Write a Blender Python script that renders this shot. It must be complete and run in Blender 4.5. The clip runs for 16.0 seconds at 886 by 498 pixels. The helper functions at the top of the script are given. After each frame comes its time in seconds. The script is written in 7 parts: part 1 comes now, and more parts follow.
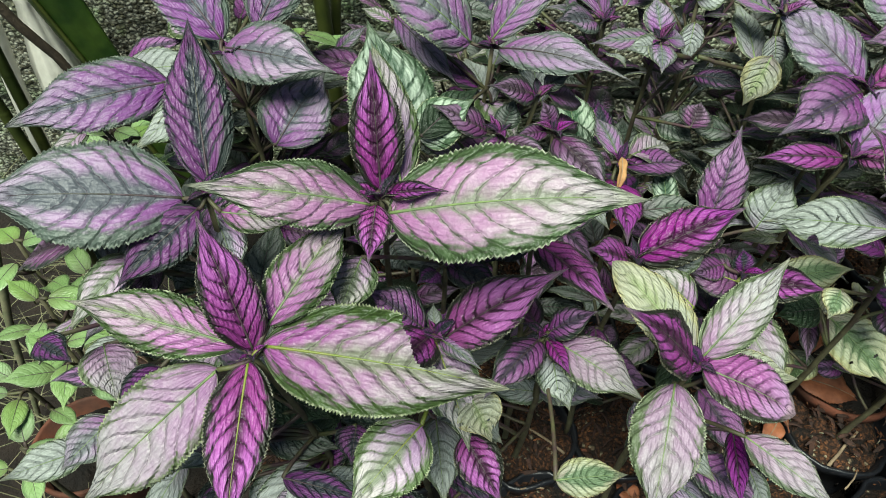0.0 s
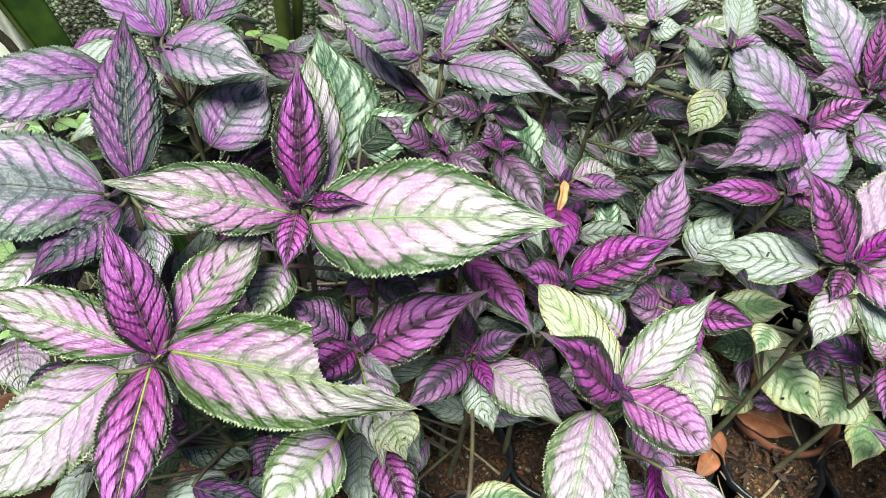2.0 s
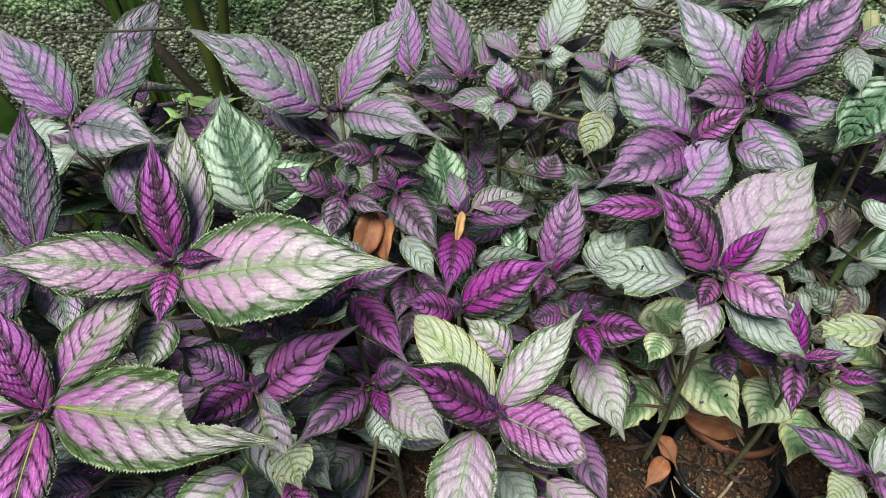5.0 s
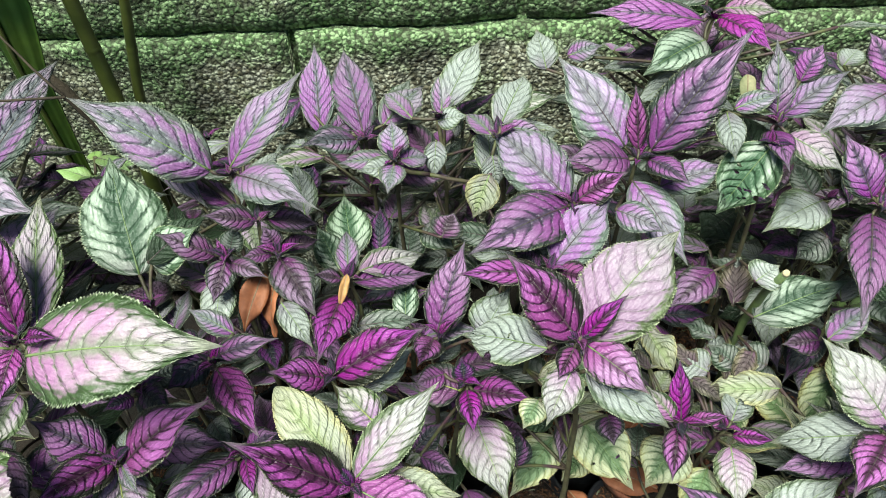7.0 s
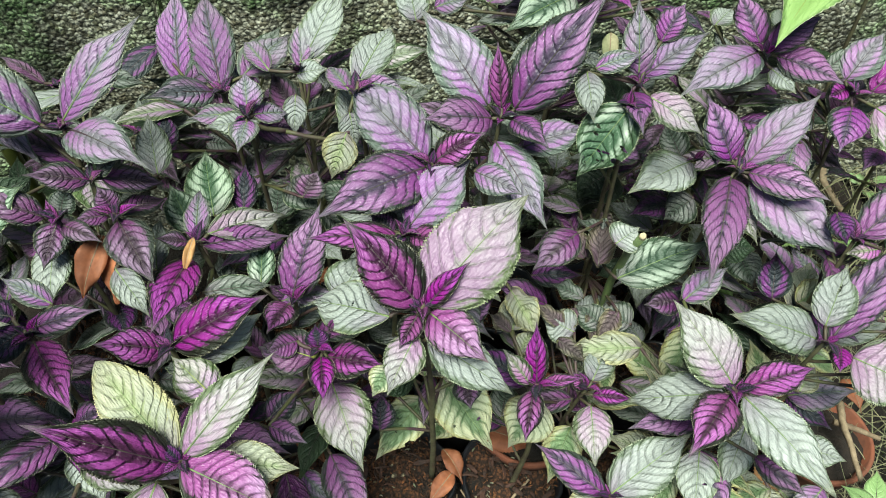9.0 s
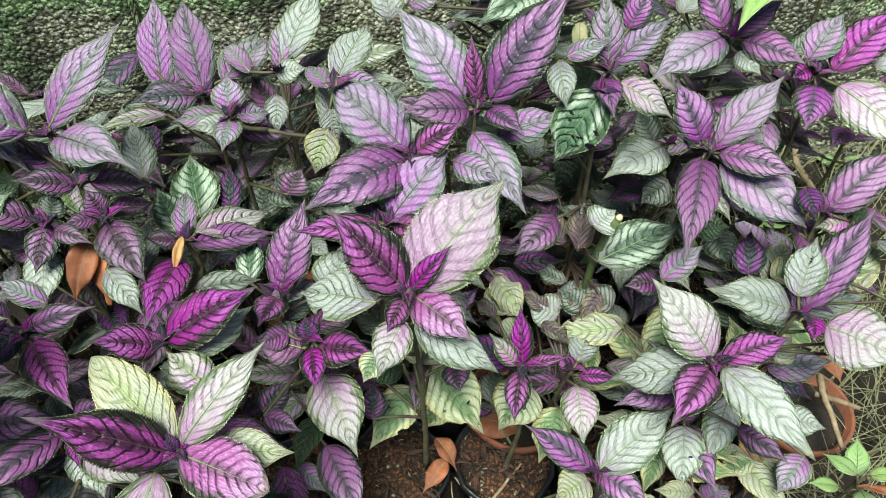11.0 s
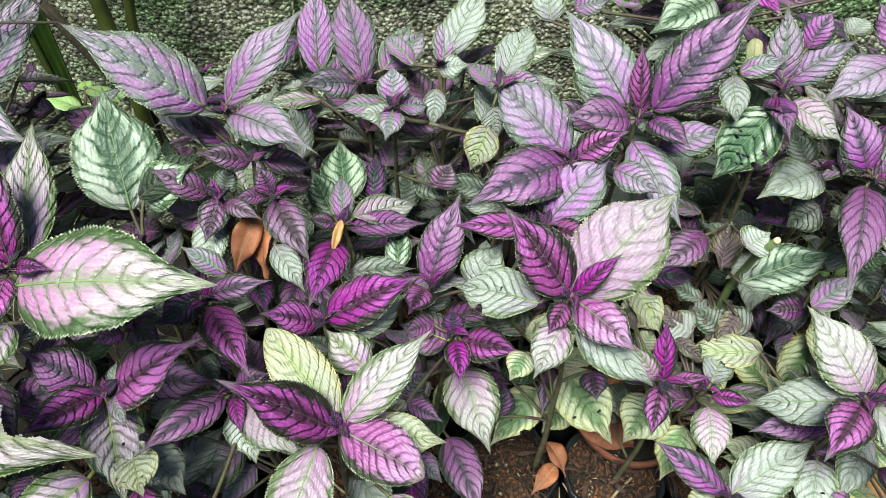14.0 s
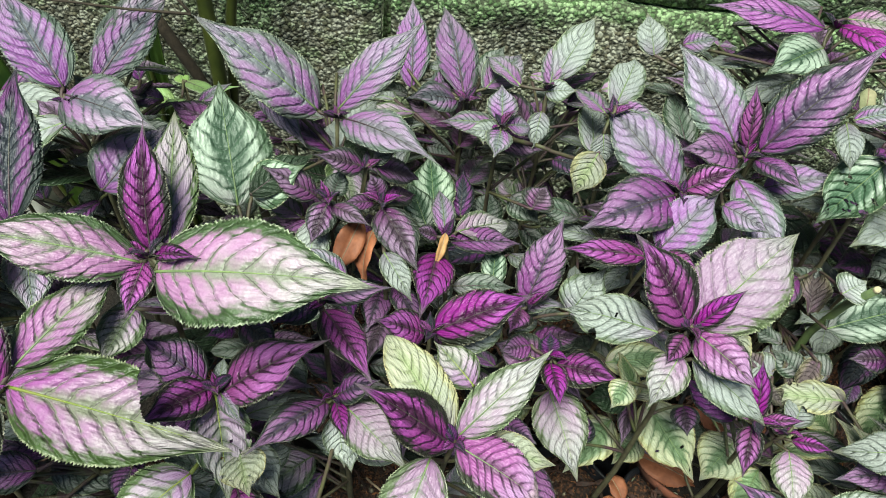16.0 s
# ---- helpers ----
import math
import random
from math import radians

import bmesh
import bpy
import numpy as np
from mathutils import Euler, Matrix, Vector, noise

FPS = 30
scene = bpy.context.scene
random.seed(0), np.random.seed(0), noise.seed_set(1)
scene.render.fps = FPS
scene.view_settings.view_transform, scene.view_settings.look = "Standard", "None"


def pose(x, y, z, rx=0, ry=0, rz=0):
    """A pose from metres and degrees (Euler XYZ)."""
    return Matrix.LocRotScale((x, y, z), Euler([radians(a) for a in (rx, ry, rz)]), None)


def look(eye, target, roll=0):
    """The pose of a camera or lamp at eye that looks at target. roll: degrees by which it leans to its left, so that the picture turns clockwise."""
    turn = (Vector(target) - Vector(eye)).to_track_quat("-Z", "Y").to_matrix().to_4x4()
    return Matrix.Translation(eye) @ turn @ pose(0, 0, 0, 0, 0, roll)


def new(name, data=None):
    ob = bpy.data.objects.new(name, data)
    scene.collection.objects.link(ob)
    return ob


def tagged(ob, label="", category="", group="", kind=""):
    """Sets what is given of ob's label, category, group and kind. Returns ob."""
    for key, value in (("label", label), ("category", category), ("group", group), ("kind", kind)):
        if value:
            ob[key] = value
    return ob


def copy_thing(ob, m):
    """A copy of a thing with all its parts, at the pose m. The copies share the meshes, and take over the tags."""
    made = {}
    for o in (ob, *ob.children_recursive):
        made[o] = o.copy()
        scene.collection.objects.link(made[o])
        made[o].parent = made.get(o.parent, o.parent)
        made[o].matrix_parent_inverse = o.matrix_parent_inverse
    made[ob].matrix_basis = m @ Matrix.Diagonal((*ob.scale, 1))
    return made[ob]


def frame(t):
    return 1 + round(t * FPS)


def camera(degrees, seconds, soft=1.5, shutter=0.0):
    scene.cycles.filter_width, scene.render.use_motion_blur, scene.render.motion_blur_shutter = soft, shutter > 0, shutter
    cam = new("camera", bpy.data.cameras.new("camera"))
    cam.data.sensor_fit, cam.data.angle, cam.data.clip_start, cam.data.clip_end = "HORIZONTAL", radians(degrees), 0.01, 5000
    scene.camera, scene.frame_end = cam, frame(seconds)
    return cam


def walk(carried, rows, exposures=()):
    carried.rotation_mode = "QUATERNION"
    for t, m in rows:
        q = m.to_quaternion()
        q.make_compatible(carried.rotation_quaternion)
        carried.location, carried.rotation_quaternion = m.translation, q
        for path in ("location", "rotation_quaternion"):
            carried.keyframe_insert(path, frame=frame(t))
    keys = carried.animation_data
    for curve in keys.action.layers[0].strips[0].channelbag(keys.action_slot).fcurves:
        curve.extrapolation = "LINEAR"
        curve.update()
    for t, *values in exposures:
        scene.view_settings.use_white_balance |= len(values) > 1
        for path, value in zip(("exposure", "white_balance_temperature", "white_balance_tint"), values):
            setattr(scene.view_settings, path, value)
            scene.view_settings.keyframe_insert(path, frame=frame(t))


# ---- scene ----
cam = camera(64.3, 16.0, soft=1.0)
PATH = [
    (0, (0.0013, 0.0001, 0.7500), (-0.0039, 1.2851, -0.7825), -0.24),
    (0.5, (0.0028, -0.0076, 0.7536), (0.0177, 1.2926, -0.7660), 2.32),
    (1, (0.0107, -0.0109, 0.7511), (0.0266, 1.3149, -0.7462), 3.42),
    (1.5, (0.0180, -0.0030, 0.7435), (0.0578, 1.3463, -0.7323), 6.09),
    (2, (0.0360, 0.0055, 0.7482), (0.0894, 1.3175, -0.7603), 5.11),
    (2.5, (0.0580, 0.0019, 0.7569), (0.0401, 1.3438, -0.7259), 3.80),
    (3, (0.0801, -0.0023, 0.7654), (0.0413, 1.3384, -0.7182), 2.27),
    (3.5, (0.0993, -0.0041, 0.7693), (0.0039, 1.3153, -0.7308), -0.60),
    (4, (0.1165, -0.0038, 0.7764), (0.0197, 1.3343, -0.7069), -2.10),
    (4.2, (0.1277, -0.0072, 0.7757), (0.0324, 1.3386, -0.7007), -2.68),
    (6.3, (0.1962, 0.0032, 0.7974), (0.1726, 1.3567, -0.6749), -3.41),
    (6.5, (0.2136, 0.0069, 0.7966), (0.1645, 1.3311, -0.7014), -3.92),
    (7, (0.2527, 0.0143, 0.8025), (0.1991, 1.4217, -0.6175), -3.41),
    (7.5, (0.2825, 0.0305, 0.8025), (0.2841, 1.4121, -0.6436), -1.47),
    (8, (0.3145, 0.0409, 0.8053), (0.3553, 1.3624, -0.6954), -0.49),
    (8.5, (0.3297, 0.0367, 0.7993), (0.4319, 1.3397, -0.7144), 0.71),
    (9, (0.3195, 0.0356, 0.7947), (0.4517, 1.3288, -0.7251), 2.54),
    (9.2, (0.3216, 0.0348, 0.7937), (0.4691, 1.3200, -0.7316), 3.66),
    (11.3, (0.3218, 0.0116, 0.7985), (0.4889, 1.3143, -0.7098), 1.05),
    (11.5, (0.3232, 0.0120, 0.7982), (0.4983, 1.3029, -0.7193), 1.91),
    (12, (0.3122, 0.0146, 0.7963), (0.4567, 1.3178, -0.7139), 1.35),
    (12.5, (0.3004, 0.0133, 0.7957), (0.4112, 1.3210, -0.7136), 0.97),
    (13, (0.2846, 0.0106, 0.7920), (0.3801, 1.3068, -0.7281), 1.84),
    (13.5, (0.2627, 0.0143, 0.7955), (0.2784, 1.3156, -0.7232), 0.20),
    (14, (0.2443, 0.0144, 0.8016), (0.2322, 1.3205, -0.7130), 0.68),
    (14.5, (0.2195, -0.0014, 0.8075), (0.2126, 1.3272, -0.6874), 2.10),
    (15, (0.1952, -0.0033, 0.8046), (0.1812, 1.3068, -0.7065), 2.02),
    (15.5, (0.1719, 0.0010, 0.8069), (0.1434, 1.3224, -0.6941), 2.76),
    (16, (0.1484, 0.0067, 0.7930), (0.1511, 1.3641, -0.6758), 5.89),
]
EXPOSURES = (
    (0.0, 0.71, 6560, -8.0), (0.5, 1.01, 6560, -8.0), (1.0, 1.21, 6560, -8.0), (1.5, 1.29, 6560, -8.0), (2.0, 1.37, 6560, -8.0),
    (2.5, 1.25, 6560, -8.0), (3.0, 0.91, 6560, -8.0), (3.5, 0.87, 6560, -8.0), (4.0, 0.85, 6560, -8.0), (6.5, 1.05, 6560, -7.0),
    (7.0, 1.14, 6560, -7.0), (7.5, 1.13, 6560, -7.0), (8.0, 1.04, 6560, -7.0), (8.5, 1.01, 6560, -7.0), (9.0, 0.99, 6560, -7.0),
    (11.5, 1.12, 6560, -7.0), (12.5, 1.14, 6560, -7.0), (13.5, 1.31, 6560, -7.0), (14.0, 1.23, 6560, -7.0), (14.5, 1.08, 6560, -7.0),
    (15.5, 1.03, 6560, -7.0), (16.0, 1.01, 6560, -7.0),
)
walk(cam, [(t, look(eye, target, roll)) for t, eye, target, roll in PATH], EXPOSURES)

# ---- light: bright open shade under a hazy sky ----
world = bpy.data.worlds.new("sky")
scene.world = world
world.use_nodes = True
sky = world.node_tree.nodes.new("ShaderNodeTexSky")
sky.sky_type, sky.sun_disc = "NISHITA", False
sky.sun_elevation, sky.sun_rotation = radians(68), radians(204)
background = world.node_tree.nodes["Background"]
background.inputs["Strength"].default_value = 0.033
world.node_tree.links.new(sky.outputs[0], background.inputs[0])
sun_data = bpy.data.lights.new("sun", "SUN")
sun_data.energy, sun_data.angle, sun_data.color = 3.95, radians(28), (1.0, 0.97, 0.92)
sun = new("sun", sun_data)
sun.matrix_world = look((-0.40, -0.80, 3.0), (0.1, 0.3, 0.0))


# ---- materials ----
def rgb(r, g, b):
    """Linear colour from display values 0 to 255."""
    return tuple(((v / 255 + 0.055) / 1.055) ** 2.4 if v > 10 else v / 255 / 12.92 for v in (r, g, b)) + (1.0,)


class Nodes:
    """A short way to write node trees."""

    def __init__(self, name):
        self.material = bpy.data.materials.new(name)
        self.material.use_nodes = True
        self.tree = self.material.node_tree
        self.shader = self.tree.nodes["Principled BSDF"]

    def put(self, where, value):
        if isinstance(value, bpy.types.NodeSocket):
            self.tree.links.new(value, where)
        else:
            where.default_value = value

    def set(self, **values):
        for key, value in values.items():
            self.put(self.shader.inputs[key.replace("_", " ")], value)
        return self.material

    def math(self, operation, a, b=0.0, c=0.0):
        node = self.tree.nodes.new("ShaderNodeMath")
        node.operation = operation
        for n, v in enumerate((a, b, c)):
            self.put(node.inputs[n], v)
        return node.outputs[0]

    def ramp(self, value, low, high, to_low=0.0, to_high=1.0):
        node = self.tree.nodes.new("ShaderNodeMapRange")
        node.interpolation_type = "SMOOTHSTEP"
        for n, v in enumerate((value, low, high, to_low, to_high)):
            self.put(node.inputs[n], v)
        return node.outputs[0]

    def mix(self, factor, a, b, kind="MIX"):
        node = self.tree.nodes.new("ShaderNodeMix")
        node.data_type, node.blend_type = "RGBA", kind
        self.put(node.inputs[0], factor)
        self.put(node.inputs[6], a)
        self.put(node.inputs[7], b)
        return node.outputs[2]

    def noise(self, scale, detail=3.0, rough=0.55, where=None):
        node = self.tree.nodes.new("ShaderNodeTexNoise")
        node.inputs["Scale"].default_value, node.inputs["Detail"].default_value, node.inputs["Roughness"].default_value = scale, detail, rough
        self.put(node.inputs["Vector"], where if where else self.place())
        return node.outputs["Fac"]

    def cells(self, scale, feature="F1", where=None):
        node = self.tree.nodes.new("ShaderNodeTexVoronoi")
        node.feature = feature
        node.inputs["Scale"].default_value = scale
        self.put(node.inputs["Vector"], where if where else self.place())
        return node.outputs["Distance"]

    def place(self):
        return self.tree.nodes.new("ShaderNodeTexCoord").outputs["Object"]

    def random(self):
        return self.tree.nodes.new("ShaderNodeObjectInfo").outputs["Random"]

    def bump(self, height, strength, distance):
        node = self.tree.nodes.new("ShaderNodeBump")
        node.inputs["Strength"].default_value, node.inputs["Distance"].default_value = strength, distance
        self.put(node.inputs["Height"], height)
        return node.outputs[0]


SLANT, CURVE = 1.75, 0.75


def leaf_material(name, panel, vein, margin, core, rim=0.78, tip=None, line=1.0, rough=0.42, heart=0.25, halo=0.5, relief=0.9, edge_line=rgb(170, 178, 146), tail=rgb(176, 180, 156)):
    """Quilted panels ribbed between dark arching side veins, a greyish core along the midrib, an uneven green margin and a pale drawn-out tip."""
    n = Nodes(name)

    def layer(name):
        node, split = n.tree.nodes.new("ShaderNodeUVMap"), n.tree.nodes.new("ShaderNodeSeparateXYZ")
        node.uv_map = name
        n.put(split.inputs[0], node.outputs[0])
        return split.outputs[0], split.outputs[1]

    (u, v), (phase, w) = layer("UVMap"), layer("Veins")
    wobble, blotch, grain, shift = n.noise(60.0, 2.0), n.noise(34.0, 3.0), n.noise(900.0, 2.0), n.random()
    other, third = n.math("FRACT", n.math("MULTIPLY", shift, 3.7)), n.math("FRACT", n.math("MULTIPLY", shift, 11.3))
    phase = n.math("ADD", phase, n.math("MULTIPLY_ADD", n.noise(70.0, 3.0), 0.5, -0.25))
    near = n.math("ABSOLUTE", n.math("MULTIPLY_ADD", n.math("FRACT", n.math("ADD", phase, 20.0)), 2.0, -1.0))
    # small ribs that cross each panel from vein to vein
    where = n.tree.nodes.new("ShaderNodeCombineXYZ")
    n.put(where.inputs[0], n.math("MULTIPLY", phase, 1.8))
    n.put(where.inputs[1], n.math("MULTIPLY", w, 13.0))
    n.put(where.inputs[2], n.math("MULTIPLY_ADD", n.math("FLOOR", phase), 7.3, n.math("MULTIPLY_ADD", shift, 50.0, n.math("MULTIPLY", v, 3.0))))
    ribs = n.noise(1.0, 0.4, 0.4, where.outputs[0])
    rough_near = n.math("ADD", near, n.math("MULTIPLY_ADD", ribs, 0.7, -0.35))
    thin = n.ramp(n.math("ADD", near, n.math("MULTIPLY_ADD", ribs, 0.14, -0.07)), n.ramp(w, 0.0, 0.9, 0.91, 0.955), n.ramp(w, 0.0, 0.9, 0.985, 0.995))
    dark = n.math("MULTIPLY", n.ramp(rough_near, 0.58, 1.2), n.ramp(u, 0.98, 0.7))
    # panels: deeper towards the stalk, paler towards the tip
    deep = tuple(c**1.25 * k for c, k in zip(panel[:3], (0.85, 0.55, 0.85))) + (1.0,)
    colour = n.mix(n.ramp(blotch, 0.35, 0.7, 0.0, 0.3), panel, tuple(0.72 * c for c in panel[:3]) + (1.0,))
    colour = n.mix(n.ramp(n.math("MULTIPLY_ADD", wobble, 0.3, u), 0.62, 0.1, 0.0, 0.75), colour, deep)
    if tip:
        start = n.math("MULTIPLY_ADD", wobble, 0.6, n.math("MULTIPLY_ADD", third, 0.3, u))
        colour = n.mix(n.ramp(start, 0.7, 1.3, 0.0, 0.95), colour, tip)
    # shading of the ribs painted in: panel colour darker in the hollows between them
    colour = n.mix(n.ramp(ribs, 0.6, 0.36, 0.0, 0.4), colour, n.mix(0.5, colour, tuple(0.5 * c for c in panel[:3]) + (1.0,)))
    # core along the midrib, reaching out beside the side veins
    reach = n.math("MULTIPLY", n.math("MULTIPLY_ADD", other, 0.9 * heart, 0.6 * heart), n.ramp(u, 0.0, 0.55, 0.55, 1.25))
    spread = n.math("SUBTRACT", n.math("MULTIPLY_ADD", dark, 0.3, n.math("MULTIPLY_ADD", wobble, 0.3, n.math("SUBTRACT", reach, 0.15))), w)
    colour = n.mix(n.math("MULTIPLY", n.ramp(spread, -0.1, 0.22, 0.0, 0.95), n.ramp(u, 0.97, 0.72)), colour, core)
    colour = n.mix(n.math("MULTIPLY", dark, halo), colour, core)
    # margin
    lean = n.math("MULTIPLY", n.math("SUBTRACT", v, 0.5), n.math("MULTIPLY_ADD", third, 0.5, -0.25))
    edge = n.math("ADD", n.math("ADD", w, lean), n.math("MULTIPLY_ADD", n.noise(70.0, 4.0, 0.65), 0.55, -0.275))
    edge = n.math("ADD", edge, n.math("MULTIPLY_ADD", dark, 0.2, n.math("MULTIPLY_ADD", ribs, 0.3, -0.15)))
    edge = n.math("ADD", edge, n.math("MULTIPLY_ADD", other, 0.16, -0.1))
    edge = n.math("ADD", edge, n.ramp(u, 0.8, 0.98, 0.0, 0.5))
    green = n.mix(n.ramp(n.noise(120.0, 4.0, 0.65), 0.35, 0.7), margin, tuple(0.5 * c for c in margin[:3]) + (1.0,))
    green = n.mix(n.math("MULTIPLY", dark, 0.5), green, tuple(0.6 * c for c in margin[:3]) + (1.0,))
    colour = n.mix(n.ramp(edge, rim - 0.14, rim + 0.16), colour, green)
    colour = n.mix(n.math("MULTIPLY", thin, n.math("MULTIPLY", n.ramp(w, 0.98, 0.5, 0.12 * line, 0.72 * line), n.ramp(u, 0.98, 0.75))), colour, vein)
    colour = n.mix(n.ramp(n.math("MULTIPLY_ADD", wobble, 0.12, u), 0.9, 1.02, 0.0, 0.85), colour, tail)
    colour = n.mix(n.math("MULTIPLY", n.ramp(w, 0.94, 0.985), n.ramp(n.noise(420.0, 1.0), 0.4, 0.6, 0.2, 0.9)), colour, edge_line)
    colour = n.mix(0.4, colour, n.mix(grain, (0.1, 0.1, 0.1, 1), (0.9, 0.9, 0.9, 1)), "SOFT_LIGHT")
    tone = n.tree.nodes.new("ShaderNodeHueSaturation")
    n.put(tone.inputs["Hue"], n.math("MULTIPLY_ADD", shift, 0.02, 0.484))
    n.put(tone.inputs["Saturation"], n.math("MULTIPLY_ADD", shift, -0.25, 1.05))
    n.put(tone.inputs["Value"], n.math("MULTIPLY_ADD", n.math("FRACT", n.math("MULTIPLY", shift, 7.31)), 0.34, 0.83))
    n.put(tone.inputs["Color"], colour)
    height = n.math("ADD", n.math("MULTIPLY", n.ramp(near, 0.55, 1.0), -0.65), n.math("MULTIPLY_ADD", ribs, 1.1, n.math("MULTIPLY", n.noise(300.0, 3.0), 0.7)))
    return n.set(Base_Color=tone.outputs[0], Roughness=n.ramp(blotch, 0.2, 0.8, rough - 0.06, rough + 0.12), Specular_IOR_Level=0.45, Normal=n.bump(height, relief, 0.0018))


DARK_RIM = rgb(112, 116, 92)
LEAF = {
    "m": leaf_material("leaf_magenta", rgb(142, 40, 132), rgb(34, 6, 32), rgb(36, 40, 28), rgb(52, 18, 44), 0.72, tip=rgb(168, 78, 172), edge_line=rgb(136, 134, 112), heart=0.2, halo=0.6, tail=rgb(150, 128, 146)),
    "v": leaf_material("leaf_violet", rgb(136, 68, 138), rgb(36, 14, 44), rgb(50, 60, 52), rgb(66, 58, 76), 0.76, tip=rgb(160, 118, 164), edge_line=DARK_RIM, heart=0.2, halo=0.55, tail=rgb(160, 146, 166)),
    "k": leaf_material("leaf_orchid", rgb(160, 72, 152), rgb(60, 18, 58), rgb(54, 58, 42), rgb(96, 56, 90), 0.82, tip=rgb(188, 140, 192), heart=0.14, halo=0.4, tail=rgb(166, 140, 150)),
    "p": leaf_material("leaf_pink", rgb(164, 106, 158), rgb(64, 50, 56), rgb(62, 85, 42), rgb(116, 122, 102), 0.67, tip=rgb(166, 160, 160), heart=0.18, halo=0.34, tail=rgb(182, 184, 162)),
    "o": leaf_material("leaf_pale_pink", rgb(166, 140, 164), rgb(98, 80, 96), rgb(96, 112, 78), rgb(146, 144, 140), 0.78, tip=rgb(170, 170, 168), line=0.9, heart=0.13, halo=0.25, tail=rgb(188, 190, 170)),
    "l": leaf_material("leaf_lavender", rgb(154, 106, 160), rgb(56, 40, 62), rgb(112, 122, 112), rgb(112, 118, 120), 0.74, tip=rgb(162, 152, 170), heart=0.24, halo=0.3, tail=rgb(160, 158, 160)),
    # lavender darkened: the shade on the rear plants is in its colour
    "j": leaf_material("leaf_lavender_shaded", rgb(134, 84, 142), rgb(40, 26, 46), rgb(84, 96, 88), rgb(78, 84, 90), 0.74, tip=rgb(158, 142, 164), edge_line=rgb(112, 120, 106), heart=0.26, halo=0.4, tail=rgb(150, 152, 150)),
    "i": leaf_material("leaf_lilac", rgb(150, 104, 158), rgb(58, 34, 64), rgb(102, 114, 106), rgb(108, 106, 114), 0.76, tip=rgb(158, 144, 168), edge_line=rgb(150, 158, 142), heart=0.2, halo=0.34, tail=rgb(160, 160, 160)),
    # d and s: shade beneath the upper leaves is put into these colours
    "d": leaf_material("leaf_aubergine_shaded", rgb(112, 54, 118), rgb(24, 18, 34), rgb(34, 46, 44), rgb(42, 52, 56), 0.70, edge_line=rgb(84, 90, 80), heart=0.34, halo=0.6, tail=rgb(96, 92, 104)),
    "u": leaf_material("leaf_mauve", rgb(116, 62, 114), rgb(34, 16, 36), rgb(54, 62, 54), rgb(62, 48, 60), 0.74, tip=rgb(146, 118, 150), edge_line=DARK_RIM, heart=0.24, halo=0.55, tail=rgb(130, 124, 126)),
    "s": leaf_material("leaf_slate_shaded", rgb(128, 134, 128), rgb(38, 44, 42), rgb(58, 78, 56), rgb(74, 88, 76), 0.78, heart=0.26, halo=0.5, tail=rgb(130, 138, 120)),
    "w": leaf_material("leaf_silver", rgb(152, 158, 156), rgb(100, 104, 100), rgb(104, 120, 94), rgb(134, 140, 136), 0.82, tip=rgb(162, 168, 162), line=0.85, heart=0.18, halo=0.28),
    "y": leaf_material("leaf_yellowing", rgb(154, 160, 142), rgb(96, 112, 76), rgb(170, 170, 126), rgb(136, 147, 112), 0.84, tip=rgb(164, 165, 142), line=0.55, rough=0.5, heart=0.2, halo=0.12, edge_line=rgb(196, 188, 140)),
    "g": leaf_material("leaf_silver_green", rgb(164, 182, 162), rgb(32, 56, 40), rgb(66, 92, 64), rgb(54, 82, 60), 0.74, line=1.0, heart=0.34, halo=0.7, tail=rgb(120, 140, 110)),
    "q": leaf_material("leaf_lilac_green", rgb(172, 146, 174), rgb(54, 52, 50), rgb(82, 104, 64), rgb(110, 120, 100), 0.70, tip=rgb(180, 178, 172), heart=0.24, halo=0.5),
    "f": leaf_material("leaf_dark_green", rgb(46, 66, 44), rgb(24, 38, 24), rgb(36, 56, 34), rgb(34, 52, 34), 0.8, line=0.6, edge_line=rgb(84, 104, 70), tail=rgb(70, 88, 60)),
    "e": leaf_material("leaf_yellow_green", rgb(182, 192, 156), rgb(66, 92, 56), rgb(182, 184, 126), rgb(96, 124, 82), 0.80, tip=rgb(184, 184, 146), line=0.8, heart=0.42, halo=0.6, edge_line=rgb(150, 124, 78)),
    "h": leaf_material("leaf_fresh_green", rgb(124, 156, 92), rgb(92, 122, 70), rgb(106, 140, 78), rgb(110, 142, 80), 0.9, line=0.12, halo=0.1, relief=0.3, tail=rgb(124, 150, 92)),
}


def plain_material(name, one, two, scale, rough=0.6, bump=0.3, depth=0.001, fine=6.0):
    n = Nodes(name)
    coarse, grain = n.noise(scale, 5.0), n.noise(scale * fine, 4.0)
    colour = n.mix(n.ramp(coarse, 0.3, 0.7), one, two)
    colour = n.mix(0.6, colour, n.mix(grain, (0.15, 0.15, 0.15, 1), (0.85, 0.85, 0.85, 1)), "SOFT_LIGHT")
    tone = n.tree.nodes.new("ShaderNodeHueSaturation")
    n.put(tone.inputs["Value"], n.math("MULTIPLY_ADD", n.random(), 0.4, 0.8))
    n.put(tone.inputs["Color"], colour)
    return n.set(Base_Color=tone.outputs[0], Roughness=rough, Normal=n.bump(n.math("ADD", coarse, grain), bump, depth))


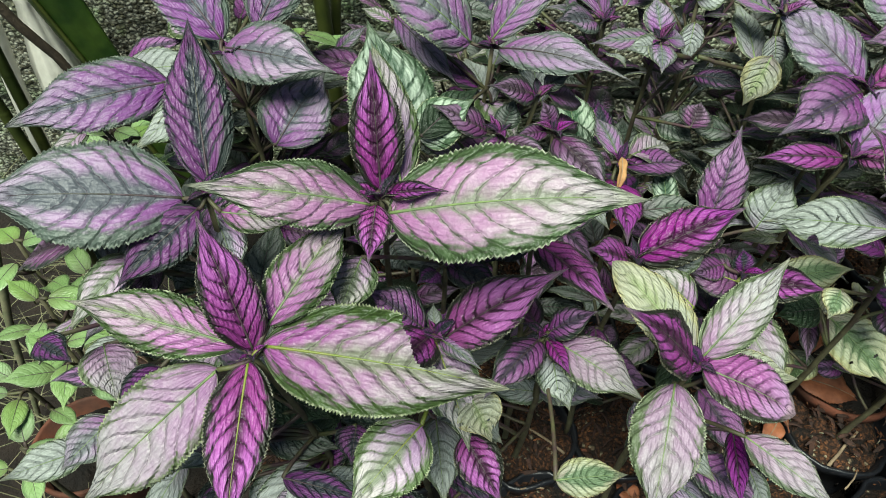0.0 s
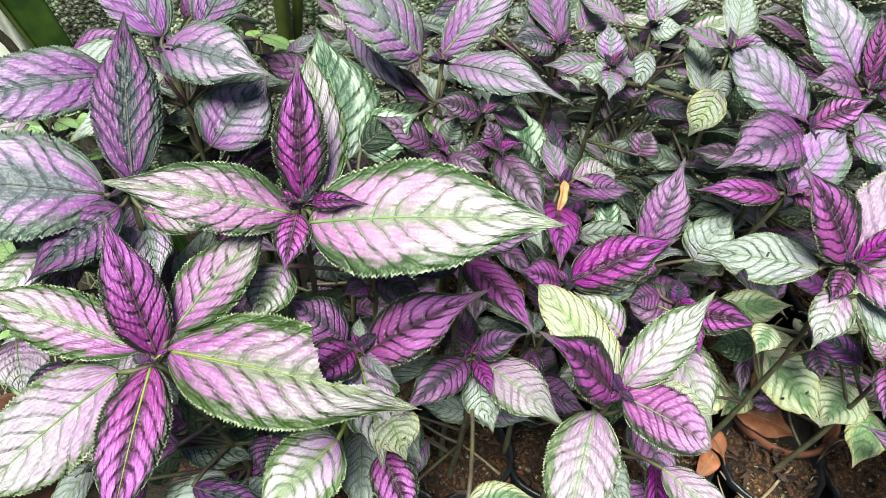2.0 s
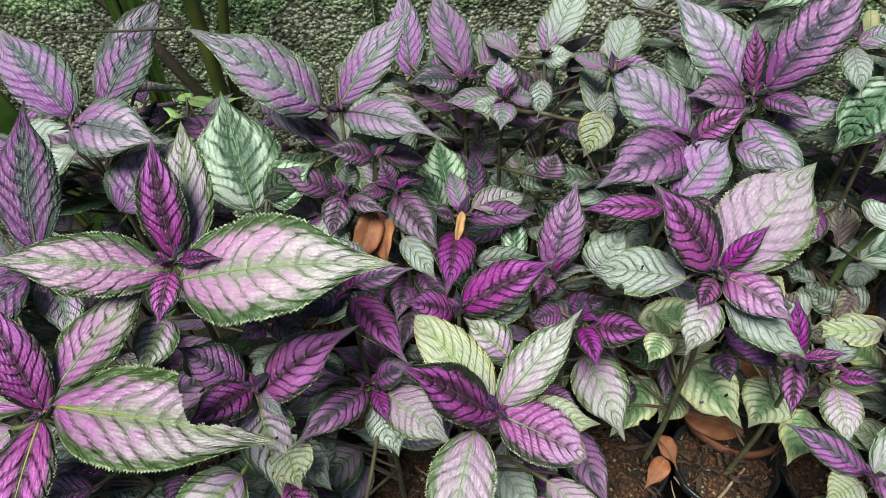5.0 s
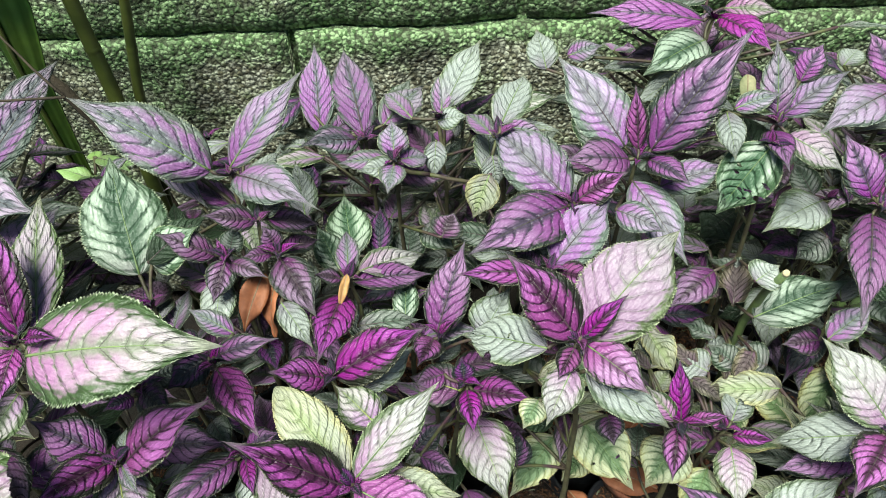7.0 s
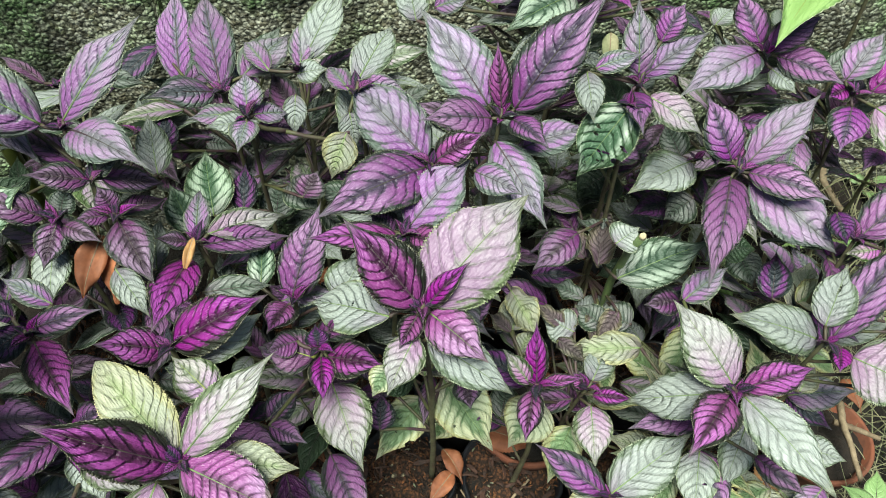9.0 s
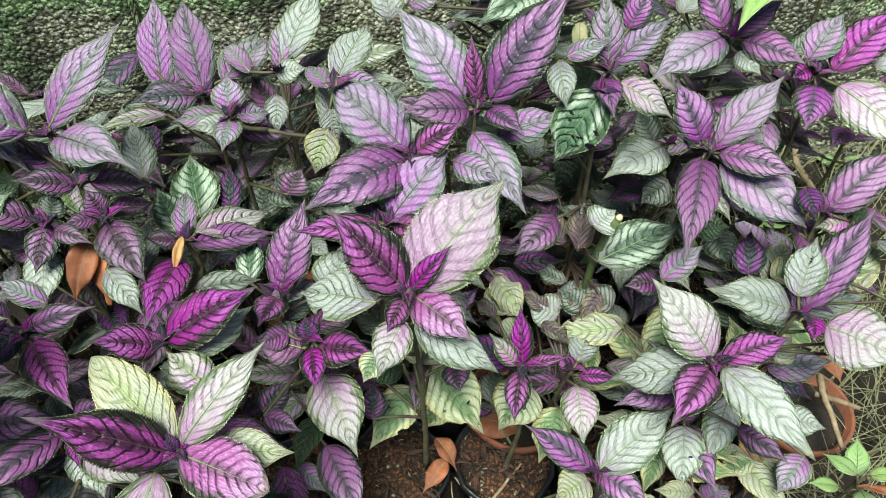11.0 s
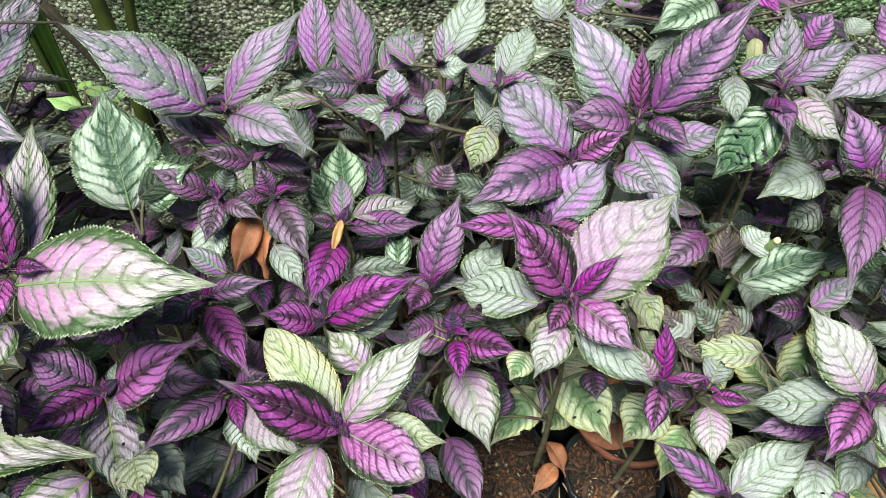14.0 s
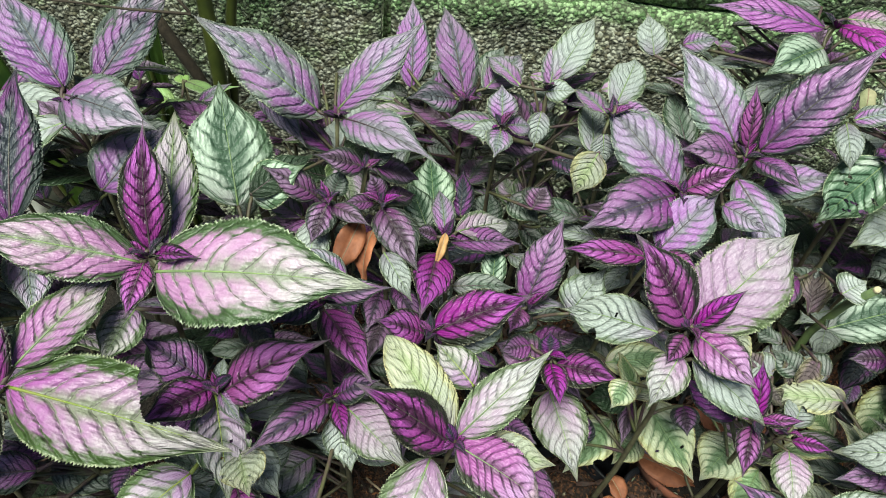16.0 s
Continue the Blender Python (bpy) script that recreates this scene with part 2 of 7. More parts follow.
RIB_LIME = plain_material("rib_lime", rgb(112, 130, 52), rgb(126, 132, 66), 90, 0.45)
RIB_PALE = plain_material("rib_pale", rgb(120, 140, 84), rgb(96, 112, 78), 90, 0.5)
RIB_DARK = plain_material("rib_dark", rgb(74, 76, 62), rgb(66, 46, 58), 90, 0.5)
STEM = plain_material("stem_green", rgb(78, 82, 48), rgb(66, 42, 54), 60, 0.6)
STEM_PALE = plain_material("stem_pale", rgb(94, 92, 66), rgb(66, 58, 46), 60, 0.7)
LEAF["c"] = leaf_material("leaf_withered", rgb(116, 98, 106), rgb(46, 36, 40), rgb(112, 106, 84), rgb(82, 70, 72), 0.7, tip=rgb(130, 122, 104), line=0.8, rough=0.6, heart=0.3, tail=rgb(130, 122, 104))
CANE = plain_material("cane_green", rgb(44, 54, 24), rgb(74, 80, 36), 18, 0.35, 0.1)
SOIL = plain_material("soil", rgb(20, 16, 13), rgb(38, 29, 23), 22, 0.95, 0.9, 0.006, 9.0)
BAG = plain_material("black_plastic", rgb(22, 23, 27), rgb(36, 37, 42), 30, 0.32, 0.4, 0.002)
CLAY = plain_material("fired_clay", rgb(122, 70, 50), rgb(86, 56, 44), 26, 0.85, 0.3, 0.001)
HUSK = plain_material("coconut_husk", rgb(128, 80, 46), rgb(58, 38, 26), 120, 0.9, 0.8, 0.002)
LITTER = plain_material("crumbled_leaf", rgb(72, 46, 36), rgb(36, 26, 22), 120, 0.85, 0.5, 0.001)
STRAP = plain_material("strap_leaf", rgb(26, 48, 16), rgb(56, 74, 26), 22, 0.35, 0.15)
BARK = plain_material("dark_bark", rgb(46, 38, 30), rgb(66, 56, 44), 60, 0.9, 0.6, 0.002)
CHIP = plain_material("pale_chip", rgb(150, 146, 128), rgb(92, 100, 76), 120, 0.8, 0.5, 0.001)
DRY = plain_material("dry_leaf", rgb(150, 92, 62), rgb(112, 66, 44), 40, 0.7)
DRY_TAN = plain_material("dry_leaf_tan", rgb(172, 132, 86), rgb(136, 98, 62), 40, 0.7)
TWIG = plain_material("twig", rgb(150, 132, 108), rgb(104, 88, 70), 70, 0.85)
STRAW = plain_material("straw", rgb(138, 132, 104), rgb(98, 104, 74), 50, 0.85)
WHITE = plain_material("white_plastic", rgb(222, 219, 208), rgb(184, 182, 172), 12, 0.45, 0.1)


def pebbles(n, scale):
    """Distance from the middle of rounded grains, and a random value for each grain."""
    node = n.tree.nodes.new("ShaderNodeTexVoronoi")
    node.inputs["Scale"].default_value = scale
    warp = n.tree.nodes.new("ShaderNodeTexNoise")
    warp.inputs["Scale"].default_value, warp.inputs["Detail"].default_value = scale * 0.9, 3.0
    n.put(warp.inputs["Vector"], n.place())
    move = n.tree.nodes.new("ShaderNodeVectorMath")
    move.operation, move.inputs[1].default_value = "MULTIPLY_ADD", (1.1 / scale,) * 3
    n.put(move.inputs[0], warp.outputs["Color"])
    n.put(move.inputs[2], n.place())
    n.put(node.inputs["Vector"], move.outputs[0])
    tint = n.tree.nodes.new("ShaderNodeSeparateXYZ")
    n.put(tint.inputs[0], node.outputs["Color"])
    return node.outputs["Distance"], tint.outputs[0]


def wall_material():
    n = Nodes("mossy_concrete")
    coarse, mid, fine = n.noise(7.0, 4.0), n.noise(45.0, 4.0), n.noise(240.0, 4.0, 0.7)
    split = n.tree.nodes.new("ShaderNodeSeparateXYZ")
    n.put(split.inputs[0], n.place())
    # grains of gravel stand out of the mortar; colour darkens in the gaps between
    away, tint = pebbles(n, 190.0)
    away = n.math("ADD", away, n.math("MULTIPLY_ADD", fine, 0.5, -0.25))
    colour = n.mix(n.ramp(tint, 0.1, 0.9), rgb(102, 98, 82), rgb(200, 200, 184))
    colour = n.mix(n.ramp(mid, 0.35, 0.65, 0.0, 0.4), colour, rgb(112, 104, 82))
    joint = n.ramp(n.math("ABSOLUTE", n.math("SUBTRACT", split.outputs[2], 0.392)), 0.06, 0.005, 0.0, 0.4)
    moss = n.ramp(n.math("ADD", n.math("ADD", coarse, joint), n.math("MULTIPLY", mid, 0.5)), 0.66, 1.0)
    colour = n.mix(n.math("MULTIPLY", moss, 0.8), colour, n.mix(n.ramp(tint, 0.2, 0.8), rgb(66, 102, 54), rgb(140, 172, 118)))
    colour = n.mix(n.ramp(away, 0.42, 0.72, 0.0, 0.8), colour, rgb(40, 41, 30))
    colour = n.mix(n.ramp(mid, 0.55, 0.38, 0.0, 0.5), colour, rgb(46, 46, 34))
    height = n.math("ADD", n.math("MULTIPLY", away, -1.0), n.math("MULTIPLY_ADD", fine, 0.6, mid))
    return n.set(Base_Color=colour, Roughness=0.92, Normal=n.bump(height, 0.8, 0.004))


def root_material():
    n = Nodes("root_ball")
    coarse, fine = n.noise(28.0, 5.0, 0.65), n.noise(260.0, 4.0, 0.7)
    away, tint = pebbles(n, 240.0)
    colour = n.mix(n.ramp(coarse, 0.36, 0.64), rgb(30, 21, 16), rgb(96, 60, 38))
    colour = n.mix(n.math("MULTIPLY", n.ramp(tint, 0.55, 0.95), n.ramp(coarse, 0.46, 0.7, 0.1, 0.8)), colour, rgb(132, 88, 54))
    colour = n.mix(n.ramp(tint, 0.96, 0.98, 0.0, 0.7), colour, rgb(176, 168, 140))
    colour = n.mix(n.ramp(n.math("MULTIPLY_ADD", fine, 0.5, away), 0.5, 0.9, 0.0, 0.8), colour, rgb(16, 12, 10))
    height = n.math("MULTIPLY_ADD", away, -1.4, n.math("ADD", fine, coarse))
    return n.set(Base_Color=colour, Roughness=0.95, Normal=n.bump(height, 1.0, 0.004))


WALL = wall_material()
ROOT_BALL = root_material()


# ---- builders ----
def mesh_object(name, verts, faces, material, parent=None, uv=None, smooth=True, label=""):
    data = bpy.data.meshes.new(name)
    data.from_pydata([tuple(v) for v in verts], [], faces)
    for key in uv or ():
        layer = data.uv_layers.new(name=key)
        index = np.empty(len(data.loops), dtype=np.int32)
        data.loops.foreach_get("vertex_index", index)
        layer.data.foreach_set("uv", np.asarray(uv[key], dtype=np.float32)[index].ravel())
    if smooth:
        data.polygons.foreach_set("use_smooth", np.ones(len(data.polygons), dtype=bool))
    data.materials.append(material)
    data.update()
    ob = new(name, data)
    if parent:
        ob.parent = parent
    return tagged(ob, label) if label else ob


def tube(points, radii, sides=7, caps=True):
    """Vertices and faces of a round tube along the points."""
    points = [Vector(p) for p in points]
    verts, faces, side = [], [], None
    for n, p in enumerate(points):
        ahead = (points[min(n + 1, len(points) - 1)] - points[max(n - 1, 0)]).normalized()
        side = ahead.orthogonal().normalized() if side is None else (side - ahead * side.dot(ahead)).normalized()
        up = ahead.cross(side)
        for k in range(sides):
            a = 2 * math.pi * k / sides
            verts.append(p + radii[n] * (math.cos(a) * side + math.sin(a) * up))
    for n in range(len(points) - 1):
        for k in range(sides):
            a, b = n * sides + k, n * sides + (k + 1) % sides
            faces.append((a, b, b + sides, a + sides))
    if caps:
        faces.append(tuple(range(sides))[::-1])
        faces.append(tuple(range(len(verts) - sides, len(verts))))
    return verts, faces


def bent_line(a, b, sag, rng, count=9, jitter=0.0):
    """Points from a to b, bowed sideways by sag and slightly kinked."""
    a, b = Vector(a), Vector(b)
    out = Vector((rng.uniform(-1, 1), rng.uniform(-1, 1), rng.uniform(-0.3, 0.3))) * sag
    pts = []
    for n in range(count):
        k = n / (count - 1)
        pts.append(a.lerp(b, k) + out * 4 * k * (1 - k) + Vector([rng.uniform(-jitter, jitter) for _ in range(3)]) * (0 < n < count - 1))
    return pts


def leaf_mesh(length, width, rng, bend=0.05, fold=14, blunt=0, bite=0, holes=0, sway=0.0, fine=1.0, ruffle=1.0):
    """A toothed, quilted blade along +x with its upper side along +z, and the line of its midrib."""
    rows, cols = int((96 if not (holes or bite) else 150) * fine) // 2 * 2, int((6 if not (holes or bite) else 20) * (0.6 + 0.4 * fine))
    u = np.linspace(0, 1, rows + 1)
    if blunt:
        shape = u**0.68 * (1 - u) ** 0.8
        half = width / 2 * shape / shape.max()
    else:
        # widest before the middle, drawn out to a narrow tail
        shape = u**0.74 * (1 - u) ** rng.uniform(1.1, 1.25)
        reach = np.clip((u - 0.6) / 0.3, 0, 1)
        half = width / 2 * shape / shape.max() * (1 - rng.uniform(0.4, 0.55) * reach**2 * (3 - 2 * reach)) + width * 0.02 * np.sin(np.pi * np.minimum(u * 1.02, 1))
    teeth = 1 + np.array([rng.uniform(0.008, 0.042) * (1 if n % 2 else -1) for n in range(rows + 1)]) * np.minimum(1, 3 * np.minimum(u, 1 - u) + 0.2)
    v = np.linspace(-1, 1, 2 * cols + 1)
    U, V = np.meshgrid(u, v, indexing="ij")
    H = half[:, None] * np.ones_like(V)
    H = np.where(np.abs(V) > 0.99, H * teeth[:, None], H)
    A = np.abs(V)
    count = 7.6 + 16 * length + rng.uniform(-0.8, 0.8)
    uneven = 0.16 * np.sin(11 * U + rng.uniform(0, 6)) + 0.09 * np.sin(23 * U + 3 * V + rng.uniform(0, 6)) + np.sign(V) * np.minimum(1, 4 * A) * rng.uniform(0.1, 0.3)
    phase = count * U + uneven - 0.11 * count * np.minimum(1, 3.6 * U + 0.25) * A * (SLANT + CURVE * A)
    quilt = 0.5 - 0.5 * np.cos(2 * np.pi * (phase + 0.0))
    p1, p2 = rng.uniform(0, 6.28), rng.uniform(0, 6.28)
    X = length * U
    Y = V * H + sway * length * 4 * U * (1 - U)
    Z = bend * length * 4 * U * (1 - U) + A * H * math.tan(radians(fold)) - 0.42 * A**2 * H * math.tan(radians(fold + 12))
    Z = Z + 0.011 * length * np.minimum(1, width / length * 3) * quilt * (1 - A**6) * np.minimum(1, 6 * U * (1 - U)) * np.minimum(1, A * 5)
    Z = Z - 0.05 * length * U**4 + ruffle * 0.017 * length * A**2 * (np.sin(9 * U + p1 + 2 * np.sign(V)) + 0.6 * np.sin(17 * U + p2 * np.sign(V)))
    X = X - 0.15 * A * H * (1 - U)
    top = np.stack([X, Y, Z], -1).reshape(-1, 3)
    low = top - (0, 0, 0.0005)
    m, k = rows + 1, 2 * cols + 1
    grid = np.arange(m * k).reshape(m, k)
    a, b, c, d = grid[:-1, :-1].ravel(), grid[1:, :-1].ravel(), grid[1:, 1:].ravel(), grid[:-1, 1:].ravel()
    keep = np.ones(len(a), bool)
    cu, cv = (U[:-1, :-1] + U[1:, 1:]).ravel() / 2, (V[:-1, :-1] + V[1:, 1:]).ravel() / 2
    gaps = []
    if bite:
        gaps += [(0.645, 1.0, 0.075, 0.95), (0.70, 0.95, 0.07, 0.84), (0.77, 1.0, 0.08, 0.72), (0.85, 1.0, 0.07, 0.5), (0.575, 1.0, 0.035, 0.42), (0.60, 0.62, 0.022, 0.16), (0.735, 0.35, 0.02, 0.14), (0.92, 1.0, 0.04, 0.3)]
    for _ in range(3 * holes):
        gaps.append((rng.uniform(0.35, 0.9), rng.uniform(-0.8, 0.8), rng.uniform(0.010, 0.018), rng.uniform(0.06, 0.12)))
    for _ in range(2 if holes else 0):
        gaps.append((rng.uniform(0.4, 0.9), rng.choice((-1, 1)), rng.uniform(0.03, 0.06), rng.uniform(0.2, 0.4)))
    for gu, gv, ru, rv in gaps:
        keep &= ((cu - gu) / ru) ** 2 + ((cv - gv) / rv) ** 2 > 1
    a, b, c, d = a[keep], b[keep], c[keep], d[keep]
    off = m * k
    faces = np.concatenate([np.stack([a, b, c, d], 1), np.stack([d, c, b, a], 1) + off]).tolist()
    for left in (True, False):
        rim = grid[:, 0] if left else grid[:, -1]
        for n in range(rows):
            p, q = int(rim[n]), int(rim[n + 1])
            faces.append([p, p + off, q + off, q] if left else [q, q + off, p + off, p])
    uv = np.stack([U, V * 0.5 + 0.5], -1).reshape(-1, 2)
    side = np.stack([phase, A], -1).reshape(-1, 2)
    middle = top.reshape(m, k, 3)[:, cols]
    return np.concatenate([top, low]), faces, {"UVMap": np.concatenate([uv, uv]), "Veins": np.concatenate([side, side])}, middle


RNG = random.Random(11)
now = {}
COUNT = [0]


def plant(crown, foot, label, ground=0.0, name="leafy_plant", group="plants of the bed"):
    """A shoot with a stem from its foot to its crown; leaf() then adds to it."""
    ob = tagged(new(name), label, "plant", group)
    ob.location = (foot[0], foot[1], ground)
    now.update(ob=ob, crown=Vector(crown), foot=Vector((foot[0], foot[1], ground)))
    line = bent_line((0, 0, -0.02), now["crown"] - now["foot"], 0.012, RNG, 10, 0.0012)
    now["line"] = line
    verts, faces = tube(line, [0.0036 - 0.0018 * n / 9 for n in range(10)], 7)
    mesh_object("stem", verts, faces, STEM_PALE, ob)
    if name == "leafy_plant":
        # folded young leaves at the tip of the shoot
        turn = RNG.uniform(0, 360)
        for n in range(4):
            size = RNG.uniform(0.013, 0.024)
            verts, faces, uv, middle = leaf_mesh(size, size * 0.42, RNG, 0.12, 45, fine=0.3)
            bud = mesh_object("young_leaf", verts, faces, LEAF["m" if n % 2 else "d"], ob, uv)
            bud.matrix_local = Matrix.Translation(line[-1] - Vector((0, 0, 0.001 * n))) @ frame_of(turn + 90 * n + RNG.uniform(-20, 20), RNG.uniform(15, 50), RNG.uniform(-20, 20))
    return ob


def frame_of(az, el, roll):
    ahead = Vector((math.cos(radians(el)) * math.cos(radians(az)), math.cos(radians(el)) * math.sin(radians(az)), math.sin(radians(el))))
    side = Vector((0, 0, 1)).cross(ahead).normalized()
    up = ahead.cross(side)
    normal = math.cos(radians(roll)) * up + math.sin(radians(roll)) * side
    across = normal.cross(ahead)
    return Matrix((ahead, across, normal)).transposed().to_4x4()


def branch(a, b, radius):
    """A bare side branch of the plant in hand."""
    verts, faces = tube(bent_line(Vector(a) - now["foot"], Vector(b) - now["foot"], 0.003, RNG, 7, 0.0006), [radius] * 7, 7)
    mesh_object("branch", verts, faces, STEM, now["ob"])


def leaf(kind, base, az, el, length, width, roll, rib=0, **shape):
    """A leaf of the plant in hand, at a place of the bed: its way, size and twist."""
    ob, foot = now["ob"], now["foot"]
    verts, faces, uv, middle = leaf_mesh(length, width, RNG, **shape)
    blade = mesh_object("leaf", verts, faces, LEAF[kind], ob, uv)
    place = Vector(base) - foot
    blade.matrix_local = Matrix.Translation(place) @ frame_of(az, el, roll)
    thick = 0.0003 + 0.004 * length
    line = [middle[int(k * (len(middle) - 1))] + (0, 0, 0.25 * thick) for k in np.linspace(0, 0.82, 14)]
    verts, faces = tube(line, [thick * (0.2 + 1.1 * (1 - n / 13) ** 1.5) for n in range(14)], 6)
    mesh_object("midrib", verts, faces, RIB_LIME if rib else RIB_PALE if kind in "opwyekgql" else RIB_DARK, blade)
    # the stalk down to the stem
    low = place.z - 0.006 - 0.25 * (place.xy - now["line"][-1].xy).length
    spot = min(now["line"], key=lambda p: abs(p.z - low))
    if (spot - place).length > 0.004:
        verts, faces = tube(bent_line(spot, place, 0.003, RNG, 6), [0.0016] * 6, 6)
        mesh_object("stalk", verts, faces, RIB_LIME if rib else STEM, ob)
    return blade

# ---- the setting ----
def soil_height(x, y):
    rise = [min(1.0, max(0.0, k)) for k in ((x - 0.72) / 0.15, (y - 0.52) / 0.2)]
    bank = 0.13 * rise[0] ** 2 * (3 - 2 * rise[0]) * rise[1] ** 2 * (3 - 2 * rise[1])
    return -0.10 + bank + 0.012 * noise.noise((x * 9, y * 9, 0)) + 0.006 * noise.noise((x * 34, y * 34, 3))


def build_ground():
    xs = np.unique(np.concatenate([[-400, -60, -8, -2.5, -1.6], np.linspace(-1.1, 1.7, 150), [2.2, 3.5, 9, 60, 400]]))
    ys = np.unique(np.concatenate([[-400, -60, -8, -2, -0.8], np.linspace(-0.3, 0.85, 80), [1.2, 2.5, 9, 60, 400]]))
    verts = [(x, y, soil_height(x, y) if -2 < x < 1.75 and -0.5 < y < 1.0 else -0.10) for x in xs for y in ys]
    k = len(ys)
    faces = [(i * k + j, (i + 1) * k + j, (i + 1) * k + j + 1, i * k + j + 1) for i in range(len(xs) - 1) for j in range(k - 1)]
    return tagged(mesh_object("ground", verts, faces, SOIL), "dark brown garden soil with crumbs and litter", "ground", kind="structure")


def build_wall():
    wall = tagged(new("wall_back"), "rough concrete block wall with green moss", "wall", kind="structure")
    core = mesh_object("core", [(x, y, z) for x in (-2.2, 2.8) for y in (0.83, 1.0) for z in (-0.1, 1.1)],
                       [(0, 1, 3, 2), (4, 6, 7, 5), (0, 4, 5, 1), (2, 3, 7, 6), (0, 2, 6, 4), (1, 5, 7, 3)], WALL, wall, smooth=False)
    courses = ((-0.08, 0.382, 0.0, (-2.2, -1.1, 0.05, 1.15, 2.8)), (0.386, 0.744, 0.009, (-2.2, -0.75, 0.335, 1.35, 2.8)), (0.748, 1.1, 0.004, (-2.2, -0.2, 0.9, 2.8)))
    for low, high, back, ends in courses:
        for left, right in zip(ends, ends[1:]):
            nx, nz = max(8, int((right - left) / 0.012)), int((high - low) / 0.012)
            verts, faces = [], []
            for i in range(nx + 1):
                for j in range(nz + 1):
                    x, z = left + 0.006 + (right - left - 0.012) * i / nx, low + (high - low) * j / nz
                    edge = min(i, nx - i, j, nz - j)
                    y = 0.803 + back + 0.010 * noise.noise((x * 14, z * 14, 1)) + 0.006 * noise.noise((x * 60, z * 60, 2)) + (0.006, 0.002)[edge] * (edge < 2) if edge < 2 else 0.803 + back + 0.010 * noise.noise((x * 14, z * 14, 1)) + 0.006 * noise.noise((x * 60, z * 60, 2))
                    verts.append((x, y, z))
            k = nz + 1
            faces = [(i * k + j, (i + 1) * k + j, (i + 1) * k + j + 1, i * k + j + 1) for i in range(nx) for j in range(nz)]
            count = len(verts)
            verts += [(left + 0.006, 0.835, low), (right - 0.006, 0.835, low), (right - 0.006, 0.835, high), (left + 0.006, 0.835, high)]
            rim = [[i * k for i in range(nx + 1)], [nx * k + j for j in range(k)], [i * k + nz for i in range(nx, -1, -1)], [j for j in range(nz, -1, -1)]]
            for n, line in enumerate(rim):
                faces.append(tuple(line[::-1]) + (count + n, count + (n + 1) % 4))
            mesh_object("block", verts, faces, WALL, wall)
    return wall


build_ground()
build_wall()


# ---- the plants of the bed ----
plant((-0.037, 0.295, 0.446), (-0.035, 0.330), "large plant with pink-lilac leaves, dark veins and green toothed margins")
leaf("p", (-0.032, 0.288, 0.440), -11, 17, 0.151, 0.069, -25, bend=.05)
leaf("p", (-0.043, 0.292, 0.443), -170, 20, 0.106, 0.041, 26)
leaf("m", (-0.037, 0.299, 0.449), 95, 61, 0.082, 0.031, -1)
leaf("q", (-0.025, 0.301, 0.451), 102, 22, 0.104, 0.033, -10)
leaf("m", (-0.040, 0.292, 0.443), -96, -21, 0.037, 0.022, 6)
leaf("m", (-0.032, 0.297, 0.447), -24, 27, 0.042, 0.012, -27, fold=50)
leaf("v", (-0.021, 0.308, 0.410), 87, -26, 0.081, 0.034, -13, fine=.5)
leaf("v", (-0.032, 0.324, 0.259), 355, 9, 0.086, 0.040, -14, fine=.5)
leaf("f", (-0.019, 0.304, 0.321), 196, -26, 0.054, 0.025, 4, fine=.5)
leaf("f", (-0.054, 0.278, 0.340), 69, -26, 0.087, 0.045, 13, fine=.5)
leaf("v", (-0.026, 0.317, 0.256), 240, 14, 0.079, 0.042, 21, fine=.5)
plant((-0.020, 0.416, 0.340), (-0.029, 0.444), "large plant with large silvery green leaves with dark green veins")
leaf("g", (-0.031, 0.435, 0.358), 110, 37, 0.114, 0.072, -3)
leaf("g", (-0.020, 0.442, 0.364), 16, 34, 0.057, 0.042, -33)
leaf("u", (-0.036, 0.431, 0.152), 17, 2, 0.058, 0.025, -11, fine=.5)
leaf("q", (-0.030, 0.421, 0.253), 131, -17, 0.054, 0.026, -6, fine=.5)
leaf("u", (-0.010, 0.420, 0.231), 67, 2, 0.081, 0.039, -1, fine=.5)
leaf("u", (-0.040, 0.436, 0.306), 113, -22, 0.084, 0.041, -9, fine=.5)
leaf("w", (-0.030, 0.433, 0.298), 125, -19, 0.067, 0.034, -2, fine=.5)
leaf("s", (-0.033, 0.432, 0.148), 206, 16, 0.067, 0.028, -2, fine=.5)
leaf("d", (-0.024, 0.434, 0.241), 177, 3, 0.074, 0.031, 0, fine=.5)
leaf("l", (-0.022, 0.425, 0.285), 85, 8, 0.056, 0.029, 17, fine=.5)
leaf("l", (-0.058, 0.485, 0.272), 191, -7, 0.059, 0.028, 17, fine=.5)
leaf("v", (-0.072, 0.413, 0.218), 354, -26, 0.036, 0.017, -2, fine=.5)
leaf("s", (-0.049, 0.492, 0.282), 103, -13, 0.053, 0.023, 18, fine=.5)
leaf("q", (-0.102, 0.429, 0.198), 100, -3, 0.046, 0.019, -12, fine=.5)
plant((-0.106, 0.207, 0.409), (-0.090, 0.249), "large plant with pink-lilac leaves, dark veins and green toothed margins")
leaf("p", (-0.115, 0.212, 0.413), 168, 10, 0.103, 0.035, 15)
leaf("m", (-0.106, 0.210, 0.411), 120, 55, 0.083, 0.031, 1)
leaf("p", (-0.098, 0.221, 0.420), 60, 11, 0.087, 0.035, -16)
leaf("p", (-0.101, 0.212, 0.413), -9, -3, 0.143, 0.060, -16, bite=1, rib=1)
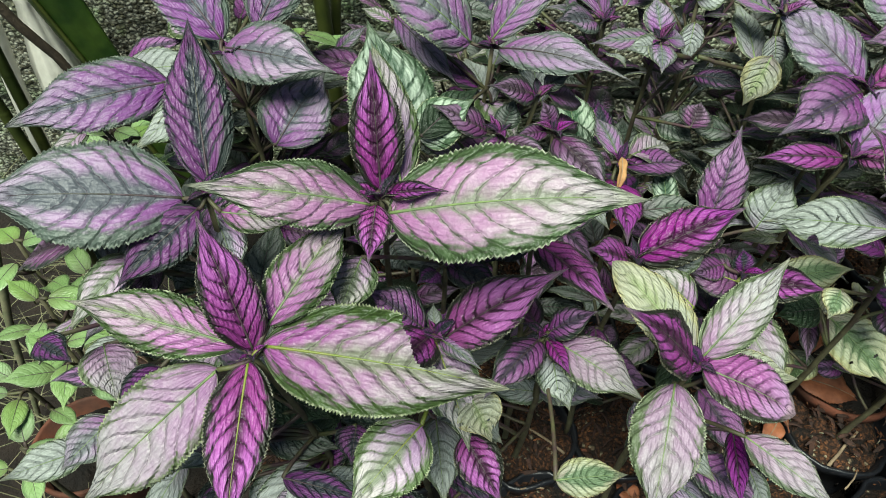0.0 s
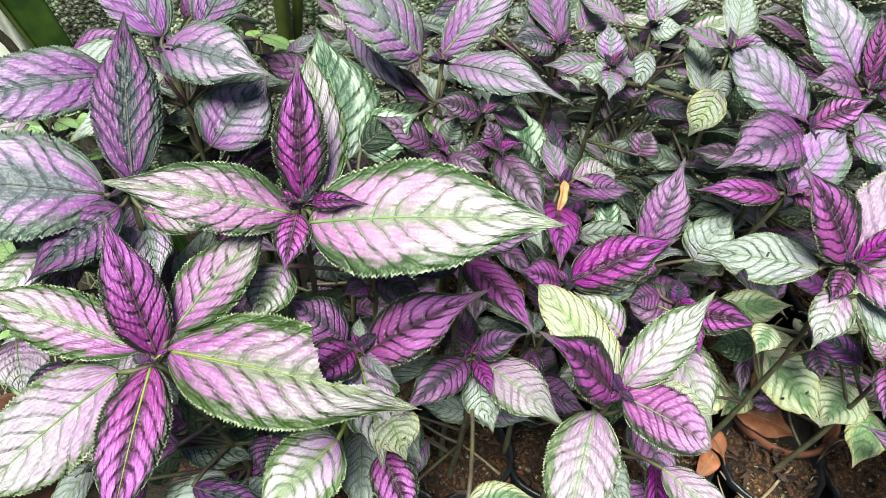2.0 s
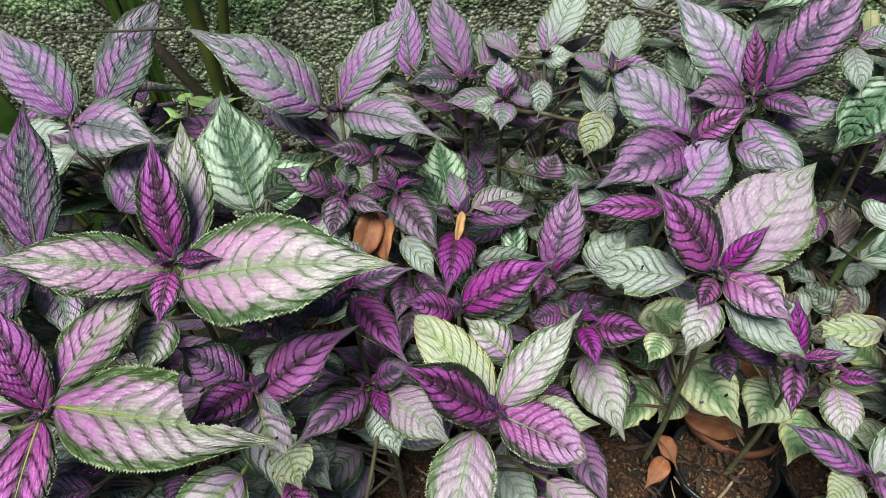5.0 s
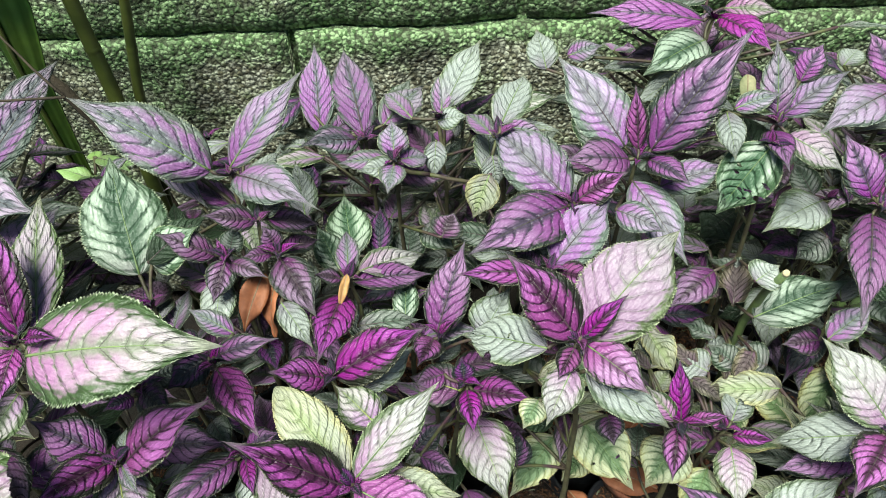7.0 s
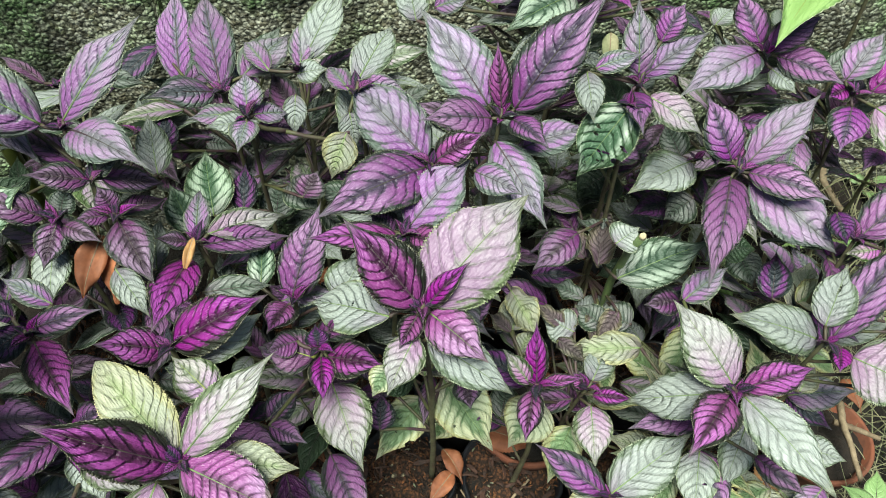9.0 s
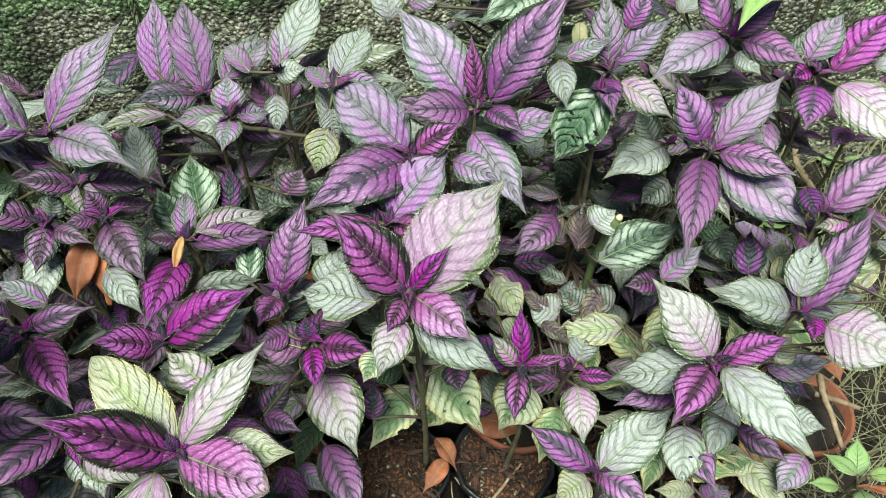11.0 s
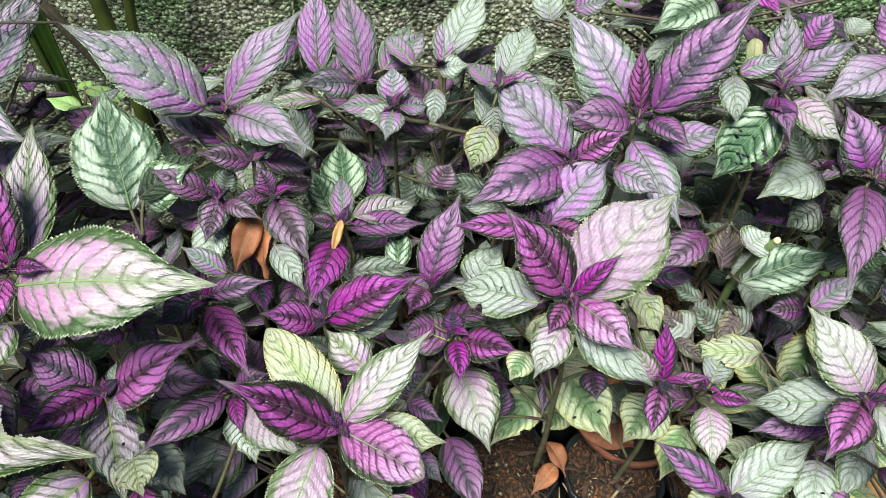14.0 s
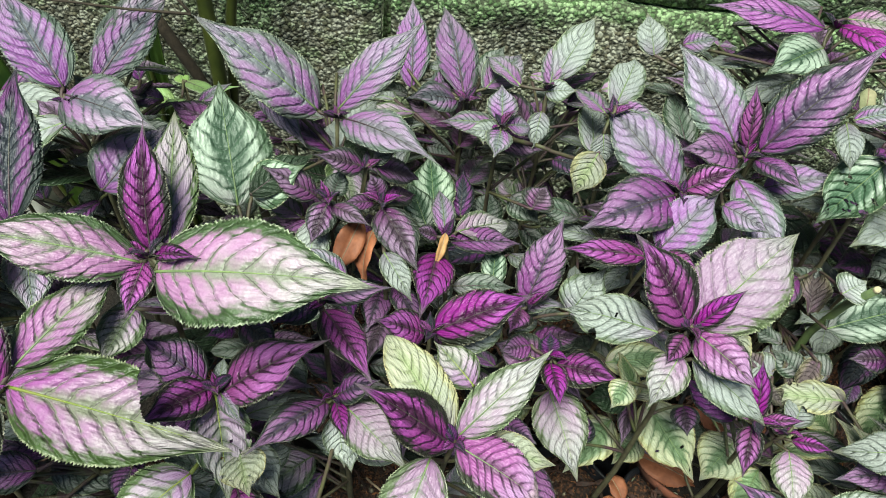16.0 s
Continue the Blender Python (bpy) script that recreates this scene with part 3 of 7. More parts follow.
leaf("m", (-0.109, 0.206, 0.407), -91, -15, 0.094, 0.035, 9, rib=1)
leaf("o", (-0.126, 0.202, 0.404), -149, -33, 0.127, 0.051, 22)
leaf("l", (-0.099, 0.207, 0.408), -8, -4, 0.052, 0.008, -16, fold=55)
leaf("l", (-0.229, 0.224, 0.300), -125, -3, 0.045, 0.031, 19)
leaf("s", (-0.130, 0.228, 0.267), -7, -9, 0.057, 0.030, -12)
leaf("d", (-0.112, 0.194, 0.270), -12, -9, 0.061, 0.023, -10)
leaf("d", (-0.061, 0.224, 0.290), -95, -13, 0.028, 0.027, 5)
leaf("f", (-0.124, 0.241, 0.310), -19, -12, 0.052, 0.035, -12)
leaf("l", (-0.112, 0.238, 0.333), 134, 1, 0.080, 0.039, 21, fine=.5)
leaf("w", (-0.099, 0.204, 0.225), 24, -27, 0.056, 0.024, -17, fine=.5)
leaf("w", (-0.117, 0.244, 0.305), 202, 14, 0.051, 0.023, 5, fine=.5)
leaf("l", (-0.088, 0.203, 0.226), 196, -3, 0.050, 0.021, -1, fine=.5)
leaf("f", (-0.119, 0.231, 0.222), 56, 17, 0.082, 0.045, 9, fine=.5)
leaf("w", (-0.101, 0.219, 0.236), 225, -27, 0.080, 0.034, -1, fine=.5)
leaf("v", (-0.114, 0.204, 0.314), 185, -12, 0.056, 0.028, 19, fine=.5)
leaf("w", (-0.133, 0.223, 0.282), 215, 11, 0.061, 0.025, -2, fine=.5)
leaf("w", (-0.127, 0.226, 0.212), 234, -24, 0.051, 0.025, 11, fine=.5)
leaf("v", (-0.113, 0.224, 0.305), 183, 8, 0.052, 0.024, 9, fine=.5)
leaf("v", (-0.095, 0.218, 0.211), 81, 7, 0.057, 0.030, -9, fine=.5)
leaf("w", (-0.186, 0.219, 0.251), 144, -12, 0.074, 0.034, -21, fine=.5)
leaf("f", (-0.106, 0.222, 0.205), 18, -5, 0.074, 0.033, -2, fine=.5)
leaf("w", (-0.183, 0.205, 0.271), 239, -27, 0.058, 0.032, -16, fine=.5)
leaf("d", (-0.157, 0.208, 0.242), 250, 12, 0.049, 0.023, 4, fine=.5)
leaf("f", (-0.151, 0.215, 0.217), 102, -29, 0.053, 0.027, 21, fine=.5)
plant((-0.157, 0.328, 0.416), (-0.172, 0.345), "large plant with violet-purple leaves with dark sunken veins")
leaf("d", (-0.155, 0.333, 0.420), 101, 35, 0.118, 0.042, -6)
leaf("j", (-0.172, 0.326, 0.414), -172, 9, 0.131, 0.072, 24)
leaf("d", (-0.162, 0.320, 0.410), -132, -14, 0.073, 0.037, 24)
leaf("p", (-0.147, 0.319, 0.408), -2, -11, 0.050, 0.024, -23)
leaf("o", (-0.240, 0.268, 0.325), -67, -19, 0.042, 0.037, 7)
leaf("w", (-0.256, 0.215, 0.270), -153, 7, 0.058, 0.027, 18)
leaf("d", (-0.189, 0.243, 0.337), -127, -5, 0.040, 0.023, 20)
leaf("s", (-0.178, 0.331, 0.330), -127, -9, 0.035, 0.039, 21)
leaf("l", (-0.166, 0.348, 0.383), 295, -20, 0.062, 0.033, 19, fine=.5)
leaf("q", (-0.164, 0.339, 0.282), 341, 3, 0.056, 0.026, 22, fine=.5)
leaf("s", (-0.147, 0.331, 0.295), 81, 20, 0.074, 0.038, 21, fine=.5)
leaf("u", (-0.161, 0.318, 0.267), 316, -10, 0.080, 0.039, 5, fine=.5)
leaf("q", (-0.178, 0.322, 0.261), 220, -24, 0.080, 0.040, 4, fine=.5)
leaf("q", (-0.142, 0.353, 0.263), 62, 12, 0.050, 0.023, -4, fine=.5)
leaf("v", (-0.147, 0.312, 0.223), 37, -1, 0.086, 0.044, -22, fine=.5)
leaf("d", (-0.162, 0.338, 0.381), 183, -1, 0.067, 0.035, -0, fine=.5)
leaf("u", (-0.163, 0.330, 0.290), 108, 4, 0.078, 0.032, -20, fine=.5)
leaf("u", (-0.154, 0.359, 0.217), 20, 16, 0.082, 0.043, -19, fine=.5)
leaf("s", (-0.190, 0.335, 0.271), 178, -23, 0.064, 0.034, -5, fine=.5)
leaf("v", (-0.165, 0.358, 0.363), 195, 19, 0.074, 0.031, -11, fine=.5)
leaf("q", (-0.183, 0.334, 0.218), 197, 18, 0.085, 0.037, 19, fine=.5)
leaf("q", (-0.206, 0.299, 0.387), 237, -11, 0.060, 0.031, 7, fine=.5)
leaf("w", (-0.312, 0.372, 0.385), 229, -8, 0.077, 0.033, 2, fine=.5)
leaf("v", (-0.234, 0.274, 0.279), 193, 11, 0.059, 0.030, -6, fine=.5)
leaf("s", (-0.238, 0.315, 0.350), 83, 20, 0.085, 0.043, -14, fine=.5)
leaf("l", (-0.232, 0.317, 0.314), 247, 16, 0.060, 0.028, -21, fine=.5)
leaf("u", (-0.221, 0.321, 0.346), 302, 20, 0.055, 0.026, 4, fine=.5)
leaf("u", (-0.242, 0.315, 0.389), 178, -29, 0.078, 0.040, -2, fine=.5)
leaf("s", (-0.211, 0.345, 0.297), 134, 20, 0.040, 0.016, -14, fine=.5)
leaf("w", (-0.221, 0.390, 0.355), 125, -27, 0.042, 0.017, 16, fine=.5)
leaf("l", (-0.140, 0.310, 0.262), 143, -20, 0.054, 0.029, 8, fine=.5)
leaf("s", (-0.283, 0.449, 0.379), 45, -4, 0.038, 0.018, 20, fine=.5)
leaf("w", (-0.251, 0.308, 0.277), 245, 15, 0.051, 0.027, -9, fine=.5)
leaf("d", (-0.248, 0.234, 0.384), 328, 13, 0.036, 0.020, -2, fine=.5)
leaf("s", (-0.175, 0.277, 0.226), 176, -8, 0.042, 0.022, 9, fine=.5)
leaf("f", (-0.254, 0.398, 0.340), 162, -7, 0.036, 0.018, -15, fine=.5)
leaf("w", (-0.168, 0.345, 0.253), 172, -26, 0.045, 0.020, -8, fine=.5)
leaf("q", (-0.245, 0.270, 0.357), 241, -6, 0.038, 0.016, -12, fine=.5)
leaf("f", (-0.241, 0.300, 0.317), 22, 4, 0.036, 0.015, 18, fine=.5)
leaf("w", (-0.258, 0.283, 0.224), 77, -14, 0.039, 0.019, 9, fine=.5)
plant((-0.162, 0.455, 0.436), (-0.180, 0.480), "large plant with greyish lavender leaves with slate-coloured veins")
leaf("j", (-0.166, 0.459, 0.440), -23, 4, 0.097, 0.050, -26)
leaf("j", (-0.167, 0.463, 0.444), 137, 29, 0.104, 0.048, 8)
leaf("j", (-0.141, 0.470, 0.449), 68, 20, 0.095, 0.039, -25)
leaf("j", (-0.222, 0.471, 0.400), -155, 0, 0.127, 0.058, 31)
leaf("j", (-0.127, 0.404, 0.391), 63, 16, 0.077, 0.053, -21)
leaf("j", (-0.151, 0.494, 0.446), 70, 18, 0.116, 0.037, -26)
leaf("q", (-0.148, 0.456, 0.273), 350, -10, 0.084, 0.040, 8, fine=.5)
leaf("q", (-0.161, 0.446, 0.284), 225, 5, 0.053, 0.028, -8, fine=.5)
leaf("l", (-0.162, 0.496, 0.271), 229, -0, 0.050, 0.024, -18, fine=.5)
leaf("f", (-0.173, 0.479, 0.312), 101, -29, 0.059, 0.024, -13, fine=.5)
leaf("w", (-0.162, 0.466, 0.240), 44, 18, 0.082, 0.040, 2, fine=.5)
leaf("w", (-0.138, 0.486, 0.326), 88, -29, 0.074, 0.037, -15, fine=.5)
leaf("f", (-0.168, 0.463, 0.350), 211, 7, 0.082, 0.037, -18, fine=.5)
leaf("w", (-0.169, 0.451, 0.418), 206, -19, 0.063, 0.033, 13, fine=.5)
leaf("d", (-0.172, 0.460, 0.320), 236, -11, 0.065, 0.027, -2, fine=.5)
leaf("s", (-0.144, 0.470, 0.389), 15, 6, 0.065, 0.031, -1, fine=.5)
leaf("s", (-0.181, 0.476, 0.285), 130, -3, 0.072, 0.033, 15, fine=.5)
leaf("q", (-0.152, 0.501, 0.383), 141, -27, 0.056, 0.023, -3, fine=.5)
leaf("v", (-0.148, 0.478, 0.294), 42, 11, 0.066, 0.028, 4, fine=.5)
leaf("w", (-0.147, 0.482, 0.355), 218, 19, 0.053, 0.022, 17, fine=.5)
leaf("s", (-0.171, 0.474, 0.382), 197, 1, 0.053, 0.026, 4, fine=.5)
leaf("w", (-0.184, 0.448, 0.401), 201, -24, 0.075, 0.035, 15, fine=.5)
leaf("w", (-0.168, 0.488, 0.255), 77, -1, 0.064, 0.035, 5, fine=.5)
leaf("s", (-0.170, 0.467, 0.364), 67, 16, 0.077, 0.032, 17, fine=.5)
leaf("u", (-0.161, 0.450, 0.248), 340, 0, 0.071, 0.030, -16, fine=.5)
leaf("q", (-0.170, 0.482, 0.359), 25, -10, 0.079, 0.035, 11, fine=.5)
leaf("l", (-0.152, 0.498, 0.301), 30, -28, 0.056, 0.026, 6, fine=.5)
leaf("u", (-0.178, 0.481, 0.374), 147, 10, 0.073, 0.038, 12, fine=.5)
leaf("l", (-0.121, 0.524, 0.269), 58, -17, 0.077, 0.031, -12, fine=.5)
leaf("l", (-0.230, 0.466, 0.309), 118, -3, 0.067, 0.029, 21, fine=.5)
leaf("u", (-0.183, 0.521, 0.385), 356, 19, 0.051, 0.028, -11, fine=.5)
leaf("s", (-0.243, 0.446, 0.262), 79, 19, 0.064, 0.029, 21, fine=.5)
leaf("u", (-0.060, 0.517, 0.370), 162, 13, 0.069, 0.030, 19, fine=.5)
leaf("u", (-0.145, 0.529, 0.393), 110, -29, 0.062, 0.031, 21, fine=.5)
leaf("q", (-0.146, 0.537, 0.416), 55, -29, 0.057, 0.028, 0, fine=.5)
leaf("s", (-0.130, 0.574, 0.319), 41, -18, 0.077, 0.035, -3, fine=.5)
leaf("u", (-0.169, 0.553, 0.242), 3, -18, 0.081, 0.040, 1, fine=.5)
leaf("s", (-0.178, 0.534, 0.363), 143, 15, 0.065, 0.032, 14, fine=.5)
leaf("v", (-0.098, 0.522, 0.309), 96, -23, 0.053, 0.023, 0, fine=.5)
leaf("q", (-0.213, 0.541, 0.398), 128, -8, 0.071, 0.036, 20, fine=.5)
leaf("l", (-0.122, 0.530, 0.390), 163, -14, 0.053, 0.022, 21, fine=.5)
leaf("l", (-0.228, 0.502, 0.365), 182, 10, 0.058, 0.025, -12, fine=.5)
leaf("q", (-0.338, 0.517, 0.313), 233, -21, 0.064, 0.030, 3, fine=.5)
leaf("u", (-0.171, 0.502, 0.277), 117, -11, 0.071, 0.030, 18, fine=.5)
leaf("w", (-0.288, 0.524, 0.369), 8, 1, 0.085, 0.039, -21, fine=.5)
leaf("w", (-0.234, 0.555, 0.285), 269, -5, 0.057, 0.026, -14, fine=.5)
leaf("d", (-0.157, 0.565, 0.384), 114, 9, 0.045, 0.019, 20, fine=.5)
leaf("l", (-0.165, 0.488, 0.254), 241, -3, 0.048, 0.022, 8, fine=.5)
leaf("f", (-0.232, 0.461, 0.378), 17, -25, 0.044, 0.024, -17, fine=.5)
leaf("s", (-0.301, 0.479, 0.373), 152, -18, 0.059, 0.026, -14, fine=.5)
leaf("v", (-0.096, 0.535, 0.332), 340, 20, 0.046, 0.022, -5, fine=.5)
leaf("l", (-0.097, 0.546, 0.376), 39, 21, 0.038, 0.015, -18, fine=.5)
leaf("w", (-0.142, 0.484, 0.389), 46, -1, 0.043, 0.017, 20, fine=.5)
leaf("v", (-0.288, 0.544, 0.369), 12, 15, 0.059, 0.028, -21, fine=.5)
leaf("d", (-0.270, 0.465, 0.346), 255, 5, 0.038, 0.019, -20, fine=.5)
leaf("q", (-0.124, 0.585, 0.286), 355, -15, 0.045, 0.024, 16, fine=.5)
leaf("u", (-0.172, 0.564, 0.370), 16, 4, 0.049, 0.022, 16, fine=.5)
leaf("v", (-0.229, 0.476, 0.368), 165, -22, 0.047, 0.026, -1, fine=.5)
leaf("d", (-0.163, 0.552, 0.342), 49, 12, 0.043, 0.023, 21, fine=.5)
leaf("v", (-0.163, 0.505, 0.435), 80, 5, 0.052, 0.022, 11, fine=.5)
leaf("w", (-0.139, 0.584, 0.273), 353, -5, 0.057, 0.028, 6, fine=.5)
leaf("s", (-0.118, 0.558, 0.328), 164, -25, 0.042, 0.023, 2, fine=.5)
leaf("l", (-0.261, 0.478, 0.300), 242, 2, 0.046, 0.021, -6, fine=.5)
leaf("v", (-0.190, 0.469, 0.281), 223, -10, 0.041, 0.019, 5, fine=.5)
leaf("u", (-0.209, 0.519, 0.331), 247, 21, 0.039, 0.021, 13, fine=.5)
plant((0.042, 0.520, 0.399), (0.023, 0.546), "large plant with greyish lavender leaves with slate-coloured veins")
leaf("l", (0.024, 0.523, 0.401), -175, 44, 0.130, 0.058, 35)
leaf("l", (0.042, 0.525, 0.403), 36, 38, 0.112, 0.037, -31)
leaf("i", (0.049, 0.519, 0.398), -44, 16, 0.129, 0.040, -20)
leaf("i", (-0.043, 0.566, 0.400), -44, -23, 0.085, 0.028, -21)
leaf("f", (-0.018, 0.434, 0.374), 41, 16, 0.067, 0.029, -21)
leaf("w", (0.094, 0.545, 0.320), 103, 24, 0.068, 0.032, -5)
leaf("q", (0.037, 0.537, 0.331), 294, -1, 0.074, 0.039, 19, fine=.5)
leaf("u", (0.036, 0.503, 0.260), 274, -28, 0.077, 0.034, 17, fine=.5)
leaf("v", (0.033, 0.531, 0.348), 164, 22, 0.073, 0.033, -3, fine=.5)
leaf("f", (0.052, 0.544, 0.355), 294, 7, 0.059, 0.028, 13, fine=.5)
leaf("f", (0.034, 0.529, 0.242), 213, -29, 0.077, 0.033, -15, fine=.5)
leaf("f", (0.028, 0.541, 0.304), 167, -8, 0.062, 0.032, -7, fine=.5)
leaf("w", (0.044, 0.524, 0.337), 107, -1, 0.081, 0.033, -1, fine=.5)
leaf("w", (0.046, 0.542, 0.365), 67, 3, 0.060, 0.027, 7, fine=.5)
leaf("w", (0.060, 0.632, 0.302), 10, 4, 0.069, 0.030, 8, fine=.5)
leaf("s", (0.016, 0.654, 0.354), 25, -24, 0.056, 0.025, -19, fine=.5)
leaf("s", (0.011, 0.608, 0.327), 176, -9, 0.072, 0.038, -18, fine=.5)
leaf("u", (-0.049, 0.597, 0.274), 110, -25, 0.053, 0.023, -12, fine=.5)
leaf("w", (0.002, 0.643, 0.345), 209, -2, 0.082, 0.037, -8, fine=.5)
leaf("s", (0.094, 0.540, 0.204), 44, -17, 0.057, 0.026, 11, fine=.5)
leaf("q", (-0.037, 0.602, 0.295), 356, 15, 0.052, 0.028, 19, fine=.5)
leaf("q", (-0.048, 0.582, 0.385), 139, -2, 0.040, 0.016, 15, fine=.5)
leaf("u", (-0.028, 0.585, 0.223), 209, -7, 0.038, 0.017, -8, fine=.5)
plant((0.046, 0.445, 0.367), (0.052, 0.464), "medium plant with dusky mauve leaves")
leaf("u", (0.036, 0.446, 0.368), 179, 33, 0.052, 0.026, 24)
leaf("u", (0.046, 0.443, 0.365), -109, -33, 0.040, 0.026, 19)
leaf("u", (0.050, 0.441, 0.364), -30, 3, 0.043, 0.017, -16)
leaf("s", (0.049, 0.448, 0.370), 54, 53, 0.026, 0.021, -30)
leaf("d", (0.047, 0.462, 0.229), 295, 13, 0.058, 0.029, 5, fine=.5)
leaf("w", (0.034, 0.446, 0.340), 269, -29, 0.057, 0.031, 2, fine=.5)
leaf("q", (0.019, 0.451, 0.335), 149, 1, 0.055, 0.025, 3, fine=.5)
leaf("v", (0.055, 0.446, 0.343), 160, -23, 0.087, 0.043, 12, fine=.5)
leaf("l", (0.054, 0.447, 0.178), 150, -28, 0.064, 0.032, 2, fine=.5)
leaf("s", (0.046, 0.453, 0.208), 188, -28, 0.071, 0.036, -13, fine=.5)
leaf("f", (-0.054, 0.565, 0.276), 109, 17, 0.051, 0.021, 11, fine=.5)
leaf("l", (-0.024, 0.520, 0.193), 229, -16, 0.044, 0.020, -11, fine=.5)
leaf("u", (-0.006, 0.631, 0.294), 45, 14, 0.044, 0.022, 2, fine=.5)
leaf("q", (-0.037, 0.498, 0.273), 41, -28, 0.042, 0.019, 7, fine=.5)
plant((0.091, 0.449, 0.366), (0.098, 0.479), "medium plant with dusky mauve leaves")
leaf("u", (0.093, 0.445, 0.363), -58, -6, 0.071, 0.036, -5)
leaf("u", (0.093, 0.450, 0.367), 56, -27, 0.055, 0.020, -28)
leaf("u", (0.086, 0.449, 0.366), -163, 4, 0.030, 0.015, 26)
leaf("u", (0.090, 0.452, 0.369), 143, 60, 0.024, 0.020, 17)
leaf("w", (0.101, 0.396, 0.360), -51, -21, 0.048, 0.022, -7)
leaf("v", (0.105, 0.449, 0.252), 305, -0, 0.056, 0.027, 8, fine=.5)
leaf("w", (0.098, 0.488, 0.231), 80, -26, 0.067, 0.035, 4, fine=.5)
leaf("w", (0.072, 0.478, 0.290), 197, 11, 0.059, 0.029, -6, fine=.5)
leaf("w", (0.110, 0.438, 0.307), 97, 7, 0.058, 0.025, 16, fine=.5)
leaf("v", (0.090, 0.472, 0.223), 261, -8, 0.056, 0.030, 13, fine=.5)
leaf("u", (0.097, 0.453, 0.204), 261, 4, 0.072, 0.034, -6, fine=.5)
plant((0.077, 0.463, 0.392), (0.058, 0.492), "medium plant with dusky mauve leaves")
leaf("u", (0.074, 0.463, 0.392), -160, 28, 0.046, 0.024, 31)
leaf("u", (0.084, 0.464, 0.393), 35, -35, 0.057, 0.025, -34)
leaf("s", (0.082, 0.468, 0.397), 0, 32, 0.023, 0.016, -34)
leaf("d", (0.098, 0.460, 0.245), 130, -12, 0.079, 0.041, 6, fine=.5)
leaf("u", (0.083, 0.480, 0.283), 107, -11, 0.054, 0.028, 13, fine=.5)
plant((0.192, 0.541, 0.392), (0.182, 0.566), "medium plant with greyish lavender leaves with slate-coloured veins")
branch((0.194, 0.536, 0.387), (0.224, 0.546, 0.369), 0.0024)
branch((0.225, 0.530, 0.382), (0.275, 0.537, 0.363), 0.0020)
leaf("l", (0.187, 0.542, 0.392), 164, -14, 0.059, 0.021, 29)
leaf("l", (0.192, 0.544, 0.394), 95, 30, 0.039, 0.029, -2)
leaf("l", (0.197, 0.542, 0.392), 42, -26, 0.041, 0.022, -31)
leaf("l", (0.192, 0.539, 0.389), -98, -4, 0.039, 0.025, 9)
leaf("w", (0.194, 0.537, 0.387), -160, 11, 0.040, 0.023, 29)
leaf("d", (0.164, 0.549, 0.261), 91, 22, 0.057, 0.028, -4)
leaf("s", (0.191, 0.563, 0.234), 83, 22, 0.049, 0.038, -6)
leaf("u", (0.233, 0.515, 0.314), 61, 20, 0.031, 0.034, -13)
leaf("s", (0.214, 0.548, 0.299), -38, -17, 0.042, 0.033, -19)
leaf("u", (0.189, 0.567, 0.353), -0, -4, 0.056, 0.030, -28)
leaf("g", (0.137, 0.537, 0.269), 101, 23, 0.077, 0.047, -1)
leaf("d", (0.200, 0.538, 0.228), 217, 9, 0.079, 0.043, -12, fine=.5)
leaf("w", (0.228, 0.570, 0.186), 311, 14, 0.055, 0.026, -2, fine=.5)
leaf("l", (0.292, 0.641, 0.352), 196, 12, 0.036, 0.015, -13, fine=.5)
leaf("l", (0.214, 0.524, 0.225), 193, -25, 0.036, 0.017, -14, fine=.5)
leaf("d", (0.080, 0.650, 0.243), 109, -17, 0.057, 0.025, -16, fine=.5)
plant((0.157, 0.608, 0.369), (0.148, 0.643), "large plant with greyish lavender leaves with slate-coloured veins")
leaf("j", (0.155, 0.610, 0.371), 103, 11, 0.147, 0.043, 0)
leaf("j", (0.096, 0.674, 0.333), 96, 27, 0.121, 0.040, -5)
leaf("j", (0.147, 0.608, 0.368), -134, 26, 0.072, 0.033, 33)
leaf("l", (0.176, 0.618, 0.378), 64, -3, 0.093, 0.039, -19)
leaf("j", (0.124, 0.615, 0.375), 66, -18, 0.066, 0.027, -24)
leaf("d", (0.089, 0.589, 0.310), 90, 25, 0.046, 0.027, -8)
leaf("s", (0.120, 0.628, 0.289), -6, -9, 0.035, 0.027, -27)
leaf("l", (0.169, 0.626, 0.239), 71, -10, 0.075, 0.038, -10, fine=.5)
leaf("l", (0.160, 0.602, 0.237), 102, 1, 0.082, 0.040, -21, fine=.5)
leaf("u", (0.155, 0.611, 0.305), 80, -19, 0.072, 0.036, -9, fine=.5)
leaf("u", (0.152, 0.632, 0.329), 77, -19, 0.063, 0.031, -19, fine=.5)
leaf("d", (0.133, 0.633, 0.290), 163, -12, 0.083, 0.034, -19, fine=.5)
leaf("q", (0.103, 0.641, 0.322), 195, -0, 0.079, 0.042, -13, fine=.5)
leaf("l", (0.177, 0.684, 0.320), 173, 13, 0.070, 0.038, -3, fine=.5)
leaf("s", (0.172, 0.728, 0.296), 38, -12, 0.053, 0.024, 3, fine=.5)
leaf("u", (0.147, 0.673, 0.282), 142, 2, 0.083, 0.037, 19, fine=.5)
leaf("s", (0.135, 0.645, 0.269), 193, -17, 0.059, 0.029, -18, fine=.5)
leaf("d", (0.073, 0.713, 0.352), 220, -22, 0.079, 0.037, 10, fine=.5)
leaf("w", (0.078, 0.661, 0.323), 135, -27, 0.062, 0.026, 3, fine=.5)
leaf("q", (0.132, 0.610, 0.248), 170, -11, 0.048, 0.022, -12, fine=.5)
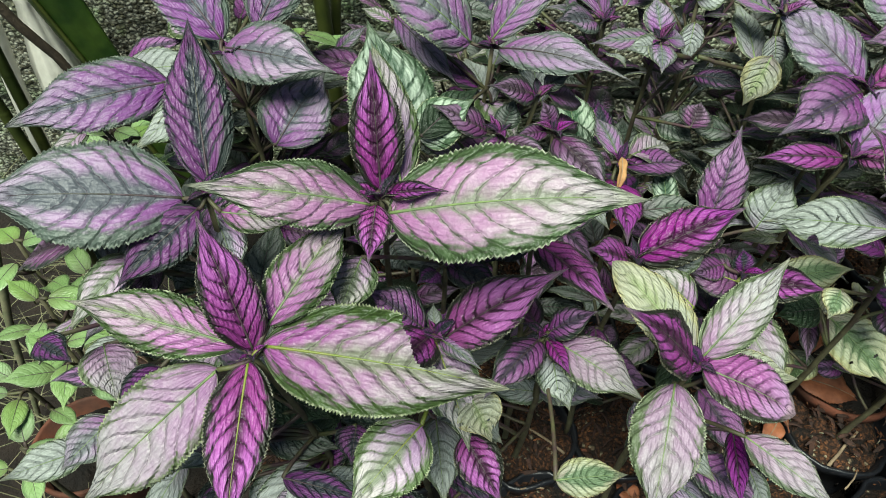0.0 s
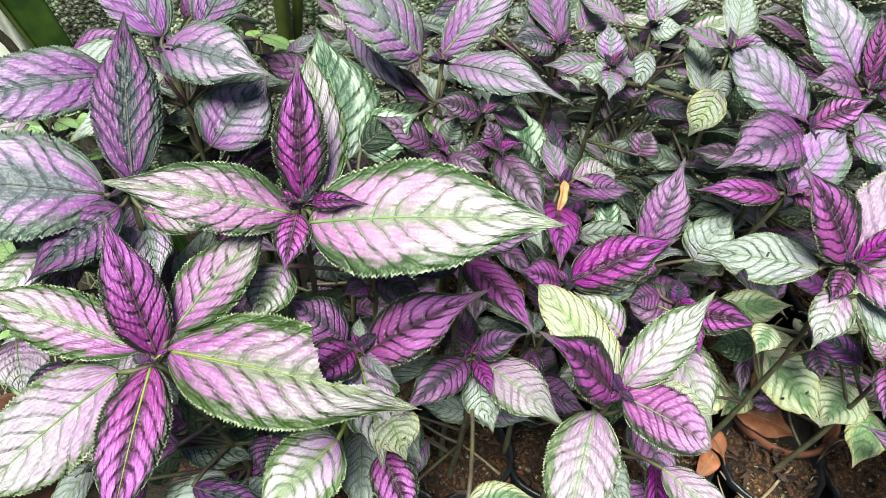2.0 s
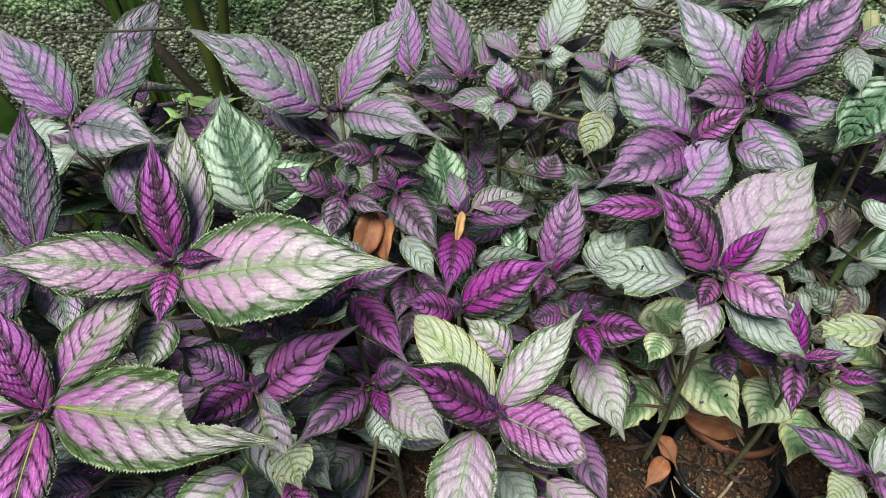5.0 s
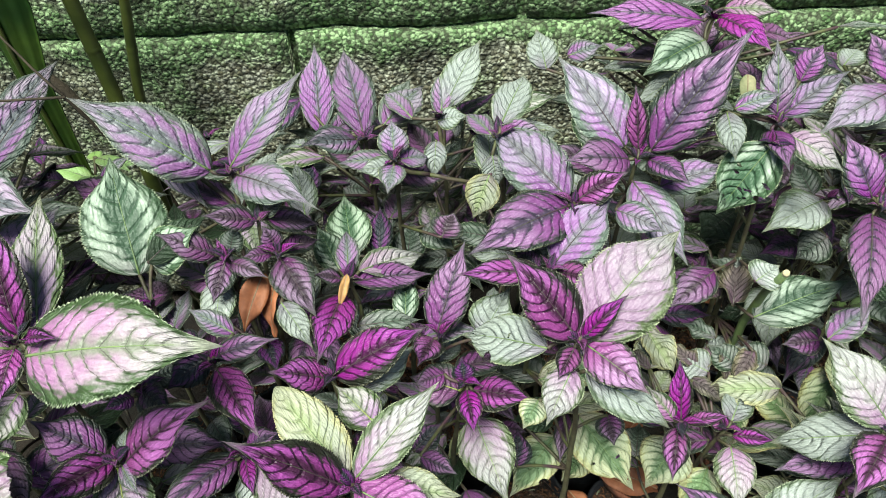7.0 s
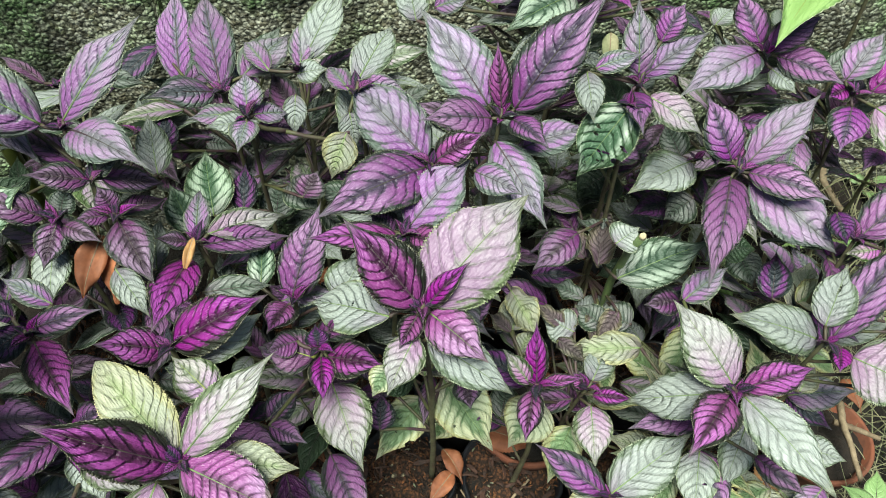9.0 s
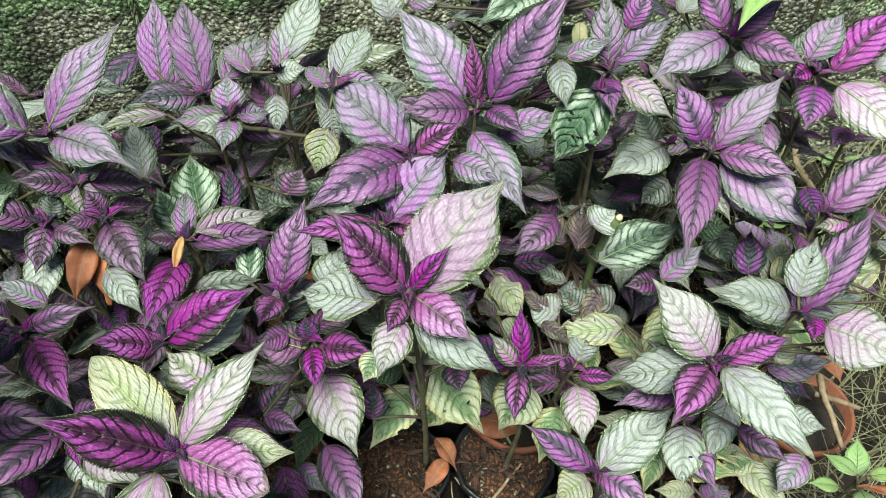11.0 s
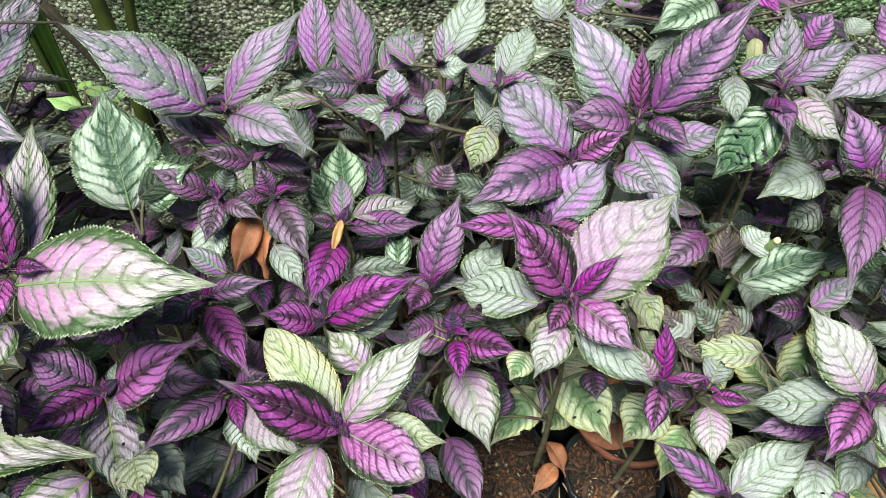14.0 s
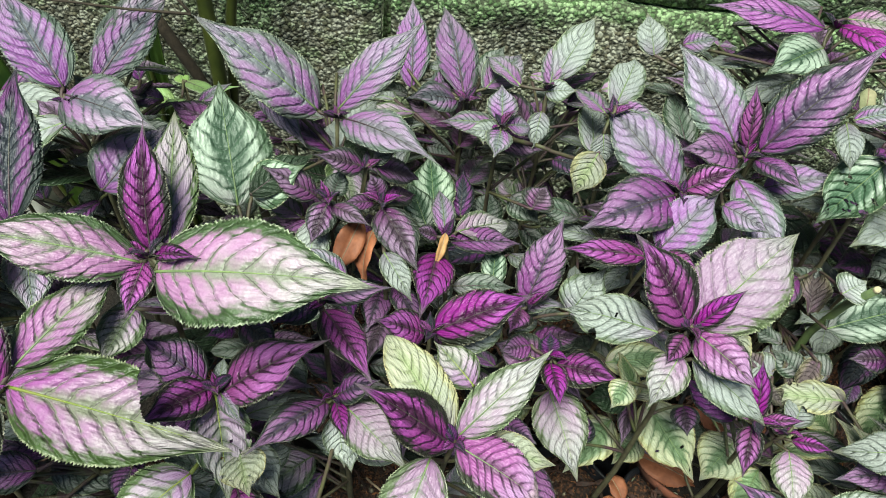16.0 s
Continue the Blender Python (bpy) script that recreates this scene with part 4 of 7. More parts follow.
leaf("s", (0.072, 0.678, 0.208), 264, 11, 0.041, 0.020, -8, fine=.5)
leaf("w", (0.134, 0.700, 0.344), 132, -24, 0.051, 0.023, 14, fine=.5)
leaf("w", (0.169, 0.628, 0.318), 286, 20, 0.046, 0.021, 19, fine=.5)
leaf("s", (0.173, 0.704, 0.334), 62, 17, 0.057, 0.029, -6, fine=.5)
leaf("l", (0.203, 0.628, 0.219), 158, 10, 0.036, 0.018, -15, fine=.5)
leaf("l", (0.098, 0.704, 0.234), 253, 1, 0.035, 0.014, -17, fine=.5)
leaf("s", (0.050, 0.682, 0.266), 113, 12, 0.059, 0.029, 2, fine=.5)
leaf("q", (0.149, 0.518, 0.208), 5, -21, 0.042, 0.018, 11, fine=.5)
plant((0.235, 0.592, 0.402), (0.233, 0.607), "medium plant with dull slate-grey leaves in shade")
leaf("l", (0.236, 0.594, 0.404), 80, 33, 0.056, 0.024, -7)
leaf("w", (0.241, 0.600, 0.410), 60, 26, 0.085, 0.035, -16)
leaf("l", (0.208, 0.592, 0.403), 116, -9, 0.081, 0.021, 11)
leaf("w", (0.231, 0.576, 0.387), -104, -64, 0.039, 0.022, 12)
leaf("w", (0.233, 0.590, 0.400), -5, 14, 0.031, 0.023, -31)
leaf("u", (0.242, 0.604, 0.249), 76, -20, 0.050, 0.020, -10, fine=.5)
leaf("q", (0.225, 0.625, 0.269), 51, 7, 0.063, 0.032, -7, fine=.5)
leaf("d", (0.238, 0.627, 0.364), 34, 14, 0.079, 0.032, 20, fine=.5)
leaf("s", (0.231, 0.602, 0.325), 54, 22, 0.053, 0.021, -19, fine=.5)
leaf("s", (0.237, 0.600, 0.208), 313, -22, 0.064, 0.027, -1, fine=.5)
leaf("q", (0.234, 0.602, 0.239), 68, -4, 0.076, 0.041, -2, fine=.5)
leaf("q", (0.232, 0.596, 0.233), 112, 2, 0.070, 0.037, -8, fine=.5)
leaf("s", (0.221, 0.631, 0.292), 148, -22, 0.057, 0.026, -7, fine=.5)
leaf("u", (0.226, 0.598, 0.346), 117, 10, 0.068, 0.028, 17, fine=.5)
leaf("d", (0.257, 0.599, 0.311), 317, 14, 0.061, 0.031, -14, fine=.5)
leaf("w", (0.258, 0.621, 0.324), 327, 8, 0.057, 0.023, 10, fine=.5)
leaf("v", (0.230, 0.628, 0.340), 75, -10, 0.052, 0.024, 1, fine=.5)
leaf("s", (0.241, 0.593, 0.207), 181, -13, 0.051, 0.024, 20, fine=.5)
leaf("w", (0.297, 0.665, 0.284), 238, -19, 0.059, 0.025, 16, fine=.5)
leaf("s", (0.257, 0.576, 0.231), 314, -20, 0.056, 0.023, 14, fine=.5)
leaf("q", (0.304, 0.671, 0.355), 11, 9, 0.061, 0.033, -9, fine=.5)
leaf("u", (0.246, 0.633, 0.241), 113, -17, 0.054, 0.025, 2, fine=.5)
leaf("s", (0.289, 0.589, 0.376), 29, 8, 0.058, 0.031, 21, fine=.5)
leaf("s", (0.254, 0.670, 0.236), 164, -12, 0.075, 0.034, 8, fine=.5)
leaf("q", (0.225, 0.679, 0.360), 333, 4, 0.050, 0.025, -1, fine=.5)
leaf("v", (0.310, 0.684, 0.281), 166, 7, 0.036, 0.015, -0, fine=.5)
leaf("w", (0.246, 0.654, 0.332), 72, 12, 0.038, 0.017, -0, fine=.5)
leaf("l", (0.199, 0.657, 0.209), 80, -22, 0.038, 0.016, 2, fine=.5)
leaf("l", (0.189, 0.661, 0.320), 84, -13, 0.040, 0.018, 20, fine=.5)
leaf("w", (0.261, 0.701, 0.326), 207, 4, 0.037, 0.020, -6, fine=.5)
leaf("s", (0.170, 0.672, 0.238), 108, -5, 0.055, 0.025, 17, fine=.5)
leaf("d", (0.267, 0.635, 0.349), 54, 20, 0.039, 0.016, -19, fine=.5)
leaf("l", (0.314, 0.660, 0.307), 93, -9, 0.054, 0.028, 11, fine=.5)
leaf("w", (0.247, 0.635, 0.337), 46, -29, 0.041, 0.019, -9, fine=.5)
leaf("q", (0.316, 0.603, 0.261), 228, 22, 0.055, 0.027, -20, fine=.5)
plant((0.289, 0.538, 0.418), (0.291, 0.575), "large plant with whitish silver-green leaves")
leaf("w", (0.291, 0.544, 0.424), 71, -2, 0.103, 0.034, -10)
leaf("l", (0.284, 0.538, 0.418), 110, -14, 0.072, 0.020, 12)
leaf("l", (0.294, 0.544, 0.424), 7, -22, 0.047, 0.020, -32)
leaf("w", (0.283, 0.525, 0.406), -73, -63, 0.033, 0.023, -10)
leaf("y", (0.280, 0.512, 0.394), -134, -58, 0.046, 0.031, 23)
leaf("s", (0.288, 0.541, 0.284), 172, 9, 0.055, 0.027, 21, fine=.5)
leaf("f", (0.294, 0.557, 0.295), 64, -23, 0.054, 0.027, 7, fine=.5)
leaf("q", (0.298, 0.556, 0.331), 64, 11, 0.067, 0.030, 6, fine=.5)
leaf("w", (0.310, 0.528, 0.270), 166, -7, 0.060, 0.026, 5, fine=.5)
leaf("w", (0.283, 0.543, 0.369), 91, 11, 0.078, 0.031, -7, fine=.5)
leaf("l", (0.287, 0.541, 0.284), 337, 12, 0.059, 0.030, 16, fine=.5)
leaf("f", (0.329, 0.609, 0.346), 274, -22, 0.056, 0.029, 16, fine=.5)
leaf("s", (0.300, 0.600, 0.362), 14, -16, 0.036, 0.016, 2, fine=.5)
leaf("s", (0.313, 0.614, 0.256), 123, -27, 0.054, 0.027, -13, fine=.5)
leaf("s", (0.258, 0.649, 0.257), 73, -3, 0.060, 0.026, -18, fine=.5)
leaf("w", (0.317, 0.595, 0.389), 354, -12, 0.041, 0.021, 12, fine=.5)
leaf("w", (0.280, 0.454, 0.274), 83, -10, 0.037, 0.015, -7, fine=.5)
leaf("s", (0.330, 0.649, 0.317), 36, 7, 0.051, 0.022, 5, fine=.5)
leaf("d", (0.280, 0.578, 0.300), 65, -24, 0.048, 0.026, 19, fine=.5)
plant((0.352, 0.477, 0.387), (0.344, 0.495), "large plant with lilac and violet leaves with dark veins")
leaf("i", (0.347, 0.481, 0.390), 133, 19, 0.103, 0.054, 21)
leaf("v", (0.347, 0.476, 0.385), -145, 5, 0.108, 0.053, 21)
leaf("m", (0.356, 0.480, 0.389), 8, 32, 0.048, 0.030, -27)
leaf("i", (0.330, 0.423, 0.368), 45, 18, 0.083, 0.045, -14)
leaf("u", (0.338, 0.488, 0.336), 149, -15, 0.074, 0.036, 4, fine=.5)
leaf("s", (0.336, 0.508, 0.347), 160, -7, 0.051, 0.023, -19, fine=.5)
leaf("u", (0.348, 0.506, 0.325), 334, -20, 0.076, 0.036, 17, fine=.5)
leaf("l", (0.380, 0.496, 0.246), 151, 7, 0.071, 0.035, -18, fine=.5)
leaf("s", (0.354, 0.517, 0.256), 170, -30, 0.059, 0.030, 1, fine=.5)
leaf("w", (0.366, 0.512, 0.223), 321, -10, 0.079, 0.041, -1, fine=.5)
leaf("l", (0.356, 0.482, 0.204), 327, -24, 0.083, 0.036, -2, fine=.5)
leaf("w", (0.353, 0.509, 0.254), 223, -7, 0.061, 0.029, -17, fine=.5)
plant((0.326, 0.418, 0.364), (0.322, 0.461), "medium plant with magenta leaves above eaten yellow-green lower leaves")
leaf("m", (0.332, 0.418, 0.364), -40, 17, 0.038, 0.025, -24)
leaf("m", (0.320, 0.418, 0.364), -175, 6, 0.075, 0.024, 24)
leaf("d", (0.318, 0.426, 0.360), 141, 12, 0.025, 0.025, 20)
leaf("s", (0.311, 0.459, 0.350), -43, -14, 0.024, 0.031, -20)
leaf("e", (0.342, 0.388, 0.146), -132, -13, 0.077, 0.043, 8, holes=1)
leaf("e", (0.377, 0.384, 0.123), -136, -13, 0.043, 0.032, 8)
leaf("u", (0.350, 0.388, 0.191), -103, -16, 0.050, 0.018, 0)
leaf("e", (0.326, 0.423, 0.197), 4, 10, 0.078, 0.037, -15, fine=.5)
leaf("y", (0.324, 0.440, 0.239), 181, 5, 0.051, 0.021, -9, fine=.5)
leaf("d", (0.344, 0.457, 0.281), 334, 3, 0.073, 0.032, 21, fine=.5)
leaf("s", (0.334, 0.430, 0.187), 133, -25, 0.082, 0.044, -5, fine=.5)
leaf("y", (0.346, 0.386, 0.200), 14, -5, 0.061, 0.028, 11, fine=.5)
leaf("u", (0.378, 0.447, 0.191), 129, -14, 0.039, 0.016, 16, fine=.5)
leaf("v", (0.388, 0.455, 0.176), 35, 20, 0.045, 0.022, -6, fine=.5)
leaf("s", (0.257, 0.490, 0.174), 13, -3, 0.048, 0.022, 11, fine=.5)
leaf("v", (0.353, 0.473, 0.174), 143, -18, 0.059, 0.030, -16, fine=.5)
plant((0.416, 0.527, 0.395), (0.435, 0.560), "large plant with violet-purple leaves with dark sunken veins")
leaf("i", (0.405, 0.535, 0.403), 130, 33, 0.105, 0.052, 23)
leaf("v", (0.429, 0.532, 0.400), 16, 56, 0.130, 0.054, -31)
leaf("m", (0.417, 0.533, 0.401), 100, 63, 0.058, 0.020, 15)
leaf("v", (0.408, 0.526, 0.395), -154, 21, 0.078, 0.039, 28)
leaf("v", (0.426, 0.526, 0.394), -70, 17, 0.064, 0.025, -22)
leaf("i", (0.435, 0.506, 0.378), 0, 21, 0.064, 0.032, -27)
leaf("i", (0.411, 0.511, 0.381), -63, -21, 0.093, 0.039, -17)
leaf("i", (0.388, 0.469, 0.385), -31, -7, 0.045, 0.028, -26)
leaf("y", (0.429, 0.444, 0.250), -65, -15, 0.055, 0.029, -13, ruffle=9, fold=50)
leaf("l", (0.445, 0.536, 0.269), 58, -12, 0.052, 0.024, -7, fine=.5)
leaf("w", (0.419, 0.549, 0.244), 68, -17, 0.086, 0.044, 7, fine=.5)
leaf("s", (0.420, 0.552, 0.215), 31, -7, 0.065, 0.030, -16, fine=.5)
leaf("s", (0.408, 0.541, 0.361), 38, -27, 0.062, 0.030, -9, fine=.5)
leaf("d", (0.415, 0.537, 0.207), 120, -18, 0.073, 0.037, -20, fine=.5)
leaf("v", (0.385, 0.539, 0.330), 171, -2, 0.073, 0.030, -14, fine=.5)
leaf("w", (0.445, 0.532, 0.205), 238, 1, 0.073, 0.032, -14, fine=.5)
leaf("u", (0.415, 0.539, 0.195), 345, -0, 0.082, 0.033, 5, fine=.5)
leaf("u", (0.403, 0.560, 0.348), 149, 11, 0.075, 0.032, 13, fine=.5)
leaf("w", (0.376, 0.533, 0.348), 120, -6, 0.070, 0.032, -3, fine=.5)
leaf("s", (0.410, 0.646, 0.307), 103, 19, 0.087, 0.039, 1, fine=.5)
leaf("f", (0.424, 0.535, 0.194), 56, -7, 0.038, 0.018, 8, fine=.5)
plant((0.336, 0.330, 0.384), (0.352, 0.369), "large plant with pale pink-white leaves with green toothed margins")
leaf("m", (0.334, 0.332, 0.386), 149, 47, 0.082, 0.042, 26)
leaf("o", (0.341, 0.332, 0.386), 41, 23, 0.112, 0.065, -12)
leaf("m", (0.340, 0.331, 0.385), 25, 44, 0.046, 0.017, -19, fold=40)
leaf("k", (0.342, 0.327, 0.382), -47, -3, 0.056, 0.034, -18)
leaf("o", (0.331, 0.315, 0.371), -123, -30, 0.047, 0.029, 7)
leaf("w", (0.340, 0.313, 0.370), -26, -25, 0.076, 0.033, -21)
leaf("m", (0.333, 0.326, 0.381), -124, -21, 0.027, 0.018, 7)
leaf("w", (0.313, 0.326, 0.381), 145, -25, 0.088, 0.040, 21, holes=1)
leaf("f", (0.331, 0.359, 0.240), -175, -10, 0.039, 0.031, 17)
leaf("d", (0.298, 0.339, 0.178), 84, 14, 0.037, 0.028, -0)
leaf("e", (0.359, 0.376, 0.204), -58, -11, 0.082, 0.052, -13, holes=1)
leaf("u", (0.376, 0.347, 0.252), -84, -15, 0.027, 0.025, -8)
leaf("e", (0.311, 0.330, 0.306), -123, -15, 0.027, 0.023, 8)
leaf("e", (0.342, 0.368, 0.224), 98, -2, 0.055, 0.023, -17, fine=.5)
leaf("u", (0.274, 0.413, 0.193), 306, 3, 0.045, 0.021, -8, fine=.5)
plant((0.231, 0.406, 0.298), (0.226, 0.420), "medium plant with lilac leaves with broad green margins")
leaf("v", (0.228, 0.407, 0.299), 65, 42, 0.088, 0.039, -11)
leaf("m", (0.225, 0.403, 0.296), -108, 21, 0.044, 0.028, 11)
leaf("w", (0.268, 0.403, 0.296), 40, 52, 0.054, 0.041, -20)
leaf("g", (0.198, 0.427, 0.291), 89, 20, 0.051, 0.024, -4)
leaf("q", (0.228, 0.418, 0.103), 215, -13, 0.067, 0.033, -7, fine=.5)
leaf("u", (0.243, 0.403, 0.244), 27, -13, 0.062, 0.032, 4, fine=.5)
leaf("q", (0.222, 0.427, 0.128), 190, 21, 0.074, 0.036, -7, fine=.5)
leaf("u", (0.236, 0.421, 0.120), 24, -7, 0.056, 0.025, -0, fine=.5)
leaf("l", (0.214, 0.405, 0.196), 140, -16, 0.051, 0.024, -18, fine=.5)
leaf("l", (0.212, 0.426, 0.269), 352, 20, 0.061, 0.030, 6, fine=.5)
leaf("w", (0.223, 0.409, 0.254), 54, -16, 0.052, 0.022, -18, fine=.5)
leaf("w", (0.162, 0.445, 0.148), 243, 4, 0.036, 0.020, 0, fine=.5)
leaf("s", (0.297, 0.463, 0.195), 31, -30, 0.059, 0.024, 15, fine=.5)
leaf("w", (0.238, 0.434, 0.115), 197, -17, 0.040, 0.019, -0, fine=.5)
leaf("v", (0.219, 0.470, 0.203), 136, -10, 0.054, 0.024, -4, fine=.5)
plant((0.150, 0.443, 0.337), (0.157, 0.472), "medium plant with violet-purple leaves with dark sunken veins")
leaf("l", (0.150, 0.444, 0.338), 98, -7, 0.075, 0.022, -3)
leaf("v", (0.155, 0.440, 0.335), 25, -19, 0.082, 0.026, -25)
leaf("o", (0.160, 0.447, 0.341), 48, -27, 0.095, 0.030, -25)
leaf("u", (0.143, 0.442, 0.337), -154, 38, 0.030, 0.016, 31)
leaf("m", (0.144, 0.431, 0.327), -94, 18, 0.097, 0.036, 11)
leaf("s", (0.161, 0.396, 0.326), 8, -2, 0.057, 0.023, -22)
leaf("g", (0.132, 0.487, 0.300), 119, 22, 0.056, 0.032, 2)
leaf("s", (0.151, 0.455, 0.216), 102, 14, 0.070, 0.033, -18, fine=.5)
plant((0.146, 0.339, 0.334), (0.140, 0.357), "medium plant with vivid magenta young leaves with near-black veins")
leaf("m", (0.141, 0.338, 0.333), -158, 40, 0.052, 0.030, 26)
leaf("m", (0.148, 0.340, 0.334), 11, 29, 0.087, 0.040, -24)
leaf("w", (0.164, 0.331, 0.327), 42, 1, 0.064, 0.032, -18)
leaf("q", (0.183, 0.298, 0.328), 138, 14, 0.047, 0.032, 9, rib=1)
leaf("v", (0.136, 0.352, 0.160), 355, -25, 0.082, 0.040, -5, fine=.5)
leaf("u", (0.134, 0.346, 0.229), 268, -26, 0.061, 0.025, -2, fine=.5)
leaf("s", (0.137, 0.376, 0.229), 139, -27, 0.061, 0.030, -20, fine=.5)
leaf("u", (0.139, 0.360, 0.171), 54, -23, 0.064, 0.033, 10, fine=.5)
leaf("s", (0.088, 0.397, 0.191), 345, 8, 0.055, 0.022, -9, fine=.5)
plant((0.171, 0.244, 0.340), (0.167, 0.271), "medium plant with pale pink-white leaves with green toothed margins")
leaf("y", (0.167, 0.248, 0.343), 135, 28, 0.082, 0.041, 6, blunt=1)
leaf("o", (0.173, 0.247, 0.342), 41, 27, 0.092, 0.033, -16)
leaf("m", (0.167, 0.243, 0.338), -170, 54, 0.105, 0.036, 32)
leaf("k", (0.173, 0.241, 0.340), -25, -10, 0.066, 0.044, -11, blunt=1)
leaf("o", (0.155, 0.234, 0.331), -106, -23, 0.093, 0.046, -5)
leaf("o", (0.206, 0.211, 0.299), -46, -1, 0.070, 0.027, -18)
leaf("m", (0.220, 0.239, 0.250), -94, -13, 0.058, 0.017, -11)
leaf("y", (0.189, 0.249, 0.322), -4, -4, 0.058, 0.032, -14)
leaf("w", (0.082, 0.286, 0.277), -70, -16, 0.042, 0.034, 4)
leaf("w", (0.170, 0.264, 0.225), 306, -3, 0.067, 0.035, -21, fine=.5)
leaf("l", (0.163, 0.245, 0.175), 333, -16, 0.077, 0.037, 9, fine=.5)
leaf("f", (0.163, 0.266, 0.148), 25, -12, 0.061, 0.032, -10, fine=.5)
leaf("u", (0.205, 0.324, 0.125), 284, -21, 0.076, 0.034, 12, fine=.5)
leaf("v", (0.195, 0.235, 0.211), 331, -18, 0.073, 0.033, -20, fine=.5)
leaf("w", (0.246, 0.230, 0.200), 285, -18, 0.040, 0.018, -8, fine=.5)
leaf("l", (0.180, 0.289, 0.130), 82, 21, 0.041, 0.018, 3, fine=.5)
plant((-0.005, 0.269, 0.336), (-0.014, 0.289), "large plant with dark magenta leaves and torn lower leaves")
leaf("w", (-0.006, 0.277, 0.330), 93, 17, 0.021, 0.011, 0)
leaf("m", (0.000, 0.267, 0.334), 6, 42, 0.104, 0.040, -23)
leaf("m", (-0.008, 0.269, 0.336), -120, 29, 0.064, 0.032, 21)
leaf("v", (-0.014, 0.272, 0.340), 175, 49, 0.058, 0.034, 21)
leaf("l", (-0.002, 0.267, 0.334), -49, 18, 0.043, 0.012, -14)
leaf("q", (-0.005, 0.265, 0.332), -70, -24, 0.076, 0.041, 10, rib=1, holes=1)
leaf("w", (0.008, 0.255, 0.274), -40, -17, 0.050, 0.035, -1)
leaf("q", (-0.015, 0.219, 0.300), -131, -9, 0.073, 0.049, 10, rib=1)
leaf("m", (0.015, 0.221, 0.280), -61, -11, 0.054, 0.032, -8)
leaf("y", (0.018, 0.234, 0.316), -65, -12, 0.035, 0.033, -7, holes=1)
leaf("v", (-0.001, 0.295, 0.178), 154, -16, 0.069, 0.032, -17, fine=.5)
leaf("w", (-0.006, 0.266, 0.213), 276, -6, 0.069, 0.037, -2, fine=.5)
leaf("w", (-0.016, 0.282, 0.136), 62, -2, 0.077, 0.036, -3, fine=.5)
leaf("w", (0.002, 0.285, 0.269), 32, -16, 0.071, 0.030, 14, fine=.5)
leaf("s", (-0.024, 0.276, 0.163), 165, -5, 0.080, 0.033, 13, fine=.5)
leaf("d", (-0.001, 0.280, 0.139), 304, 9, 0.082, 0.039, -8, fine=.5)
leaf("l", (-0.111, 0.431, 0.203), 179, 1, 0.051, 0.026, -7, fine=.5)
leaf("w", (-0.042, 0.218, 0.168), 216, 18, 0.053, 0.026, 5, fine=.5)
leaf("d", (-0.053, 0.277, 0.265), 138, -16, 0.040, 0.018, 11, fine=.5)
leaf("d", (-0.034, 0.328, 0.143), 205, 11, 0.037, 0.018, -6, fine=.5)
leaf("w", (-0.025, 0.266, 0.153), 214, 20, 0.059, 0.031, 4, fine=.5)
leaf("u", (0.004, 0.251, 0.113), 318, 12, 0.047, 0.019, -6, fine=.5)
plant((0.075, 0.289, 0.305), (0.074, 0.329), "medium plant with lilac leaves with broad green margins")
leaf("v", (0.079, 0.291, 0.307), -1, 41, 0.043, 0.023, -23)
leaf("v", (0.071, 0.286, 0.303), -125, 21, 0.080, 0.029, 12)
leaf("m", (0.078, 0.287, 0.303), -68, 5, 0.036, 0.014, -8)
leaf("o", (0.087, 0.284, 0.301), -43, 5, 0.073, 0.037, -15)
leaf("w", (0.081, 0.279, 0.296), -73, -53, 0.046, 0.027, -8)
leaf("e", (0.074, 0.181, 0.298), 3, 5, 0.048, 0.025, -12)
leaf("w", (0.096, 0.315, 0.167), 173, 1, 0.061, 0.026, 18, fine=.5)
leaf("l", (0.083, 0.313, 0.189), 344, 4, 0.059, 0.031, -17, fine=.5)
leaf("q", (0.042, 0.324, 0.129), 221, -6, 0.080, 0.044, 13, fine=.5)
leaf("d", (-0.008, 0.210, 0.141), 157, -13, 0.065, 0.032, 21, fine=.5)
leaf("l", (0.050, 0.318, 0.102), 228, -22, 0.057, 0.028, 18, fine=.5)
leaf("f", (-0.033, 0.320, 0.188), 171, -26, 0.050, 0.026, -16, fine=.5)
leaf("s", (0.027, 0.329, 0.109), 29, -27, 0.039, 0.019, 21, fine=.5)
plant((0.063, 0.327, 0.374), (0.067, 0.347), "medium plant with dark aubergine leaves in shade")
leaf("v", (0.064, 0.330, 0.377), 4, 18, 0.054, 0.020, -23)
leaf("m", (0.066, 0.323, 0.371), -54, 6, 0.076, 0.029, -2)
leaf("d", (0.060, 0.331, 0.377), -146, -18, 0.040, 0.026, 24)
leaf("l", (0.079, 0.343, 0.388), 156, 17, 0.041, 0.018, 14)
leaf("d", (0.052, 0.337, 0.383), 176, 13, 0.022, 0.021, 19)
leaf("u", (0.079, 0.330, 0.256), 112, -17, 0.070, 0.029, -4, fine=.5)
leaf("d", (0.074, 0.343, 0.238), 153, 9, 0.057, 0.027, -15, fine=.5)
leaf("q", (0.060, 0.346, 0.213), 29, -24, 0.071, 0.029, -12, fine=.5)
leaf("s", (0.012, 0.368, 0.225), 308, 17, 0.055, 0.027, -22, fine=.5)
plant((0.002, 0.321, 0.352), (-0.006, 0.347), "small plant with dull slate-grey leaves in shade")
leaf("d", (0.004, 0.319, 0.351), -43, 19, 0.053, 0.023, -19)
